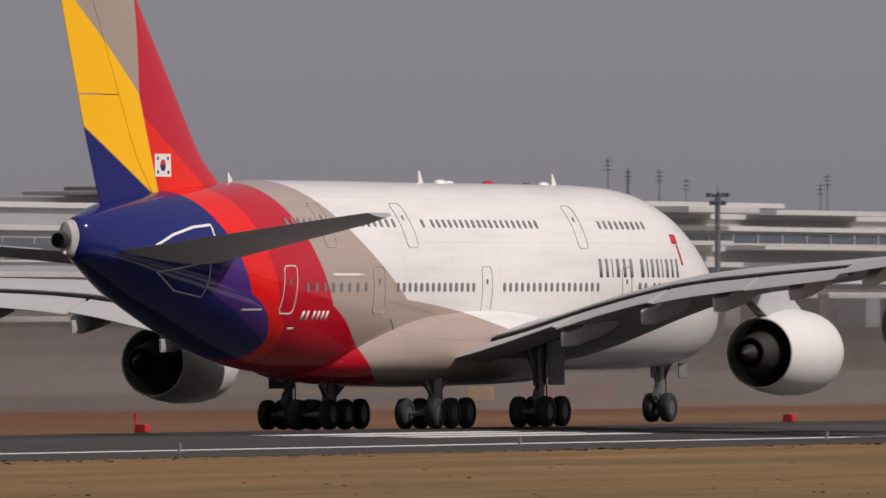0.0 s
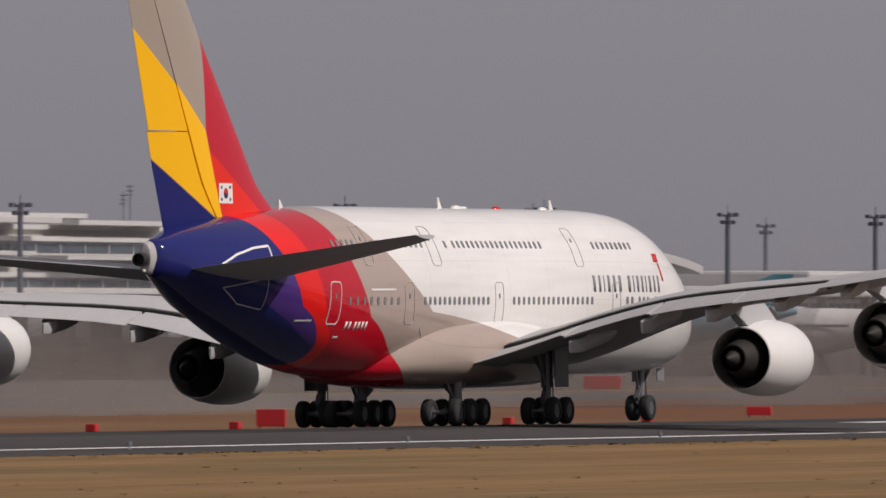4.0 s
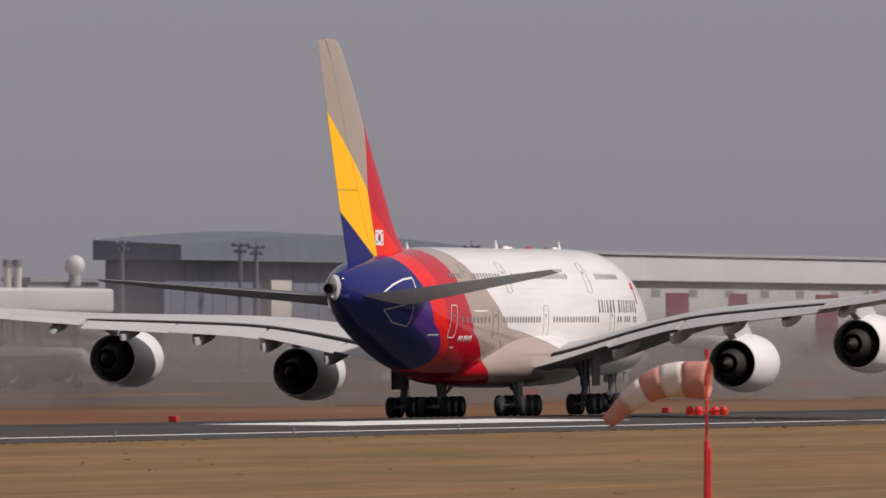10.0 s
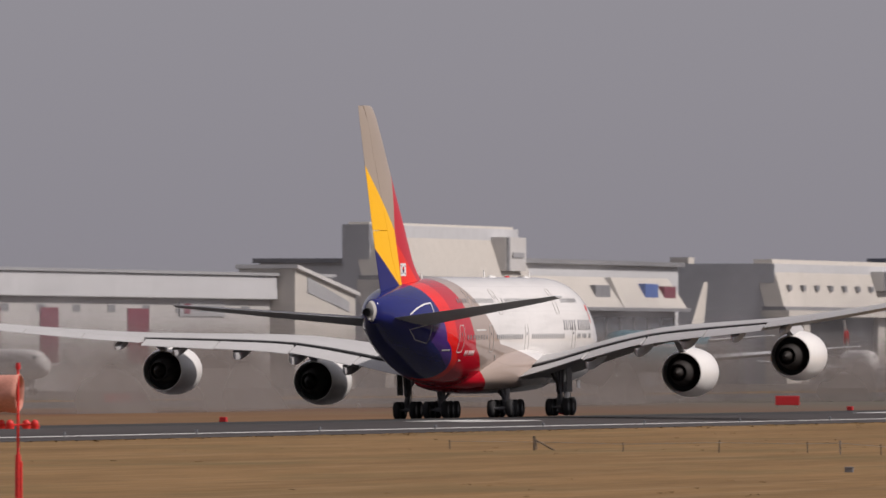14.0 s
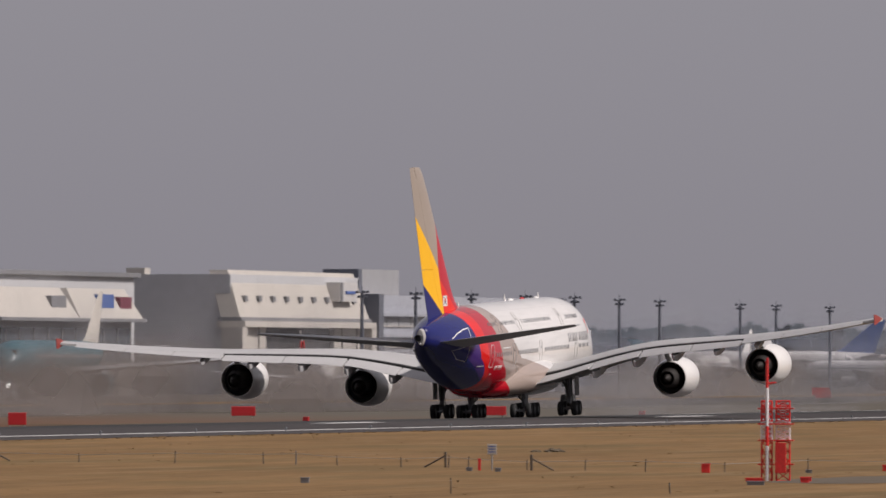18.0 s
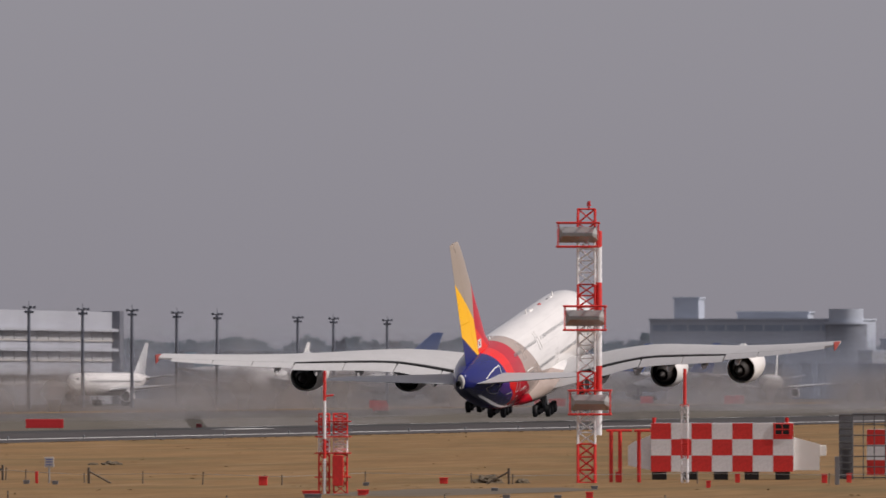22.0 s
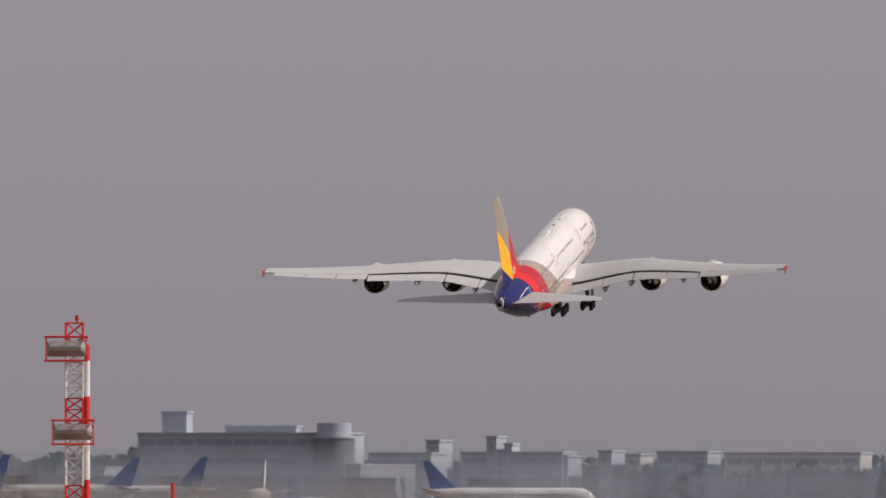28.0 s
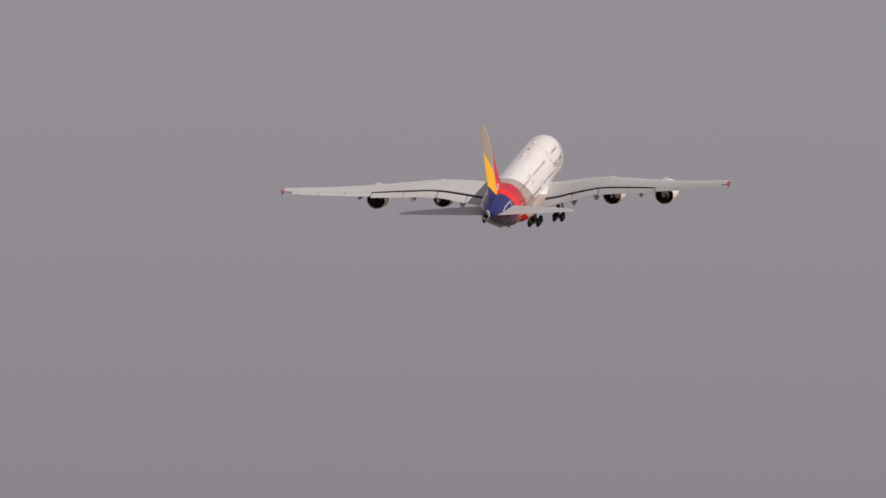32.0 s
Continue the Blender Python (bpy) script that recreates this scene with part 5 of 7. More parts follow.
# tufts of dead grass: along the runway's near edge and scattered over the field
def tufts(name, spots, label):
    verts, faces = [], []
    rng = random.Random(21)
    for x, y, h, wd in spots:
        for _ in range(4):
            a = rng.uniform(0, math.pi)
            ox, oy = rng.uniform(-wd, wd), rng.uniform(-wd, wd)
            cx, cy = math.cos(a) * wd * 0.45, math.sin(a) * wd * 0.45
            b = len(verts)
            hh = h * rng.uniform(0.6, 1.1)
            verts += [(x + ox - cx, y + oy - cy, GROUND_Z - 0.01), (x + ox + cx, y + oy + cy, GROUND_Z - 0.01),
                      (x + ox + cx * 0.5 + rng.uniform(-0.08, 0.08), y + oy + cy * 0.5, GROUND_Z + hh), (x + ox - cx * 0.6 + rng.uniform(-0.08, 0.08), y + oy - cy * 0.6, GROUND_Z + hh * 0.85)]
            faces.append((b, b + 1, b + 2, b + 3))
    me = bpy.data.meshes.new(name)
    me.from_pydata(verts, [], faces)
    me.materials.append(M_tuft)
    me.polygons.foreach_set("use_smooth", [True] * len(faces))
    me.normals_split_custom_set_from_vertices([Vector((0, -0.25, 0.97))] * len(verts))
    tagged(new(name, me), label, "grass", kind="stuff")


rng = random.Random(31)
edge = [(RUNWAY_X + 37.2 + rng.expovariate(0.8), 380 + 1500 * rng.random() ** 1.3, rng.uniform(0.02, 0.06), rng.uniform(0.15, 0.4)) for _ in range(1500)]
field = []
while len(field) < 600:
    turn, d = rng.uniform(7, 29), 370 + 900 * rng.random() ** 1.6
    x, y = -math.sin(radians(turn)) * d, math.cos(radians(turn)) * d
    if x > RUNWAY_X + 38 and noise.noise(Vector((x * 0.03, y * 0.012, 0))) > rng.uniform(-0.35, 0.35):
        field.append((x, y, rng.uniform(0.015, 0.045), rng.uniform(0.08, 0.22)))
tufts("grass_edge", edge, "ragged tufts of dead grass along the runway edge")
tufts("grass_field", field, "scattered tufts of dry tan grass in the field")

# ---- the far side: terminals, hangars, lamp masts, parked aircraft, woods ----
def far(turn, dist):
    """A place on the ground, turn degrees to the left of the runway's direction."""
    a = radians(turn)
    return -math.sin(a) * dist, math.cos(a) * dist


def along(turn, lateral):
    return lateral / math.tan(radians(turn))


def slab(parent, name, x0, x1, y0, y1, z0, z1, material, label="", bevel=0.0):
    bm = bmesh.new()
    box(bm, x0, x1, y0, y1, z0, z1, bevel)
    return part(name, bm, material, parent, label, origin=((x0 + x1) / 2, (y0 + y1) / 2, (z0 + z1) / 2))


def window_band(parent, x, y0, y1, z0, z1, n, glass=None, end=None, depth=40):
    """Recessed dark band on the runway side with mullions and a sill."""
    band = slab(parent, "window", x - 0.5, x + 0.05, y0, y1, z0, z1, glass or M_window, "dark strip of windows")
    for k in range(n + 1):
        y = y0 + (y1 - y0) * k / n
        slab(band, "mullion", x + 0.04, x + 0.2, y - 0.12, y + 0.12, z0, z1, M_wallgrey)
    slab(band, "sill", x, x + 0.35, y0, y1, z0 - 0.18, z0, M_wall)
    if end is not None:
        slab(parent, "window", x - depth + 2, x - 2, end - 0.05, end + 0.4, z0, z1, glass or M_window, "dark strip of windows on the end wall")
    return band


def terminal(label, lateral, t0, t1, levels, depth=60, name="terminal_building", edge=None):
    """levels: (bottom, top, setback, material, windows)."""
    y0, y1 = along(t0, lateral), along(t1, lateral)
    w = empty(name, label, "building")
    for k, (z0, z1, back, material, win) in enumerate(levels):
        x1 = -lateral - back
        slab(w, "storey", x1 - depth, x1, y0 + back * 0.3, y1, z0 + GROUND_Z, z1 + GROUND_Z, material, "storey of pale and grey cladding")
        if win:
            h = z1 - z0
            window_band(w, x1, y0 + back * 0.3 + 1, y1 - 1, z0 + h * 0.28 + GROUND_Z, z0 + h * 0.82 + GROUND_Z, max(4, int((y1 - y0) / 6)), None, y0 + back * 0.3, depth)
        slab(w, "parapet", x1 - depth - 0.3, x1 + 0.6, y0 + back * 0.3 - 0.6, y1 + 0.3, z1 + GROUND_Z, z1 + 0.5 + GROUND_Z, edge or M_roof, "roof edge")
    return w, y0, y1


LAT = 540
terminal("long grey terminal wing with dark window strips", LAT, 29.6, 26.4, ((0, 5, 0, M_base, False), (5.5, 9, 1, M_base, True), (9.5, 13.2, 4, M_wallgrey, True), (13.7, 15.4, 12, M_wallgrey, False)))
terminal("tall grey block beside the terminal", LAT, 26.3, 25.98, ((0, 9, 0, M_walldark, True), (9.5, 17.2, 2, M_wallgrey, False)), 8, "terminal_block")
tb, ty0, ty1 = terminal("stepped terminal with white roof edges and dark glass storeys", LAT, 25.9, 23.95, ((0, 8.8, 0, M_base, False), (9.0, 10.4, 2, M_walldark, True), (10.9, 12.0, 4, M_wall, False), (12.4, 14.1, 7, M_walldark, True), (14.6, 15.3, 9, M_wall, False), (15.8, 16.8, 24, M_wallgrey, False)), 70)
for a, b, z0, z1, back in ((0.02, 0.3, 15.7, 16.1, 6), (0.36, 0.52, 15.6, 16.2, 5), (0.6, 0.86, 15.5, 16.0, 7), (0.1, 0.42, 12.3, 12.75, 3), (0.45, 0.95, 11.9, 12.3, 1), (0.0, 0.5, 17.2, 17.6, 28)):
    slab(tb, "roof_canopy", -LAT - back - 30, -LAT - back + 2, ty0 + (ty1 - ty0) * a, ty0 + (ty1 - ty0) * b, z0, z1, M_roof, "thin white canopy roof", 0.05)
for k in range(9):
    yy = ty0 + (ty1 - ty0) * (0.05 + 0.105 * k)
    slab(tb, "bridge", -LAT, -LAT + 16, yy, yy + 3.4, 4.2, 7.0, M_base if k % 3 else M_wallgrey, "boarding bridge reaching over the apron")
for k in range(5):
    yy = ty0 + (ty1 - ty0) * (0.12 + 0.19 * k)
    slab(tb, "roof_unit", -LAT - 60, -LAT - 48, yy, yy + 7, 17.1 + GROUND_Z, 18.4 + GROUND_Z, M_wallgrey if k % 2 else M_darkgrey, "grey plant unit on the roof", 0.1)
for k in range(4):
    yy = ty0 + (ty1 - ty0) * (0.2 + 0.2 * k)
    slab(tb, "canopy", -LAT - 0.2, -LAT + 5, yy - 9, yy + 9, 7.3 + GROUND_Z, 7.9 + GROUND_Z, M_roof, "white canopy", 0.1)
terminal("white terminal block with a dark window strip", LAT, 23.95, 23.58, ((0, 7, 0, M_base, True), (7.5, 14.4, 3, M_wall, True)), 10, "terminal_block")
terminal("low dark concourse with a flat roof", LAT, 23.6, 21.75, ((0, 4.5, 0, M_base, False), (5, 9.6, 3, M_walldark, True)), 40)

# hall with a curved white roof
w = empty("terminal_hall", "glass-fronted hall under a white curved roof", "building")
y0, y1 = along(23.12, LAT - 6), along(22.3, LAT - 6)
slab(w, "glass_front", -LAT - 34, -LAT + 6, y0 + 3, y1 - 3, GROUND_Z, 10.2, M_walldark, "dark glazed walls")
window_band(w, -LAT + 6, y0 + 4, y1 - 4, 2.0, 9.4, 14, M_window, y0 + 3, 38)
bm = bmesh.new()
loft(bm, [[(x, y, 11.2 + 2.0 * math.sin(math.pi * (y - y0) / (y1 - y0)) ** 0.8 + dz - 0.02 * (x + LAT)) for x, dz in ((-LAT - 38, 0), (-LAT + 11, 0), (-LAT + 11, 0.9), (-LAT - 38, 0.9))] for y in np.linspace(y0, y1, 14)])
part("roof", bm, M_roof, w, "white curved roof with a deep edge", smooth=True, angle=40)

# long white-roofed concourse
w, y0, y1 = terminal("long concourse with a broad white roof and shaded glass below", LAT, 21.75, 19.62, ((0, 4, 0, M_base, False), (4.4, 8.2, 2, M_base, False)), 36)
window_band(w, -LAT - 1.6, y0 + 1, y1 - 1, 5.4, 8.3, 60, M_window, y0, 34)
slab(w, "roof", -LAT - 40, -LAT + 4, y0 - 2, y1 + 2, 8.6, 11.6, M_roof, "broad white roof edge", 0.4)
for k in range(12):
    yy = y0 + (y1 - y0) * (k + 0.5) / 12
    slab(w, "pier", -LAT + 1.5, -LAT + 2.3, yy - 0.35, yy + 0.35, GROUND_Z, 8.6, M_base)

# twin white tanks on a mast block
w = empty("water_tower", "pair of white round tanks with dark caps", "tower")
for t in (19.94, 19.895):
    x, y = far(t, LAT / math.sin(radians(19.9)))
    bm = bmesh.new()
    tube(bm, (x, y, GROUND_Z), (x, y, 14.2), 0.5, n=20)
    part("tank", bm, M_wall, w, "white round shaft", smooth=True, angle=40)
    bm = bmesh.new()
    tube(bm, (x, y, 14.2), (x, y, 15.1), 0.6, n=20)
    part("cap", bm, M_walldark, w, "dark cap", smooth=True, angle=40)
terminal("grey service block below a white radome", LAT, 19.82, 19.5, ((0, 6, 0, M_walldark, True), (6.4, 12.7, 1, M_walldark, True)), 3, "service_block", M_walldark)
w = empty("radome", "white ball-shaped radome on a short stand", "radome")
x, y = far(19.64, LAT / math.sin(radians(19.64)))
bm = bmesh.new()
bmesh.ops.create_uvsphere(bm, u_segments=24, v_segments=16, radius=1.3, matrix=Matrix.Translation((x, y, 14.5)))
part("ball", bm, M_roof, w, "white ball", smooth=True)
bm = bmesh.new()
tube(bm, (x, y, 12.0), (x, y, 13.5), 0.8, 0.7, 16)
part("stand", bm, M_wallgrey, w)

# great dark hall
w = empty("cargo_hall", "large dark grey hall with arched roof and blue glass", "building")
y0, y1 = along(19.24, LAT), along(17.85, LAT)
slab(w, "body", -LAT - 8, -LAT, y0, y1, GROUND_Z, 15.4, M_hallblue, "slate blue-grey panelled walls")
bm = bmesh.new()
loft(bm, [[(x, y, z) for x, z in ((-LAT - 9, 15.4), (-LAT + 3, 15.4), (-LAT + 3, 17.1 + 1.9 * math.sin(math.pi * (y - y0 + 8) / (y1 - y0 + 16))), (-LAT - 9, 17.7 + 1.9 * math.sin(math.pi * (y - y0 + 8) / (y1 - y0 + 16))))] for y in np.linspace(y0 - 2, y1 + 2, 20)])
part("roof", bm, M_hallblue, w, "shallow arched slate roof", smooth=True, angle=40)
for k in range(24):
    yy = y0 + (y1 - y0) * (k + 0.5) / 24
    slab(w, "wall_rib", -LAT, -LAT + 0.08, yy - 0.15, yy + 0.15, GROUND_Z, 15.3, M_hallblue)
window_band(w, -LAT + 0.4, y0 + (y1 - y0) * 0.55, y1 - 3, 7.5, 14.6, 12, M_bluepane)
for ta, tb_ in ((18.81, 18.72), (18.32, 18.25)):
    slab(w, "pier", -LAT - 3, -LAT + 1.5, along(ta, LAT), along(tb_, LAT), GROUND_Z, 13.0, M_wall, "pale upright pier")
bm = bmesh.new()
for k in range(9):
    ya, yb = y0 + (y1 - y0) * (0.6 + 0.045 * k), y0 + (y1 - y0) * (0.6 + 0.045 * (k + 1))
    za, zb = 13.6 - 0.42 * k, 13.6 - 0.42 * (k + 1)
    tube(bm, (-LAT + 3, ya, za), (-LAT + 3, yb, zb), 0.22, n=6)
    tube(bm, (-LAT + 3, ya, za - 2), (-LAT + 3, yb, zb - 2), 0.22, n=6)
    tube(bm, (-LAT + 3, ya, za - 2), (-LAT + 3, yb, zb), 0.15, n=6)
part("canopy_truss", bm, M_wallgrey, w, "sloping steel truss")
bm = bmesh.new()
loft(bm, [[(-LAT + x, y, z) for x, z in ((2, 10), (9, 7.5), (9, 8.1), (2, 10.6))] for y in (y0 + (y1 - y0) * 0.56, y1 - 2)])
part("canopy", bm, M_bluepane, w, "blue glass canopy")

# dish
w = empty("radar_dish", "tall grey dish antenna on a mast", "antenna")
x, y = far(17.72, 1700)
bm = bmesh.new()
rings = []
for f in np.linspace(0.02, 1, 8):
    rings.append([(x + 2.15 * f * math.cos(a), y - 0.9 * (1 - f * f), 14.8 + 2.9 * f * math.sin(a)) for a in np.linspace(0, 2 * math.pi, 28, endpoint=False)])
loft(bm, rings, caps=False)
d = part("reflector", bm, M_wallgrey, w, "ribbed grey reflector", smooth=True)
d.modifiers.new("thickness", "SOLIDIFY").thickness = 0.15
for k in range(-2, 3):
    bm = bmesh.new()
    hh = 2.75 * math.sqrt(max(0.1, 1 - (k * 0.75 / 2.15) ** 2))
    tube(bm, (x + k * 0.75, y - 1.0 + 0.17 * k * k, 14.8 - hh), (x + k * 0.75, y - 1.0 + 0.17 * k * k, 14.8 + hh), 0.09, n=6)
    part("rib", bm, M_walldark, w)
bm = bmesh.new()
tube(bm, (x, y + 0.6, GROUND_Z), (x, y + 0.6, 15), 0.5, n=10)
part("mast", bm, M_walldark, w)

# long building with a pale upper band
w = empty("cargo_building", "very long building with a pale upper band over a grey wall", "building")
y0, y1 = along(17.65, LAT), along(15.45, LAT)
slab(w, "wall", -LAT - 12, -LAT, y0, y1, GROUND_Z, 13.6, M_midgrey, "plain grey wall")
slab(w, "upper_band", -LAT - 12.5, -LAT + 1.2, y0 - 1, y1 + 1, 13.6, 17.3, M_hallgrey, "pale grey upper band", 0.15)
slab(w, "roof_edge", -LAT - 12.9, -LAT + 1.6, y0 - 1.4, y1 + 1.4, 17.3, 17.75, M_wallgrey)
for k in range(14):
    yy = y0 + (y1 - y0) * (k + 0.5) / 14
    slab(w, "vent", -LAT, -LAT + 0.08, yy - 2.0, yy + 2.0, 11.4, 12.5, M_walldark, "dark square vent")
for ta, tb_ in ((16.33, 16.235), (17.0, 16.9), (16.72, 16.64)):
    slab(w, "door", -LAT, -LAT + 0.15, along(ta, LAT), along(tb_, LAT), GROUND_Z + 4, 12.0, M_maroon, "maroon loading door")
ya, yb = along(16.1, LAT), along(15.9, LAT)
board = slab(w, "sign_board", -LAT, -LAT + 0.2, ya, yb, 10.9, 13.2, M_wallgrey, "pale sign board")
slab(board, "emblem", -LAT + 0.2, -LAT + 0.3, ya + 2.5, ya + 5.5, 11.3, 12.8, M_maroon, "plain red emblem")
slab(board, "writing_bar", -LAT + 0.2, -LAT + 0.3, ya + 7.5, yb - 3, 11.8, 12.3, M_midgrey, "grey bar in place of writing")

# white house with a sloping window
w = empty("gatehouse", "white slab-sided house with a sloping grey window band", "building")
y0, y1 = along(15.58, LAT - 4), along(15.31, LAT - 4)
bm = bmesh.new()
loft(bm, [[(x, y, GROUND_Z), (x, y1_, GROUND_Z), (x, y1_, 14.4), (x, y, 18.6)] for x, y, y1_ in ((-LAT - 5, y0, y1), (-LAT + 4, y0, y1))])
part("wall", bm, M_wall, w, "white wall with a sloping top")
bm = bmesh.new()
loft(bm, [[(x, y0 + 7, 14.8), (x, y1 - 4, 11.8), (x, y1 - 4, 13.4), (x, y0 + 7, 17.2)] for x in (-LAT + 3.9, -LAT + 4.12)])
part("window", bm, M_wallgrey, w, "sloping grey window band")
bm = bmesh.new()
loft(bm, [[(x, y0 - 0.5, 18.5), (x, y1 + 0.8, 14.3), (x, y1 + 0.8, 14.9), (x, y0 - 0.5, 19.1)] for x in (-LAT - 5.5, -LAT + 4.6)])
part("roof", bm, M_roof, w, "white sloping roof")


def hangar(label, t0, t1, lateral, h, fascia, door0, door1, door_h, sign=None, depth=90, body_h=None, plain=False):
    """Great hangar: grey body, a leaning white fascia over the doors, piers beside the opening."""
    w = empty("hangar", label, "hangar")
    y0, y1 = along(t0, lateral), along(t1, lateral)
    bh = body_h or h - 1
    slab(w, "body", -lateral - depth, -lateral - 1, y0 + 1, y1 - 1, GROUND_Z, bh, M_hallgrey, "grey cladded body")
    for k in range(0 if plain else 10):
        yy = -lateral - depth + 0.5 + (depth - 2) * k / 9
        slab(w, "wall_rib", yy - 0.2, yy + 0.2, y0 + 0.6, y0 + 1, GROUND_Z, bh, M_hallgrey)
    bm = bmesh.new()
    lean = fascia * 0.32
    loft(bm, [[(-lateral - 2.5, y, h - fascia), (-lateral + 1, y, h - fascia), (-lateral + 1 - lean, y + (2.5 if k == 0 else -2.5) * 0.8, h), (-lateral - 2.5 - lean, y + (2.5 if k == 0 else -2.5) * 0.8, h)] for k, y in enumerate((y0, y1))])
    f = part("fascia", bm, M_wall, w, "broad leaning white fascia")
    slab(w, "fascia_edge", -lateral - 3, -lateral + 1.4, y0 - 0.3, y1 + 0.3, h - fascia - 0.7, h - fascia, M_walldark, "dark edge below the fascia")
    slab(w, "lintel", -lateral - 3, -lateral + 2.2, y0 - 1, y1 + 1, door_h, h - fascia - 0.7, M_wall, "pale lintel over the doors")
    for k in range(0 if plain else 7):
        yy = y0 + (y1 - y0) * (k + 0.5) / 7
        bm = bmesh.new()
        tube(bm, (-lateral + 2.2, yy, door_h + 1.3), (-lateral + 2.6, yy, door_h + 1.3), 0.9, n=14)
        part("lamp", bm, M_walldark, w, "round lamp on the lintel")
    for k in range(9 if plain else 0):
        yy = y0 + (y1 - y0) * (k + 0.6) / 9.6
        slab(f, "louvre", -lateral - lean * 0.34 + 0.4, -lateral - lean * 0.3 + 1.3, yy, yy + 2.2, h - fascia * 0.66, h - fascia * 0.54, M_walldark, "small dark louvre")
    for k in range(0 if plain else 6):
        yy = y0 + (y1 - y0) * (k + 0.6) / 6.4
        for d in (0, 3.6):
            slab(f, "louvre", -lateral - lean * 0.86 + 0.2, -lateral - lean * 0.86 + 1.3, yy + d, yy + d + 2.4, h - 2.3, h - 1.1, M_walldark, "small dark louvre")
    # the body is solid: a black sheet paints the shade of an open mouth
    slab(w, "mouth_shade", -lateral - 0.95, -lateral - 0.8, y0 + 2, y1 - 2, GROUND_Z, door_h, M_black, "black sheet painted as the shade inside the hangar mouth")
    yd0, yd1 = y0 + (y1 - y0) * door0, y0 + (y1 - y0) * door1
    n = 4
    for a, b in ((y0 + 1.5, yd0), (yd1, y1 - 1.5)):
        for k in range(n):
            ya, yb = a + (b - a) * k / n, a + (b - a) * (k + 1) / n
            slab(w, "door_leaf", -lateral - 0.7, -lateral + 0.2 + 0.25 * (k % 2), ya + 0.1, yb - 0.1, GROUND_Z, door_h, M_wall, "pale sliding door leaf")
    for y in (y0, y1):
        slab(w, "pier", -lateral - 2, -lateral + 2, y - 2.0, y + 2.0, GROUND_Z, door_h, M_wall, "pale corner pier")
    if sign:
        s0, s1, z0, z1, ms = sign
        ya, yb = y0 + (y1 - y0) * s0, y0 + (y1 - y0) * s1
        sb = slab(f, "sign_board", -lateral - lean * 0.55 + 0.6, -lateral + 1.6, ya, yb, z0, z1, M_roof, "white sign board")
        slab(sb, "emblem", -lateral + 1.6, -lateral + 1.8, ya + (yb - ya) * 0.02, ya + (yb - ya) * 0.14, z0, z1, M_walldark, "plain coloured emblem")
        slab(sb, "emblem", -lateral + 1.6, -lateral + 1.8, ya + (yb - ya) * 0.3, ya + (yb - ya) * 0.85, z0 + (z1 - z0) * 0.4, z0 + (z1 - z0) * 0.55, ms, "plain coloured emblem")
    return w


hangar("great pale hangar with a leaning white front and open doors", 15.215, 14.55, 540, 26.4, 8.6, 0.1, 0.66, 13.2, (0.8, 0.94, 19.0, 24.6, M_wallgrey), 6, 26.0)
# its lower rear hall
w = empty("hangar_annex", "long low grey hall behind the great hangar", "hangar")
slab(w, "wall", -598, -553, 2122, 2240, GROUND_Z, 20.8, M_hallgrey, "grey ribbed wall")
slab(w, "roof", -599, -552, 2121, 2241, 20.8, 21.6, M_walldark, "dark flat roof")

w = empty("workshop", "low workshop with a white slanting front and large emblems", "building")
y0, y1 = along(14.5, 540), along(13.85, 540)
slab(w, "body", -556, -541, y0 + 1, y1 - 1, GROUND_Z, 15.5, M_wallgrey, "grey body")
for k, (a, b) in enumerate(((0, 0.55), (0.55, 1.0))):
    ya, yb = y0 + (y1 - y0) * a, y0 + (y1 - y0) * b
    bm = bmesh.new()
    loft(bm, [[(-548, y, 13.2), (-539, y, 13.2), (-542, y + s, 18.4), (-551, y + s, 18.4)] for y, s in ((ya + 0.3, 2), (yb - 0.3, -2))])
    f = part("fascia", bm, M_wall, w, "white slanting front panel")
    slab(f, "emblem", -541.5, -540, ya + (yb - ya) * 0.72, ya + (yb - ya) * 0.9, 14.6, 17.0, M_walldark if k == 0 else M_maroon, "plain dark emblem")
    if k:
        slab(f, "emblem", -541.5, -540, ya + (yb - ya) * 0.42, ya + (yb - ya) * 0.62, 15.0, 17.4, M_anablue, "plain blue emblem")
slab(w, "gutter", -552, -538.4, y0, y1, 12.6, 13.2, M_walldark)
window_band(w, -541, y0 + 2, y1 - 2, 5.5, 11.5, 10)
for k in range(6):
    yy = y0 + (y1 - y0) * (k + 0.5) / 6
    slab(w, "door_leaf", -541.2, -540.2, yy - 5, yy + 5, GROUND_Z, 5.0, M_wall if k % 2 else M_wallgrey)

w = empty("maintenance_hall", "long grey hall with a dark ridge behind the workshop", "building")
y0, y1 = along(14.55, 640), along(13.2, 640)
slab(w, "wall", -654, -640, y0, y1, GROUND_Z, 22.0, M_hallgrey, "grey ribbed wall")
bm = bmesh.new()
loft(bm, [[(-656, y, 22), (-638, y, 22), (-639, y, 23.2), (-647, y, 24.0), (-655, y, 23.2)] for y in (y0 - 1, y1 + 1)])
part("roof", bm, M_walldark, w, "dark low-pitched roof")
for k in range(16):
    yy = y0 + (y1 - y0) * (k + 0.5) / 16
    slab(w, "wall_rib", -640, -639.5, yy - 0.4, yy + 0.4, GROUND_Z, 21.9, M_wallgrey)
slab(w, "roof_unit", -650, -646, y0 + 160, y0 + 165, 23.4, 25.6, M_wall, "small roof house")

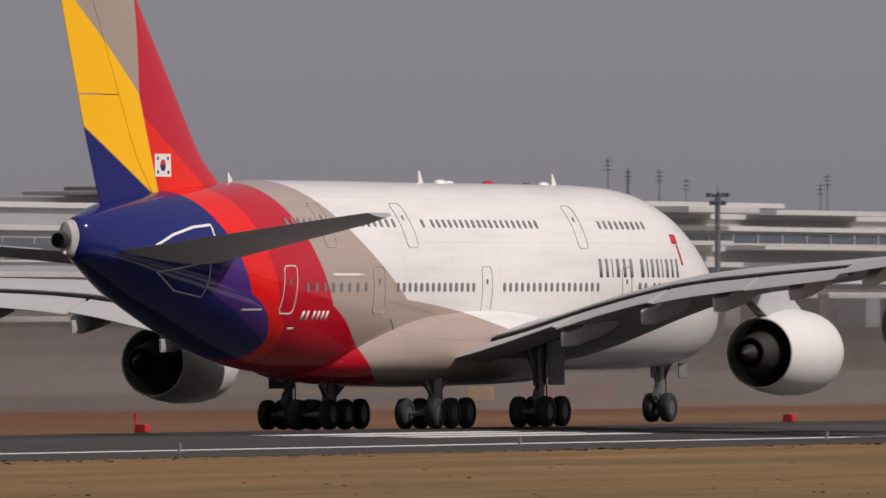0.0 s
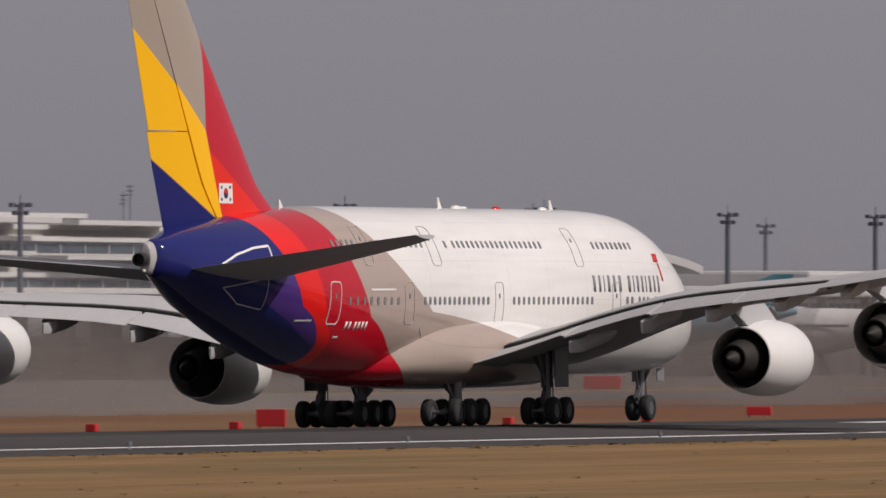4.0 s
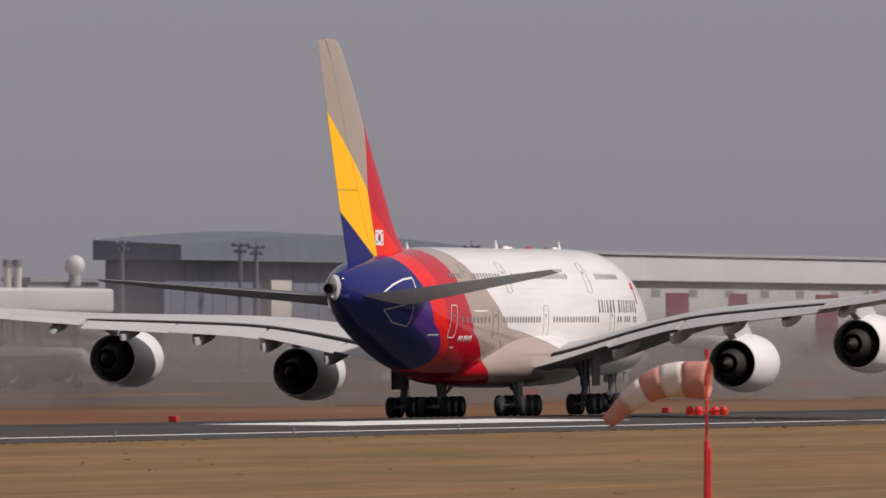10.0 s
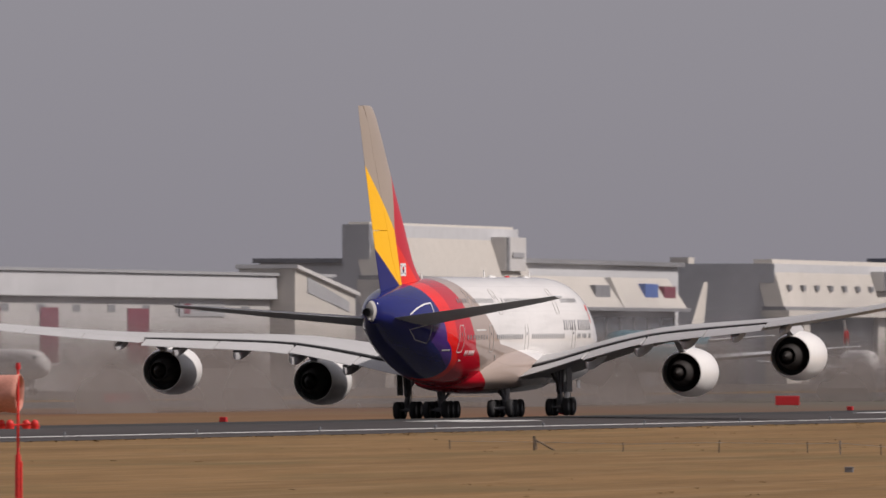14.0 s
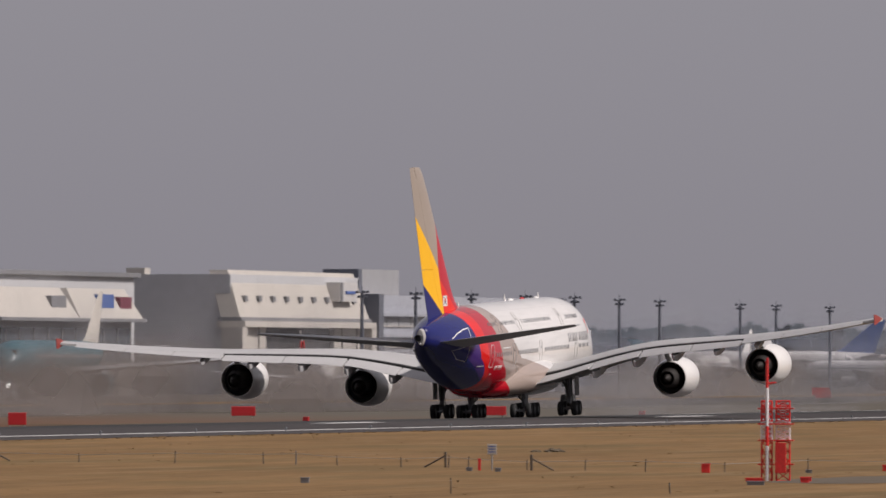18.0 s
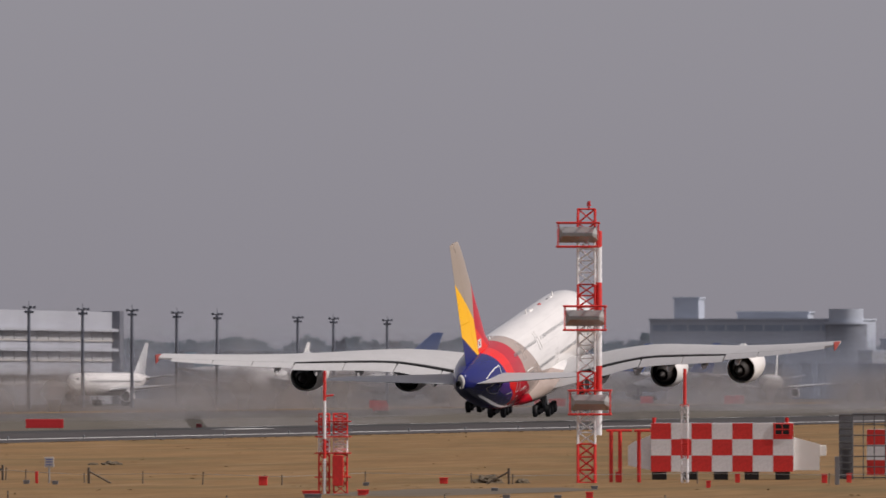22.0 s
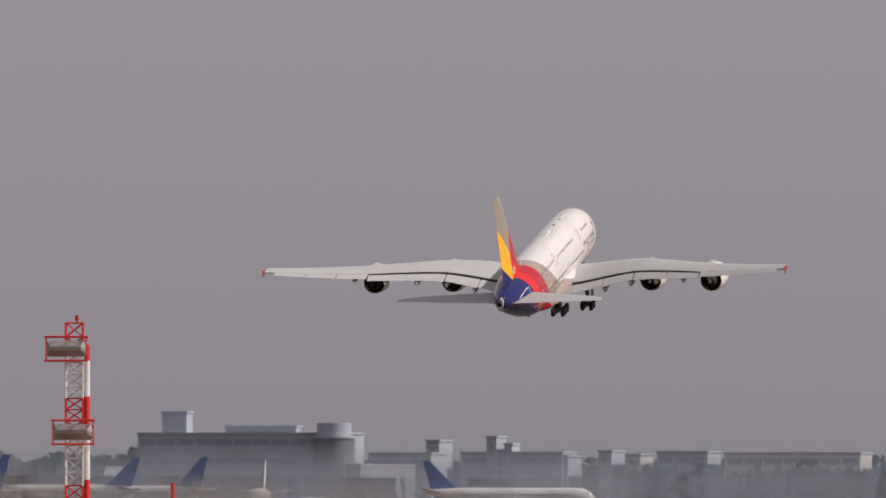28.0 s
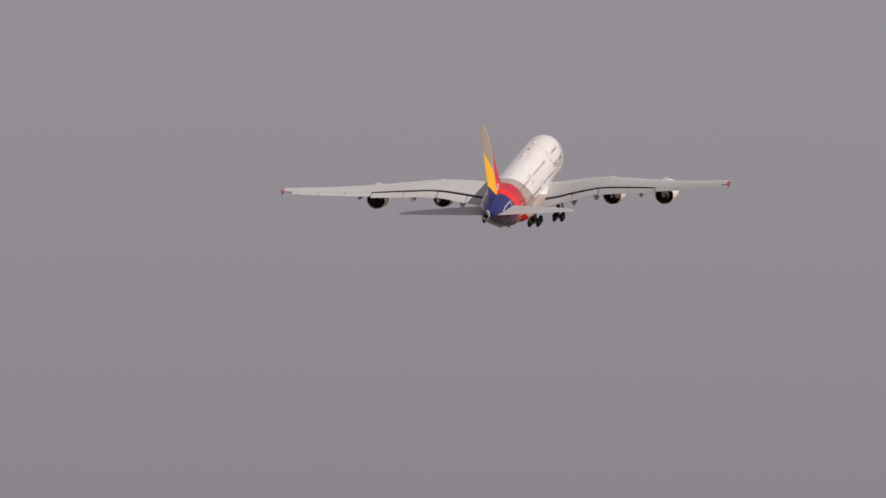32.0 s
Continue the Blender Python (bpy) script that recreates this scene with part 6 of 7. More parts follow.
hangar("pale hangar with a leaning white front and a blue emblem", 13.42, 12.84, 540, 22.4, 8.6, 0.22, 0.75, 12.0, (0.74, 0.88, 17.0, 20.6, M_anablue), 26, 21.6, True)

# grey framed building
w = empty("office_building", "grey building with long horizontal ledges and dark frames", "building")
y0, y1 = along(12.8, 540), along(11.98, 540)
slab(w, "wall", -552, -540, y0, y1, GROUND_Z, 18.4, M_depot, "grey wall")
for z in (5.5, 10.2, 14.2):
    window_band(w, -540, y0 + 1, y1 - 1, z - 1.6, z, 16, M_wallgrey)
    slab(w, "ledge", -541, -538.6, y0 - 1, y1 + 1, z + 0.2, z + 0.8, M_depot, "grey ledge")
for y in (y0, y1):
    slab(w, "frame_pier", -542, -538.4, y - 2, y + 2, GROUND_Z, 18.6, M_pole, "blue-grey frame pier")
slab(w, "stair_tower", -551, -544, y0 + 8, y0 + 40, 18.4, 23.4, M_wallgrey, "grey tower on the roof")
slab(w, "stair_tower_side", -551, -544, y0 + 5, y0 + 8, 18.4, 23.4, M_pole, "blue-grey edge of the tower")


def lamp_mast(turn, el, twin=False):
    z = 17.4
    x, y = far(turn, (z - EYE_Z) / math.tan(radians(el)))
    w = empty("lamp_mast", "tall dark steel mast with a crown of floodlights", "lamp mast", pose(x, y, GROUND_Z), "apron lamp masts")
    bm = bmesh.new()
    tube(bm, (0, 0, 0), (0, 0, 17.4), 0.36, 0.26, 10)
    part("pole", bm, M_pole, w, smooth=True, angle=40)
    for zc, arm in ((17.3, 0.95), (16.5, 0.6)):
        bm = bmesh.new()
        tube(bm, (-arm, 0, zc), (arm, 0, zc), 0.1, n=6)
        tube(bm, (0, -arm, zc), (0, arm, zc), 0.1, n=6)
        part("crossarm", bm, M_pole, w)
        for k in range(5):
            a = 2 * math.pi * (k + 0.2) / 5
            dx, dy = arm * math.cos(a), arm * math.sin(a)
            bm = bmesh.new()
            box(bm, dx - 0.24, dx + 0.24, dy - 0.22, dy + 0.22, zc - 0.12, zc + 0.3, 0.06)
            part("floodlight", bm, M_pole, w, "boxy floodlight")
    bm = bmesh.new()
    tube(bm, (0, 0, 17.4), (0, 0, 18.4), 0.05, n=6)
    part("lightning_rod", bm, M_pole, w)


for q in ((26.55, 0.541), (26.25, 0.565), (25.16, 0.566), (24.12, 0.57), (23.71, 0.561), (23.76, 0.53), (22.87, 0.53), (22.82, 0.545), (22.0, 0.521), (21.83, 0.47), (21.34, 0.513), (21.24, 0.463), (21.2, 0.458), (21.07, 0.417), (20.71, 0.491), (20.67, 0.482), (20.14, 0.463), (19.43, 0.45), (18.9, 0.44), (18.83, 0.43), (17.87, 0.43),
          (12.85, 0.336), (12.61, 0.329), (12.36, 0.324), (12.12, 0.316), (11.9, 0.311), (11.7, 0.3), (11.52, 0.293), (11.16, 0.278), (11.0, 0.273), (10.76, 0.265)):
    lamp_mast(*q)


# thin aerials on the terminal roofs
def aerial(turn, dist, z0, z1, r=0.12, dark=True):
    x, y = far(turn, dist)
    w = empty("aerial_mast", "thin dark aerial mast behind the terminal", "aerial", pose(x, y, GROUND_Z), "aerial masts")
    bm = bmesh.new()
    tube(bm, (0, 0, 0), (0, 0, z1), r * 1.3, r * 0.5, 6)
    part("rod", bm, M_pole if dark else M_wallgrey, w)
    bm = bmesh.new()
    for k in range(3):
        tube(bm, (-0.5, 0, z1 - 0.4 - 0.5 * k), (0.5, 0, z1 - 0.4 - 0.5 * k), 0.05, n=5)
    part("crossbars", bm, M_pole, w)


for t, el, r in ((25.56, 0.68, 0.25), (25.65, 0.73, 0.1), (25.42, 0.68, 0.12), (25.3, 0.64, 0.08), (24.7, 0.62, 0.1), (24.67, 0.66, 0.1)):
    d = 640 / math.sin(radians(t))
    aerial(t, d, 16.5, EYE_Z + math.tan(radians(el)) * d, r)


# parked airliners
def jet(label, x, y, heading, length, span, tail_h, body_m, tail_m, belly_m=None, name="parked_airliner", group="parked airliners"):
    """Twin-engined airliner; heading in degrees from the runway's direction, anticlockwise."""
    w = empty(name, label, "airplane", pose(x, y, GROUND_Z + 0.02, 0, 0, heading), group)
    L, R = length, length * 0.046 + 0.3
    zc = R + length * 0.032 + 0.7
    half = L / 2
    bm = bmesh.new()
    rings = []
    for f, k, dz in ((0, 0.05, -0.3), (0.01, 0.35, -0.25), (0.03, 0.65, -0.12), (0.07, 0.92, 0), (0.12, 1, 0), (0.6, 1, 0), (0.72, 0.96, 0.05), (0.82, 0.75, 0.22), (0.92, 0.42, 0.45), (1.0, 0.1, 0.62)):
        rings.append([(R * k * math.cos(a), half - f * L, zc + R * dz + R * k * math.sin(a)) for a in np.linspace(0, 2 * math.pi, 24, endpoint=False)])
    loft(bm, rings)
    part("fuselage", bm, body_m, w, smooth=True, angle=60)
    bm = bmesh.new()
    for s in (-1, 1):
        box(bm, s * R * 0.985 - 0.03, s * R * 0.985 + 0.03, -half * 0.55, half * 0.72, zc + R * 0.2, zc + R * 0.32)
    part("window_band", bm, M_jetglass, w, "grey row of cabin windows")
    bm = bmesh.new()
    box(bm, -R * 0.55, R * 0.55, half - 0.062 * L, half - 0.035 * L, zc + R * 0.25, zc + R * 0.55, 0.05)
    part("cockpit_window", bm, M_window, w, "dark cockpit window")
    for s in (-1, 1):
        bm = bmesh.new()
        rings = []
        for f in (0, 0.35, 1):
            yl = half - L * (0.36 + 0.2 * f)
            ch = L * (0.17 * (1 - f) ** 1.0 + 0.035)
            xx, zz = s * (R * 0.5 + (span / 2 - R * 0.5) * f), zc - R * 0.55 + span * 0.04 * f
            rings.append([(xx, yl - c * ch, zz + t * ch) for c, t in ((0, 0), (0.3, 0.06), (0.7, 0.045), (1, 0), (0.6, -0.03), (0.2, -0.045))])
        loft(bm, rings)
        part("wing", bm, M_grey, w, smooth=True, angle=30)
        ex, ey, ez, er = s * span * 0.16, half - L * 0.34, zc - R * 1.05, R * 0.52
        bm = bmesh.new()
        revolve(bm, [(0.0, er * 0.85), (0.1, er * 0.95), (-0.6 * er, er), (-2.0 * er, er * 0.95), (-3.0 * er, er * 0.6), (-3.1 * er, er * 0.4), (-1.0, er * 0.3), (-0.6, er * 0.8), (0.0, er * 0.85)], (ex, ey, ez), 20)
        part("engine", bm, body_m, w, "round engine nacelle", smooth=True, angle=50)
        bm = bmesh.new()
        tube(bm, (ex, ey - 0.45, ez), (ex, ey - 0.5, ez), er * 0.84, n=20)
        part("fan", bm, M_black, w, "dark fan")
        bm = bmesh.new()
        box(bm, ex - 0.15, ex + 0.15, ey - 3.2 * er, ey - 0.6 * er, ez + er * 0.8, zc - R * 0.4)
        part("pylon", bm, M_grey, w)
        bm = bmesh.new()
        rings = []
        for f in (0, 1):
            yl = -half + L * (0.12 - 0.07 * f)
            ch = L * (0.085 - 0.05 * f)
            xx = s * (R * 0.2 + span * 0.17 * f)
            rings.append([(xx, yl - c * ch, zc + R * 0.5 + 0.8 * f + t * ch) for c, t in ((0, 0), (0.4, 0.045), (1, 0), (0.4, -0.045))])
        loft(bm, rings)
        part("tailplane", bm, M_grey, w)
        bm = bmesh.new()
        tube(bm, (s * R * 1.4, half - L * 0.53, 0.55), (s * R * 1.4, half - L * 0.53, zc - R * 0.6), 0.2, n=8)
        part("gear_leg", bm, M_strut, w)
        for a in (-0.75, 0.75):
            bm = bmesh.new()
            tube(bm, (s * R * 1.4 - 0.55, half - L * 0.53 + a, 0.6), (s * R * 1.4 + 0.55, half - L * 0.53 + a, 0.6), 0.6, n=16)
            part("wheel", bm, M_tyre, w)
    bm = bmesh.new()
    rings = []
    for f, th in ((0, 1), (0.15, 0.9), (1, 0.5)):
        z = zc + R * 0.75 + (tail_h - zc - R * 0.75) * f
        le, te = -half + L * (0.21 - 0.165 * f - (0.0 if f else -0.04)), -half + L * (0.055 - 0.05 * f)
        rings.append([(t * th, le + (te - le) * c, z) for c, t in ((0, 0), (0.25, 0.22), (0.6, 0.2), (1, 0), (0.6, -0.2), (0.25, -0.22))])
    loft(bm, rings)
    part("tail_fin", bm, tail_m, w, "coloured tail fin", smooth=True, angle=40)
    bm = bmesh.new()
    tube(bm, (0, half - L * 0.09, 0.5), (0, half - L * 0.09, zc - R * 0.7), 0.13, n=8)
    part("nose_leg", bm, M_strut, w)
    for s in (-1, 1):
        bm = bmesh.new()
        tube(bm, (s * 0.2, half - L * 0.09, 0.45), (s * 0.48, half - L * 0.09, 0.45), 0.45, n=14)
        part("nose_wheel", bm, M_tyre, w)
    if belly_m:
        bm = bmesh.new()
        rings = []
        for f, k in ((0.3, 0.2), (0.34, 1.03), (0.58, 1.03), (0.63, 0.2)):
            rings.append([(R * k * math.cos(a), half - f * L, zc - 0.25 + R * k * math.sin(a)) for a in np.linspace(math.pi * 1.0, math.pi * 2.0, 12)])
        loft(bm, rings)
        part("belly_stripe", bm, belly_m, w)
    return w


def place(turn, dist):
    return far(turn, dist)


JETS = [  # label, turn, distance, heading, length, span, tail height, body, tail
    ("pale blue airliner with a teal tail parked at the terminal", 22.85, 1330, 100, 55, 50, 10.9, M_paleblue, M_teal),
    ("white airliner with a green tail parked at the concourse", 22.0, 1420, 105, 50, 52, 13.6, M_jet, M_green),
    ("pale airliner with a brown tail parked at the concourse", 19.9, 1440, 240, 26, 25, 8.2, M_jet, M_brown),
    ("white airliner with a red tail emblem by the hall", 17.51, 1700, 230, 38, 34, 12.3, M_jet, M_wall),
    ("white airliner with a maroon tail parked by the long building", 17.17, 1720, 230, 38, 34, 12.3, M_jet, M_maroon),
    ("white airliner with a red tail emblem beside the maroon one", 17.04, 1690, 230, 38, 34, 12.3, M_jet, M_wall),
    ("white airliner with a red tail emblem before the hangar's doors", 13.07, 2200, 200, 38, 34, 11.3, M_jet, M_wall),
    ("white airliner with a dark blue tail on the far apron", 11.05, 3150, 98, 60, 58, 16.4, M_jet, M_anablue),
    ("white airliner with a blue tail turned away on the apron", 10.52, 2700, 70, 40, 36, 13.2, M_jet, M_anablue),
    ("white airliner with a white tail, nose-on, on the far apron", 11.24, 2900, 175, 50, 46, 13.4, M_jet, M_white),
    ("white airliner with a pale blue tail on the far apron", 11.15, 2900, 262, 56, 52, 11.2, M_jet, M_paleblue),
    ("white airliner with a blue tail standing askew on the far apron", 9.96, 2950, 70, 46, 40, 13.2, M_jet, M_anablue),
    ("white airliner with a blue tail beside the far buildings", 9.63, 3050, 70, 44, 40, 13.6, M_jet, M_anablue),
    ("white airliner facing the runway on the far apron", 9.04, 3000, 185, 39, 36, 12.8, M_jet, M_white),
    ("white airliner with a blue tail, side on, before the woods", 7.93, 2900, 268, 40, 36, 12.4, M_jet, M_anablue),
    ("white airliner standing nose-on at the apron's edge", 12.0, 2420, 170, 40, 36, 12.0, M_jet, M_grey),
]
for lab, turn, dist, head, ln, sp, th, bmat, tmat in JETS:
    jx, jy = far(turn, dist)
    parked = jet(lab, jx, jy, head, ln, sp, th, bmat, tmat)
    if tmat is M_wall:
        for s in (-1, 1):
            bm = bmesh.new()
            tube(bm, (s * 0.16, -ln * 0.4, 8.3), (s * 0.3, -ln * 0.4, 8.3), 1.2, n=20)
            part("tail_emblem", bm, M_red, parked, "plain red round emblem")
    if tmat is M_teal:
        for s in (-1, 1):
            bm = bmesh.new()
            tube(bm, (s * 0.16, -ln * 0.395, 8.7), (s * 0.3, -ln * 0.395, 8.7), 1.15, n=20)
            part("tail_emblem", bm, M_red, parked, "plain red round emblem")
taxiing = jet("teal wide-body airliner taxiing towards the terminals", -470, 1880, 180, 62, 60, 16.5, M_taxiteal, M_wall, None, "taxiing_airliner", "")

bm = bmesh.new()
bmesh.ops.create_uvsphere(bm, u_segments=12, v_segments=8, radius=0.34, matrix=Matrix.Translation((0.0, 26.6, 2.3)))
part("landing_lamp", bm, M_lampwhite, taxiing, "bright white landing lamp on the nose leg", smooth=True)


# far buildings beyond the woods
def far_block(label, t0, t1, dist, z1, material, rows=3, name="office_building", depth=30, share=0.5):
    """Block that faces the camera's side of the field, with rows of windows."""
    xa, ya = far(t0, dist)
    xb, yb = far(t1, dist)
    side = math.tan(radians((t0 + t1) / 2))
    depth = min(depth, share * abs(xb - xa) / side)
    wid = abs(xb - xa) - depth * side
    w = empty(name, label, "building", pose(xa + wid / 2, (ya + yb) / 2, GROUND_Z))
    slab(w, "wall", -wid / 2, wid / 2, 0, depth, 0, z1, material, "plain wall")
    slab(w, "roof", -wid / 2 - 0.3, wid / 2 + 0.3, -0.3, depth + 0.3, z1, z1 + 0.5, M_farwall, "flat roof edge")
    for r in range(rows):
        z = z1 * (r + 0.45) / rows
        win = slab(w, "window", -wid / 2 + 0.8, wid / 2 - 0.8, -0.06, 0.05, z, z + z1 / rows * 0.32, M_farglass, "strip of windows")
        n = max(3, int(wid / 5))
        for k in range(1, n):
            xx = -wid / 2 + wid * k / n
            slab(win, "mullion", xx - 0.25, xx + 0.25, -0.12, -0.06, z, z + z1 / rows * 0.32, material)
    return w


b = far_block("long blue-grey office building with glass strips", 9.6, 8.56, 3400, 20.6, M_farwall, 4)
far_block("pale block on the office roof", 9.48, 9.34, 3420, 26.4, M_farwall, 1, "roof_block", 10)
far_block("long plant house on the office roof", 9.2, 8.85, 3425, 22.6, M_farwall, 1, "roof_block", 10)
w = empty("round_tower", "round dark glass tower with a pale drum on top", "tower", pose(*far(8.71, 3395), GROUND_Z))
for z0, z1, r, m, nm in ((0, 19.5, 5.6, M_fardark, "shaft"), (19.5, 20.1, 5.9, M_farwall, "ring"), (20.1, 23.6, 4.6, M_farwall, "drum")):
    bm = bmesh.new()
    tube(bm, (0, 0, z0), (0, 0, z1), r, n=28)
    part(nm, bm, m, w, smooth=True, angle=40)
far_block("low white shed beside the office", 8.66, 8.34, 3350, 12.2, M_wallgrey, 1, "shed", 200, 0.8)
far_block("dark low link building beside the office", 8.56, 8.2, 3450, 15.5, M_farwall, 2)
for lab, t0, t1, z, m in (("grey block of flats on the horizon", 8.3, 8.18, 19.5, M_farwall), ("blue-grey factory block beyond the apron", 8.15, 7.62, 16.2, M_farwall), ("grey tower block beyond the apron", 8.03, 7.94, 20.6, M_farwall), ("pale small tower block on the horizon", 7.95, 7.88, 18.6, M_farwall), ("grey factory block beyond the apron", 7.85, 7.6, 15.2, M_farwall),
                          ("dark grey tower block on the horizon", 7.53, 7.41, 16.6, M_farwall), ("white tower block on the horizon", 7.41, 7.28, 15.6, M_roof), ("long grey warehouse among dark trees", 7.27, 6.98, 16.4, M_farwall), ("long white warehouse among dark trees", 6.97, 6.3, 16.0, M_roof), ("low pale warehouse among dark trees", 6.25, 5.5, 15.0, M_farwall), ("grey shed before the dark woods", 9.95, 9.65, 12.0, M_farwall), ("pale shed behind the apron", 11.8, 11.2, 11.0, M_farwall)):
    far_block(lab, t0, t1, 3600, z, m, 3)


# woods on the horizon
def woods(name, t0, t1, dist, h0, h1, n, seed, label):
    rng = random.Random(seed)
    verts, faces, mats, norms = [], [], [], []
    for k in range(n):
        t = t0 + (t1 - t0) * (k + rng.random()) / n
        d = dist + rng.uniform(-60, 120)
        x, y = far(t, d)
        h = rng.uniform(h0, h1) * (1 + 0.25 * noise.noise(Vector((t * 6, seed, 0))))
        conifer = rng.random() < 0.55
        r = h * (0.17 if conifer else 0.3)
        base = len(verts)
        for s in range(5):
            a = 2 * math.pi * s / 5
            verts.append((x + 0.3 * math.cos(a), y + 0.3 * math.sin(a), GROUND_Z))
        verts.append((x, y, h * 0.9))
        norms += [Vector((0, -1, 0.2)).normalized()] * 6
        for s in range(5):
            faces.append((base + s, base + (s + 1) % 5, base + 5))
            mats.append(1)
        for c in range(100):
            f = rng.random() ** 0.8
            z = h * (0.12 + 0.88 * f)
            rr = r * ((1 - f) * 1.15 + 0.06 if conifer else math.sqrt(max(0.02, 1 - (2 * (f - 0.5)) ** 2)))
            a = rng.uniform(0, 2 * math.pi)
            q = rr * math.sqrt(rng.random())
            cx, cy = x + q * math.cos(a), y + q * math.sin(a)
            sz = h * rng.uniform(0.045, 0.09)
            b = len(verts)
            out = Vector((0.15 * (cx - x) / r, -0.75 + 0.1 * (cy - y) / r, 0.5 + 0.25 * z / h)).normalized()
            for _ in range(4):
                verts.append((cx + rng.uniform(-1, 1) * sz, cy + rng.uniform(-1, 1) * sz, z + rng.uniform(-1, 1) * sz * 0.9))
                norms.append(out)
            q4 = [Vector(v) for v in verts[b:]]
            mid = (q4[0] + q4[1] + q4[2] + q4[3]) / 4
            for i0, i1, i2 in ((0, 1, 2), (0, 1, 3), (1, 2, 3), (0, 2, 3)):
                turned = (q4[i1] - q4[i0]).cross(q4[i2] - q4[i0]).dot(q4[i0] - mid) < 0
                faces.append((b + i0, b + i2, b + i1) if turned else (b + i0, b + i1, b + i2))
            mats += [0] * 4
    me = bpy.data.meshes.new(name)
    me.from_pydata(verts, [], faces)
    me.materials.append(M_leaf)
    me.materials.append(M_bark)
    me.polygons.foreach_set("material_index", mats)
    me.polygons.foreach_set("use_smooth", [True] * len(faces))
    me.normals_split_custom_set_from_vertices(norms)
    tagged(new(name, me), label, "woods", kind="stuff")


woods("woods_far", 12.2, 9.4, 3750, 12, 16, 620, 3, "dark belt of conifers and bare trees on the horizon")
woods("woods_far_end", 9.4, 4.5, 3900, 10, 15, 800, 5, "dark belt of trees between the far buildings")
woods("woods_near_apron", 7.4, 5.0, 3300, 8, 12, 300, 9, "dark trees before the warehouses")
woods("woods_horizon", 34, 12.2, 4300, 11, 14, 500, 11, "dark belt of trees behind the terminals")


# see-through sheets added for dust and distant haze over the far grass, taxiway and apron
def dust_haze_piece(parent, x, y, turn, seed, material=M_dusthaze, high=1.0):
    rng = random.Random(seed)
    bm = bmesh.new()
    ys, zs = np.linspace(-60, 60, 17), np.linspace(0, 7, 6)
    bend = rng.uniform(0.2, 0.5)
    g = [[bm.verts.new((bend * math.sin(0.06 * u + seed) + 0.35 * math.sin(0.9 * z + seed), u, z)) for z in zs] for u in ys]
    for i in range(16):
        for j in range(5):
            bm.faces.new((g[i][j], g[i + 1][j], g[i + 1][j + 1], g[i][j + 1]))
    me = bpy.data.meshes.new("dust_haze_sheet")
    bm.to_mesh(me)
    bm.free()
    me.materials.append(material)
    o = new("dust_haze_sheet", me)
    o.parent = parent
    o.matrix_basis = pose(x, y, ground_z(x), 0, 0, turn) @ Matrix.Diagonal((1, 1, high, 1))


dust_haze = empty("dust_haze", "translucent sheets of dust and distant haze over the far grass and apron", "dust", kind="stuff")
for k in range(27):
    dust_haze_piece(dust_haze, -338 - 8 * (k % 2), 560 + 76 * k, -1 if k % 3 else -4, k, M_dusthaze if k < 13 else M_lowhaze, 0.8 if k < 4 else 1.5 if k < 12 else 1.15)
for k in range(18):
    dust_haze_piece(dust_haze, -425 + 7 * (k % 2), 760 + 118 * k, -1 if k % 2 else -4, 40 + k, M_dusthaze, 1.4)
# these taller sheets are added only to veil the distance in haze
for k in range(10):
    dust_haze_piece(dust_haze, *far(12.4 - 0.85 * k, 3260 + 20 * (k % 3)), -40 - 6 * (k % 2), 70 + k, M_farhaze, 2.9)
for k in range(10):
    dust_haze_piece(dust_haze, *far(11.97 - 0.85 * k, 3230 + 20 * (k % 3)), -44 - 6 * (k % 2), 180 + k, M_farhaze, 2.6)
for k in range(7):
    dust_haze_piece(dust_haze, *far(11.9 - 0.95 * k, 2440 + 25 * (k % 3)), -40 - 8 * (k % 2), 120 + k, M_thinhaze, 2.4)
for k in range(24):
    dust_haze_piece(dust_haze, -522 + 4 * (k % 2), 960 + 84 * k, 2 if k % 2 else -2, 150 + k, M_airhaze, 3.4)
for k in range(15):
    dust_haze_piece(dust_haze, -299 - 4 * (k % 2), 1480 + 106 * k, 2 if k % 2 else -2, 90 + k, M_lowhaze, 0.4)

# hot air that shimmers over the far edge of the runway and softens what lies behind it
M_shimmer = bpy.data.materials.new("hot_air")
M_shimmer.use_nodes = True
sn, sl_ = M_shimmer.node_tree.nodes, M_shimmer.node_tree.links
sn.remove(sn["Principled BSDF"])
srf = sn.new("ShaderNodeBsdfRefraction")
srf.inputs["IOR"].default_value, srf.inputs["Roughness"].default_value = 1.003, 0.14
sl_.new(srf.outputs[0], sn["Material Output"].inputs["Surface"])
hot_air = empty("hot_air", "shimmering hot air over the far side of the runway", "hot air", kind="stuff")
for k in range(8):
    bm = bmesh.new()
    box(bm, -540, RUNWAY_X - 58, 780 + 300 * k, 780.004 + 300 * k, GROUND_Z + 0.1, 32)
    layer = part("air_layer", bm, M_shimmer, hot_air)
    layer.visible_shadow = False

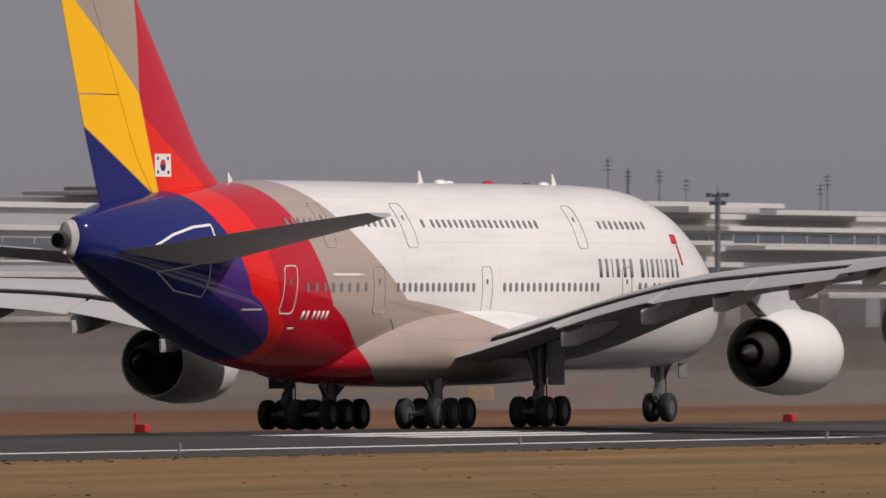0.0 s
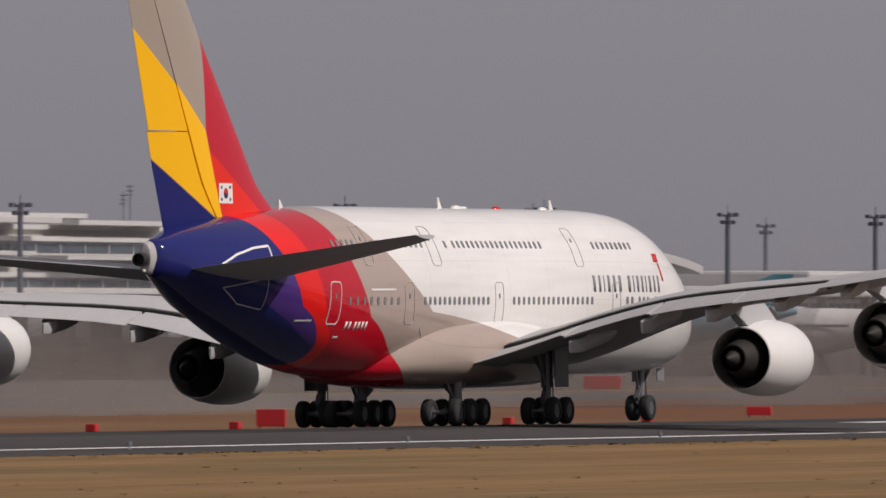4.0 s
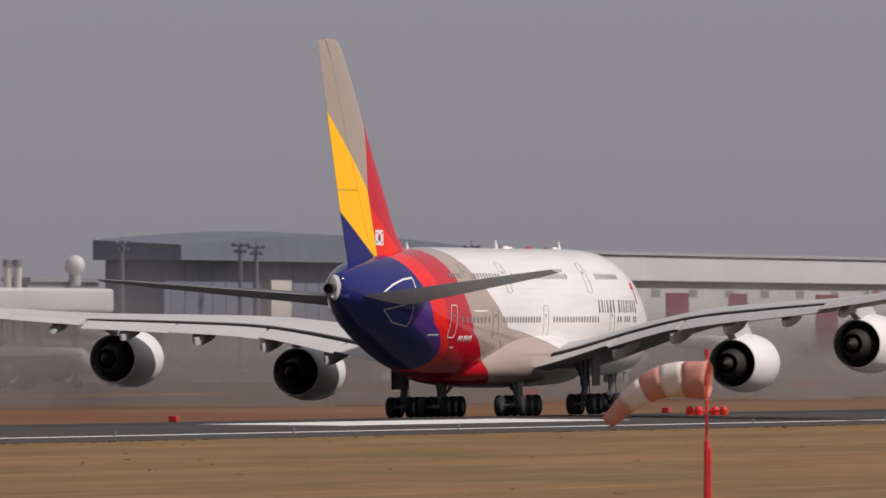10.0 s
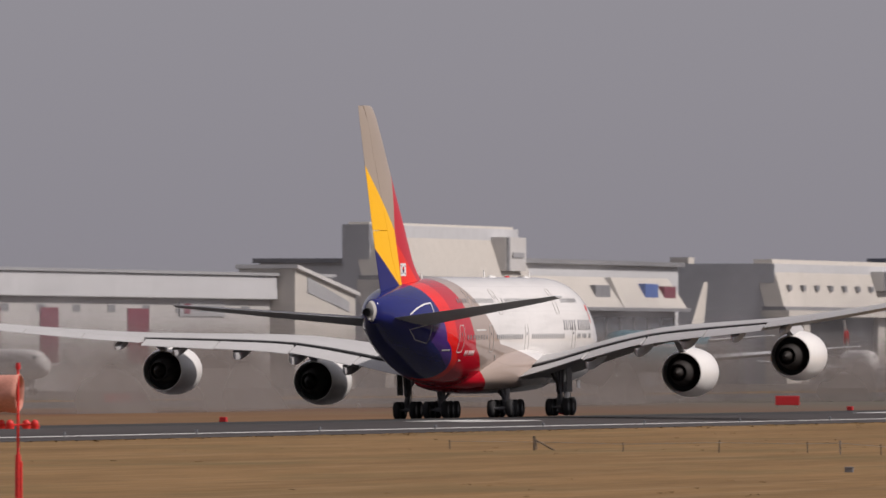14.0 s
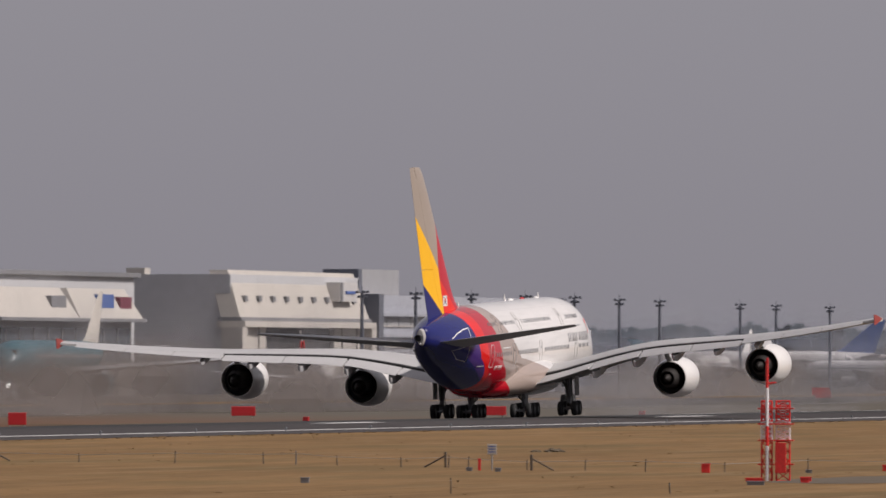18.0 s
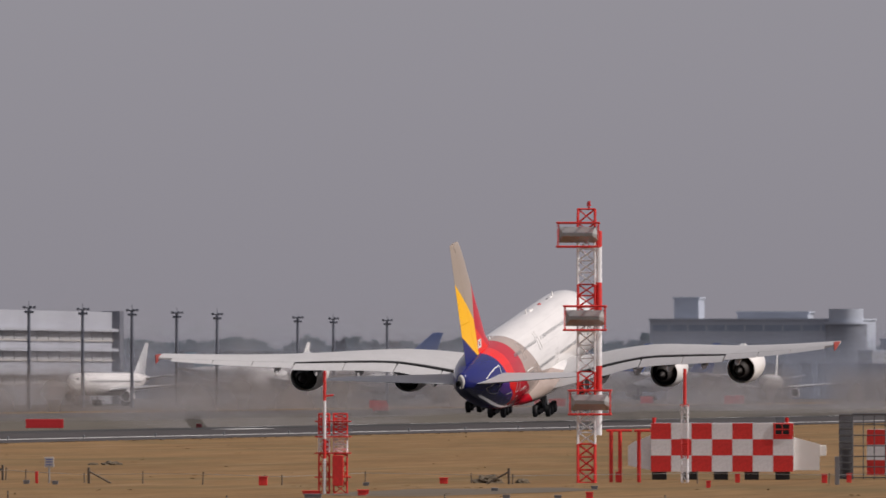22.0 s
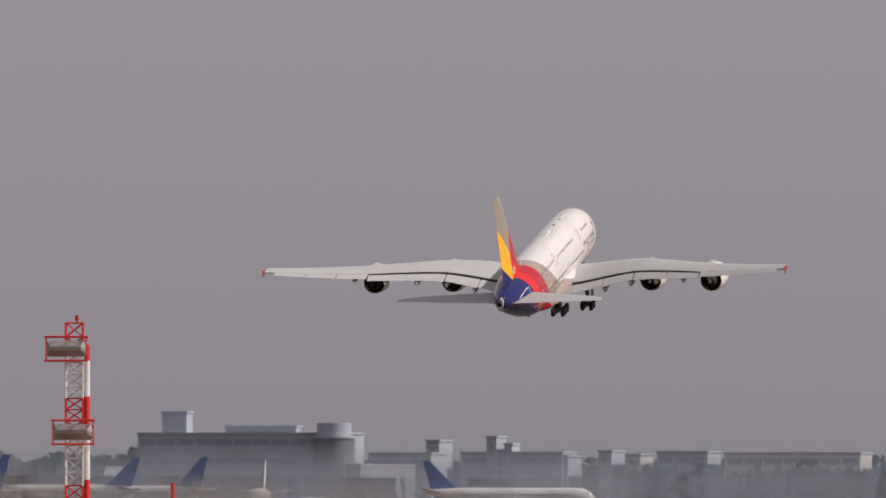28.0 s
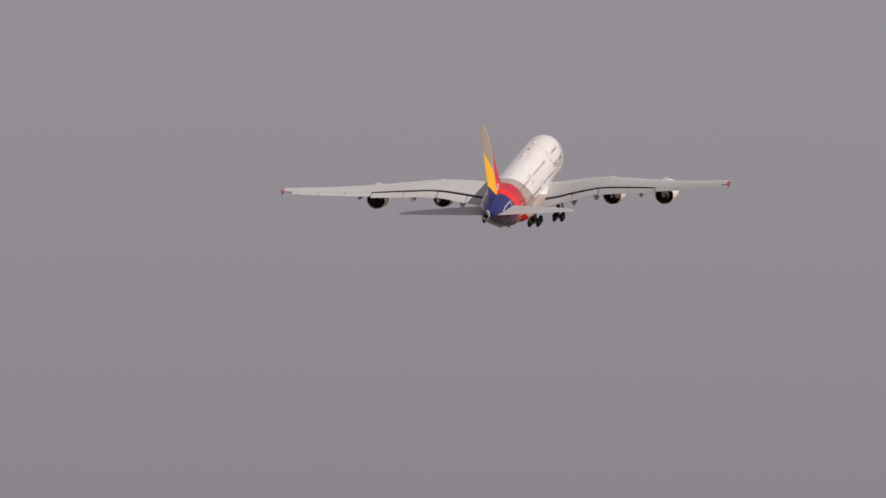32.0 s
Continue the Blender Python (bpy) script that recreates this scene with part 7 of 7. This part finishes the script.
# ---- the airliner's windows, doors, writing and fittings ----
def hull_frame(u, z, side=1, out=0.0):
    """Place and axes on the hull at height z: x along the hull to the tail, y up it, z outwards."""
    th = hull_angle(u, z)
    p = hull(u, th, out)
    du = hull(u + 0.1, th) - hull(u - 0.1, th)
    dt = hull(u, th + 1) - hull(u, th - 1)
    if side < 0:
        p.x, du.x, dt.x = -p.x, -du.x, -dt.x
    du.normalize()
    nrm = du.cross(dt).normalized()
    if nrm.x * side < 0:
        nrm = -nrm
    dt = nrm.cross(du)
    m = Matrix((du, dt, nrm)).transposed().to_4x4()
    m.translation = p + nrm * out
    return m


def window_mesh():
    bm = bmesh.new()
    ring = [(0.125 * math.copysign(abs(math.cos(a)) ** 0.6, math.cos(a)), 0.185 * math.copysign(abs(math.sin(a)) ** 0.6, math.sin(a))) for a in np.linspace(0, 2 * math.pi, 14, endpoint=False)]
    loft(bm, [[(x * 1.12, y * 1.12, -0.02) for x, y in ring], [(x * 1.12, y * 1.12, 0.012) for x, y in ring], [(x, y, 0.004) for x, y in ring]])
    me = bpy.data.meshes.new("cabin_window")
    bm.to_mesh(me)
    bm.free()
    me.materials.append(M_glass)
    return me


WINDOW = window_mesh()
for z, groups in ((9.3, ((13.7, 19.0, 9), (26.4, 38.1, 19), (39.2, 39.2, 1), (42.4, 48.7, 10), (51.3, 53.9, 5))), (6.4, ((10.6, 11.2, 2), (12.5, 13.8, 3), (14.9, 15.6, 2), (20.6, 31.4, 17), (34.9, 43.3, 14), (46.8, 52.9, 8)))):
    for u0, u1, n in groups:
        for k in range(n):
            for side in (1, -1):
                o = new("cabin_window", WINDOW)
                o.parent = fuselage
                o.matrix_basis = hull_frame(u0 + (u1 - u0) * k / max(n - 1, 1), z, side, 0.004)


def patch(name, u0, u1, z0, z1, material, parent, label="", out=0.008, shear=0.0, sides=(1,), nu=6, nz=4):
    """Painted field on the hull between two stations and two heights."""
    for side in sides:
        bm = bmesh.new()
        g = []
        for i in range(nu + 1):
            row = []
            for j in range(nz + 1):
                z = z0 + (z1 - z0) * j / nz
                u = u0 + (u1 - u0) * i / nu + shear * (z - z0)
                row.append(bm.verts.new(hull_frame(u, z, side, out).translation))
            g.append(row)
        for i in range(nu):
            for j in range(nz):
                bm.faces.new((g[i][j], g[i + 1][j], g[i + 1][j + 1], g[i][j + 1]))
        o = part(name, bm, material, parent, label, smooth=True)
        o.modifiers.new("thickness", "SOLIDIFY").thickness = 0.006


def outline(name, pts, material, parent, label, width=0.06, side=1, closed=True):
    """Thin raised line on the hull through points (u, z)."""
    bm = bmesh.new()
    path = []
    k = len(pts)
    for i in range(k if closed else k - 1):
        (ua, za), (ub, zb) = pts[i], pts[(i + 1) % k]
        for s in range(8):
            path.append((ua + (ub - ua) * s / 8, za + (zb - za) * s / 8))
    if not closed:
        path.append(pts[-1])
    cu, cz = sum(p[0] for p in pts) / k, sum(p[1] for p in pts) / k
    rows = []
    for i, (u, z) in enumerate(path):
        a, b = path[i - 1] if i or closed else path[0], path[(i + 1) % len(path)] if closed or i + 1 < len(path) else path[-1]
        d = Vector((b[0] - a[0], b[1] - a[1])).normalized()
        nn = Vector((-d.y, d.x)) * width / 2
        rows.append([hull_frame(u + s * nn.x, z + s * nn.y, side, o).translation for s, o in ((-1, 0.002), (-1, 0.014), (1, 0.014), (1, 0.002))])
    vs = [[bm.verts.new(p) for p in r] for r in rows]
    for i in range(len(vs) if closed else len(vs) - 1):
        a, b = vs[i], vs[(i + 1) % len(vs)]
        for j in range(3):
            bm.faces.new((a[j], a[j + 1], b[j + 1], b[j]))
    part(name, bm, material, parent, label)


def rounded(u0, u1, z0, z1, r=0.16):
    return [(u0 + r, z0), (u1 - r, z0), (u1, z0 + r), (u1, z1 - r), (u1 - r, z1), (u0 + r, z1), (u0, z1 - r), (u0, z0 + r)]


M_doorwhite = mat("white_door_outline", (0.75, 0.74, 0.72), 0.5)
for side in (1, -1):
    for u0, u1, z0, z1, m in ((54.0, 55.2, 5.25, 7.35, M_doorwhite), (44.7, 45.9, 5.25, 7.35, M_line), (32.8, 33.9, 5.25, 7.35, M_line), (16.6, 17.7, 5.25, 7.35, M_line), (49.4, 50.6, 8.2, 10.2, M_line), (40.5, 41.7, 8.2, 10.2, M_line), (21.2, 22.3, 8.2, 10.2, M_line)):
        outline("door", rounded(u0, u1, z0, z1), m, fuselage, "door with a thin outline", 0.05 if m is M_doorwhite else 0.03, side)
        o = new("door_window", WINDOW)
        o.parent = fuselage
        o.matrix_basis = hull_frame((u0 + u1) / 2, (z0 + z1) / 2 + 0.35, side, 0.006) @ Matrix.Diagonal((0.6, 0.6, 1, 1))
# name in plain upright bars, emblem, registration bars
u = 20.4
for k, wd in enumerate((0.42, 0.36, 0.16, 0.42, 0.4, 0.42, 0, 0.42, 0.16, 0.36, 0.3, 0.16, 0.4, 0.3, 0.36)):
    if wd:
        patch("lettering_bar", u - 0.15 * wd, u - 0.95 * wd, 6.86, 7.72, M_letter, fuselage, "slate grey bar in place of lettering", sides=(1, -1), nu=2, nz=2)
        u -= wd * 1.12 + 0.33
    else:
        u -= 0.55
patch("emblem", 10.6, 9.7, 8.45, 8.9, M_red, fuselage, "red hooked emblem", shear=-0.2, sides=(1, -1))
patch("emblem", 9.8, 9.55, 7.45, 8.4, M_red, fuselage, "red stroke of the emblem", shear=0.28, sides=(1, -1))
u = 53.1
for wd in (0.36, 0.32, 0.1, 0.34, 0.34, 0.34, 0.34):
    if wd > 0.1:
        patch("registration_bar", u, u - wd * 0.62, 4.95, 5.36, M_white, fuselage, "white bar in place of a registration", shear=-0.2, sides=(1, -1), nu=2, nz=2)
    u -= wd + 0.09
patch("writing_bar", 50.3, 47.0, 6.9, 7.02, M_white, fuselage, "thin white bar in place of writing", sides=(1, -1))
patch("writing_bar", 58.1, 56.6, 5.38, 5.48, M_line, fuselage, "thin pale bar in place of writing", sides=(1, -1))
patch("writing_bar", 53.8, 53.3, 4.55, 4.64, M_white, fuselage, "thin white bar in place of writing", sides=(1, -1))
patch("cockpit_window", 1.9, 3.4, 7.0, 7.55, M_glass, fuselage, "dark cockpit window", sides=(1, -1))
for side in (1, -1):
    outline("tailplane_seal", [(65.3, 8.25), (64.0, 8.72), (62.4, 9.04), (60.9, 9.15), (60.85, 8.3)], M_white, fuselage, "white edge of the tailplane seal", 0.11, side, False)
    outline("tailplane_seal", [(64.9, 7.1), (61.4, 7.55), (61.25, 6.0), (63.2, 6.3)], M_line, fuselage, "grey outline of the tailplane seal", 0.045, side)
    outline("fairing_joint", [(43.7, 5.0), (42.8, 4.4), (41.9, 3.75), (40.6, 3.1)], M_line, fuselage, "thin joint of the belly fairing", 0.05, side, False)
# aerials and lamps on the crown
for u, h in ((17.4, 0.55), (32.7, 0.6), (53.4, 0.42)):
    bm = bmesh.new()
    z = hull(u, 90).z - 0.05
    loft(bm, [[(-0.04, 35 - u + a, z), (0.04, 35 - u + a, z), (0.03, 35 - u + b, z + h), (-0.03, 35 - u + b, z + h)] for a, b in ((0.28, -0.12), (-0.25, -0.28))])
    part("blade_aerial", bm, M_white, fuselage, "white blade aerial", origin=(0, 35 - u, z))
for u, r, m in ((18.6, 0.3, M_white), (20.6, 0.22, M_darkgrey), (30.5, 0.35, M_white), (29.5, 0.25, M_white), (25.0, 0.3, M_lampred), (60.5, 0.12, M_lampred)):
    bm = bmesh.new()
    z = hull(u, 90).z - 0.03
    bmesh.ops.create_uvsphere(bm, u_segments=14, v_segments=8, radius=1, matrix=Matrix.Translation((0, 35 - u, z)) @ Matrix.Diagonal((r * 0.8, r * 1.6, r * 0.55, 1)))
    part("crown_fitting", bm, m, fuselage, "small dome on the crown", origin=(0, 35 - u, z), smooth=True)


# fin: flag, hinge lines
def fin_x(u, z):
    le, te = spline(FIN, z)
    c = te - le
    x = min(max((u - le) / c, 0.001), 1)
    return 5 * 0.1 * c * (0.2969 * math.sqrt(x) - 0.126 * x - 0.3516 * x * x + 0.2843 * x ** 3 - 0.1015 * x ** 4)


def fin_patch(name, pts, material, label, out=0.012, parent=None):
    for side in (1, -1):
        bm = bmesh.new()
        a = [bm.verts.new((side * (fin_x(u, z) + out), 35 - u, z)) for u, z in pts]
        bm.faces.new(a)
        o = part(name, bm, material, parent or fin, label)
        o.modifiers.new("thickness", "SOLIDIFY").thickness = 0.006


fin_patch("flag", [(62.2, 11.3), (60.7, 11.3), (60.7, 12.3), (62.2, 12.3)], M_white, "white flag field")
cu, cz = 61.45, 11.8
fin_patch("flag_disc", [(cu + 0.24 * math.cos(a), cz + 0.26 * math.sin(a)) for a in np.linspace(0, math.pi, 12)], M_red, "red half of the flag's disc", 0.022)
fin_patch("flag_disc", [(cu + 0.24 * math.cos(a), cz + 0.26 * math.sin(a)) for a in np.linspace(math.pi, 2 * math.pi, 12)], M_blue, "blue half of the flag's disc", 0.022)
for du, dz in ((0.47, 0.3), (-0.47, 0.3), (0.47, -0.3), (-0.47, -0.3)):
    fin_patch("flag_bar", [(cu + du - 0.08, cz + dz - 0.07), (cu + du + 0.08, cz + dz - 0.07), (cu + du + 0.08, cz + dz + 0.07), (cu + du - 0.08, cz + dz + 0.07)], M_black, "black bar of the flag", 0.022)

def motions():
    # the take-off run, rotation and climb: seconds, distance, height, pitch, lean, heading
    rows = [
        (0, 523.8, 0.00, 0.15, -0.84, 2.37), (0.5, 531.85, 0.00, 0.15, -0.86, 2.15), (1, 540.4, 0.00, 0.15, -0.87, 1.93),
        (1.5, 549.65, 0.00, 0.15, -0.89, 1.72), (2, 559.7, 0.00, 0.15, -0.90, 1.58), (2.5, 570.25, 0.00, 0.15, -0.92, 1.36),
        (4.5, 620.3, 0.00, 0.15, -0.98, 0.52), (5, 634.7, 0.00, 0.15, -1.00, 0.43), (5.5, 650.0, 0.00, 0.15, -1.01, 0.25),
        (6, 666.0, 0.00, 0.15, -1.02, 0.21), (6.5, 682.8, 0.00, 0.15, -1.04, 0.22), (7, 700.3, 0.00, 0.15, -1.05, 0.33),
        (7.5, 718.5, 0.00, 0.15, -1.06, 0.53), (8, 737.3, 0.00, 0.15, -1.08, 0.81), (8.5, 756.5, 0.00, 0.15, -1.09, 1.09),
        (9, 776.2, 0.00, 0.15, -1.10, 1.27), (9.5, 796.1, 0.00, 0.15, -1.10, 1.47), (10, 816.4, 0.00, 0.15, -1.11, 1.41),
        (10.5, 837.1, 0.00, 0.15, -1.11, 1.34), (11, 858.2, 0.00, 0.15, -1.11, 1.26), (11.5, 879.6, 0.00, 0.15, -1.11, 1.15),
        (12, 901.4, 0.00, 0.15, -1.11, 1.03), (12.5, 923.7, 0.00, 0.15, -1.11, 0.96), (13, 946.6, 0.00, 0.15, -1.12, 0.90),
        (13.5, 970.3, 0.00, 0.24, -1.20, 0.92), (15.5, 1071.6, 0.00, 0.31, -1.55, 1.06), (16, 1098.1, 0.00, 0.32, -1.63, 1.10),
        (16.5, 1125.1, 0.00, 0.34, -1.72, 0.97), (17, 1152.7, 0.00, 0.67, -1.68, 0.68), (17.5, 1180.8, 0.00, 1.00, -1.63, 0.25),
        (18, 1209.5, 0.00, 1.49, -1.59, -0.16), (18.5, 1238.8, 0.00, 2.03, -1.55, -0.55), (19, 1268.8, 0.00, 2.68, -1.51, -0.79),
        (19.5, 1299.5, 0.00, 3.42, -1.49, -0.92), (20, 1330.8, 0.00, 4.25, -1.69, -1.07), (20.5, 1363.6, 0.21, 5.17, -1.63, -1.35),
        (21, 1397.1, 0.41, 6.26, -1.55, -1.67), (21.5, 1430.5, 0.63, 7.26, -1.29, -1.64), (22, 1464.8, 1.07, 8.24, -1.02, -1.76),
        (22.5, 1499.6, 1.39, 9.29, -0.58, -1.81), (23, 1534.1, 2.15, 9.95, 0.51, -1.84), (23.5, 1570.5, 3.29, 10.72, 0.86, -1.96),
        (24, 1607.5, 4.85, 11.44, 1.22, -2.17), (24.5, 1645.2, 6.89, 12.04, 0.82, -2.20), (25, 1683.4, 9.42, 12.65, 0.42, -2.28),
        (25.5, 1722.1, 12.45, 13.12, -0.08, -2.35), (26, 1761.3, 15.95, 13.32, -0.58, -2.43), (26.5, 1800.6, 19.79, 13.25, -0.51, -2.43),
        (28.5, 1961.3, 36.82, 12.55, -0.21, -2.94), (29, 2002.2, 41.43, 12.52, -0.17, -2.98), (29.5, 2043.6, 46.25, 12.64, 0.01, -3.14),
        (30, 2085.2, 51.18, 12.82, 0.19, -3.30), (30.5, 2127.2, 56.25, 13.08, 0.41, -3.35), (31, 2169.1, 61.47, 13.21, 0.33, -3.28),
        (31.5, 2211.3, 66.84, 13.34, -0.16, -3.25), (32, 2253.7, 72.35, 13.37, -0.64, -3.24),
    ]
    walk(airliner, [(t, pose(RUNWAY_X, s, z, rx, ry, rz)) for t, s, z, rx, ry, rz in rows])
    # the wings bend upwards as they take the weight
    for wing, side in wings:
        walk(wing, [(t, pose(*wing.location, 0, -side * a, 0)) for t, a in ((0, 0), (17, 0.0), (20, 0.5), (22.5, 1.3), (25, 1.5), (32, 1.4))])
    # the rudder halves steer the run, turning about the hinge
    foot, head = [Vector((0, 35 - (spline(FIN, z)[0] * (1 - HINGE) + spline(FIN, z)[1] * HINGE), z)) for z in (11.0, 23.5)]
    turns = ((0, 0.5), (1, 3), (2.5, 6), (5, 10.5), (6, 12), (7, 12.5), (8, 7), (9, 1), (11, 0), (32, 0))
    for rudder, share in zip(rudders, (1.0, 0.8)):
        walk(rudder, [(t, Matrix.Translation(foot) @ Matrix.Rotation(radians(-a * share), 4, head - foot) @ Matrix.Translation(-foot)) for t, a in turns])
    walk(dust_haze, [(t, pose(0, -0.4 * t, 0)) for t in (0, 16, 32)])
    walk(taxiing, [(t, pose(-470, 2028 - 9.7 * t, GROUND_Z + 0.02, 0, 0, 180)) for t in (0, 16, 32)])


motions()
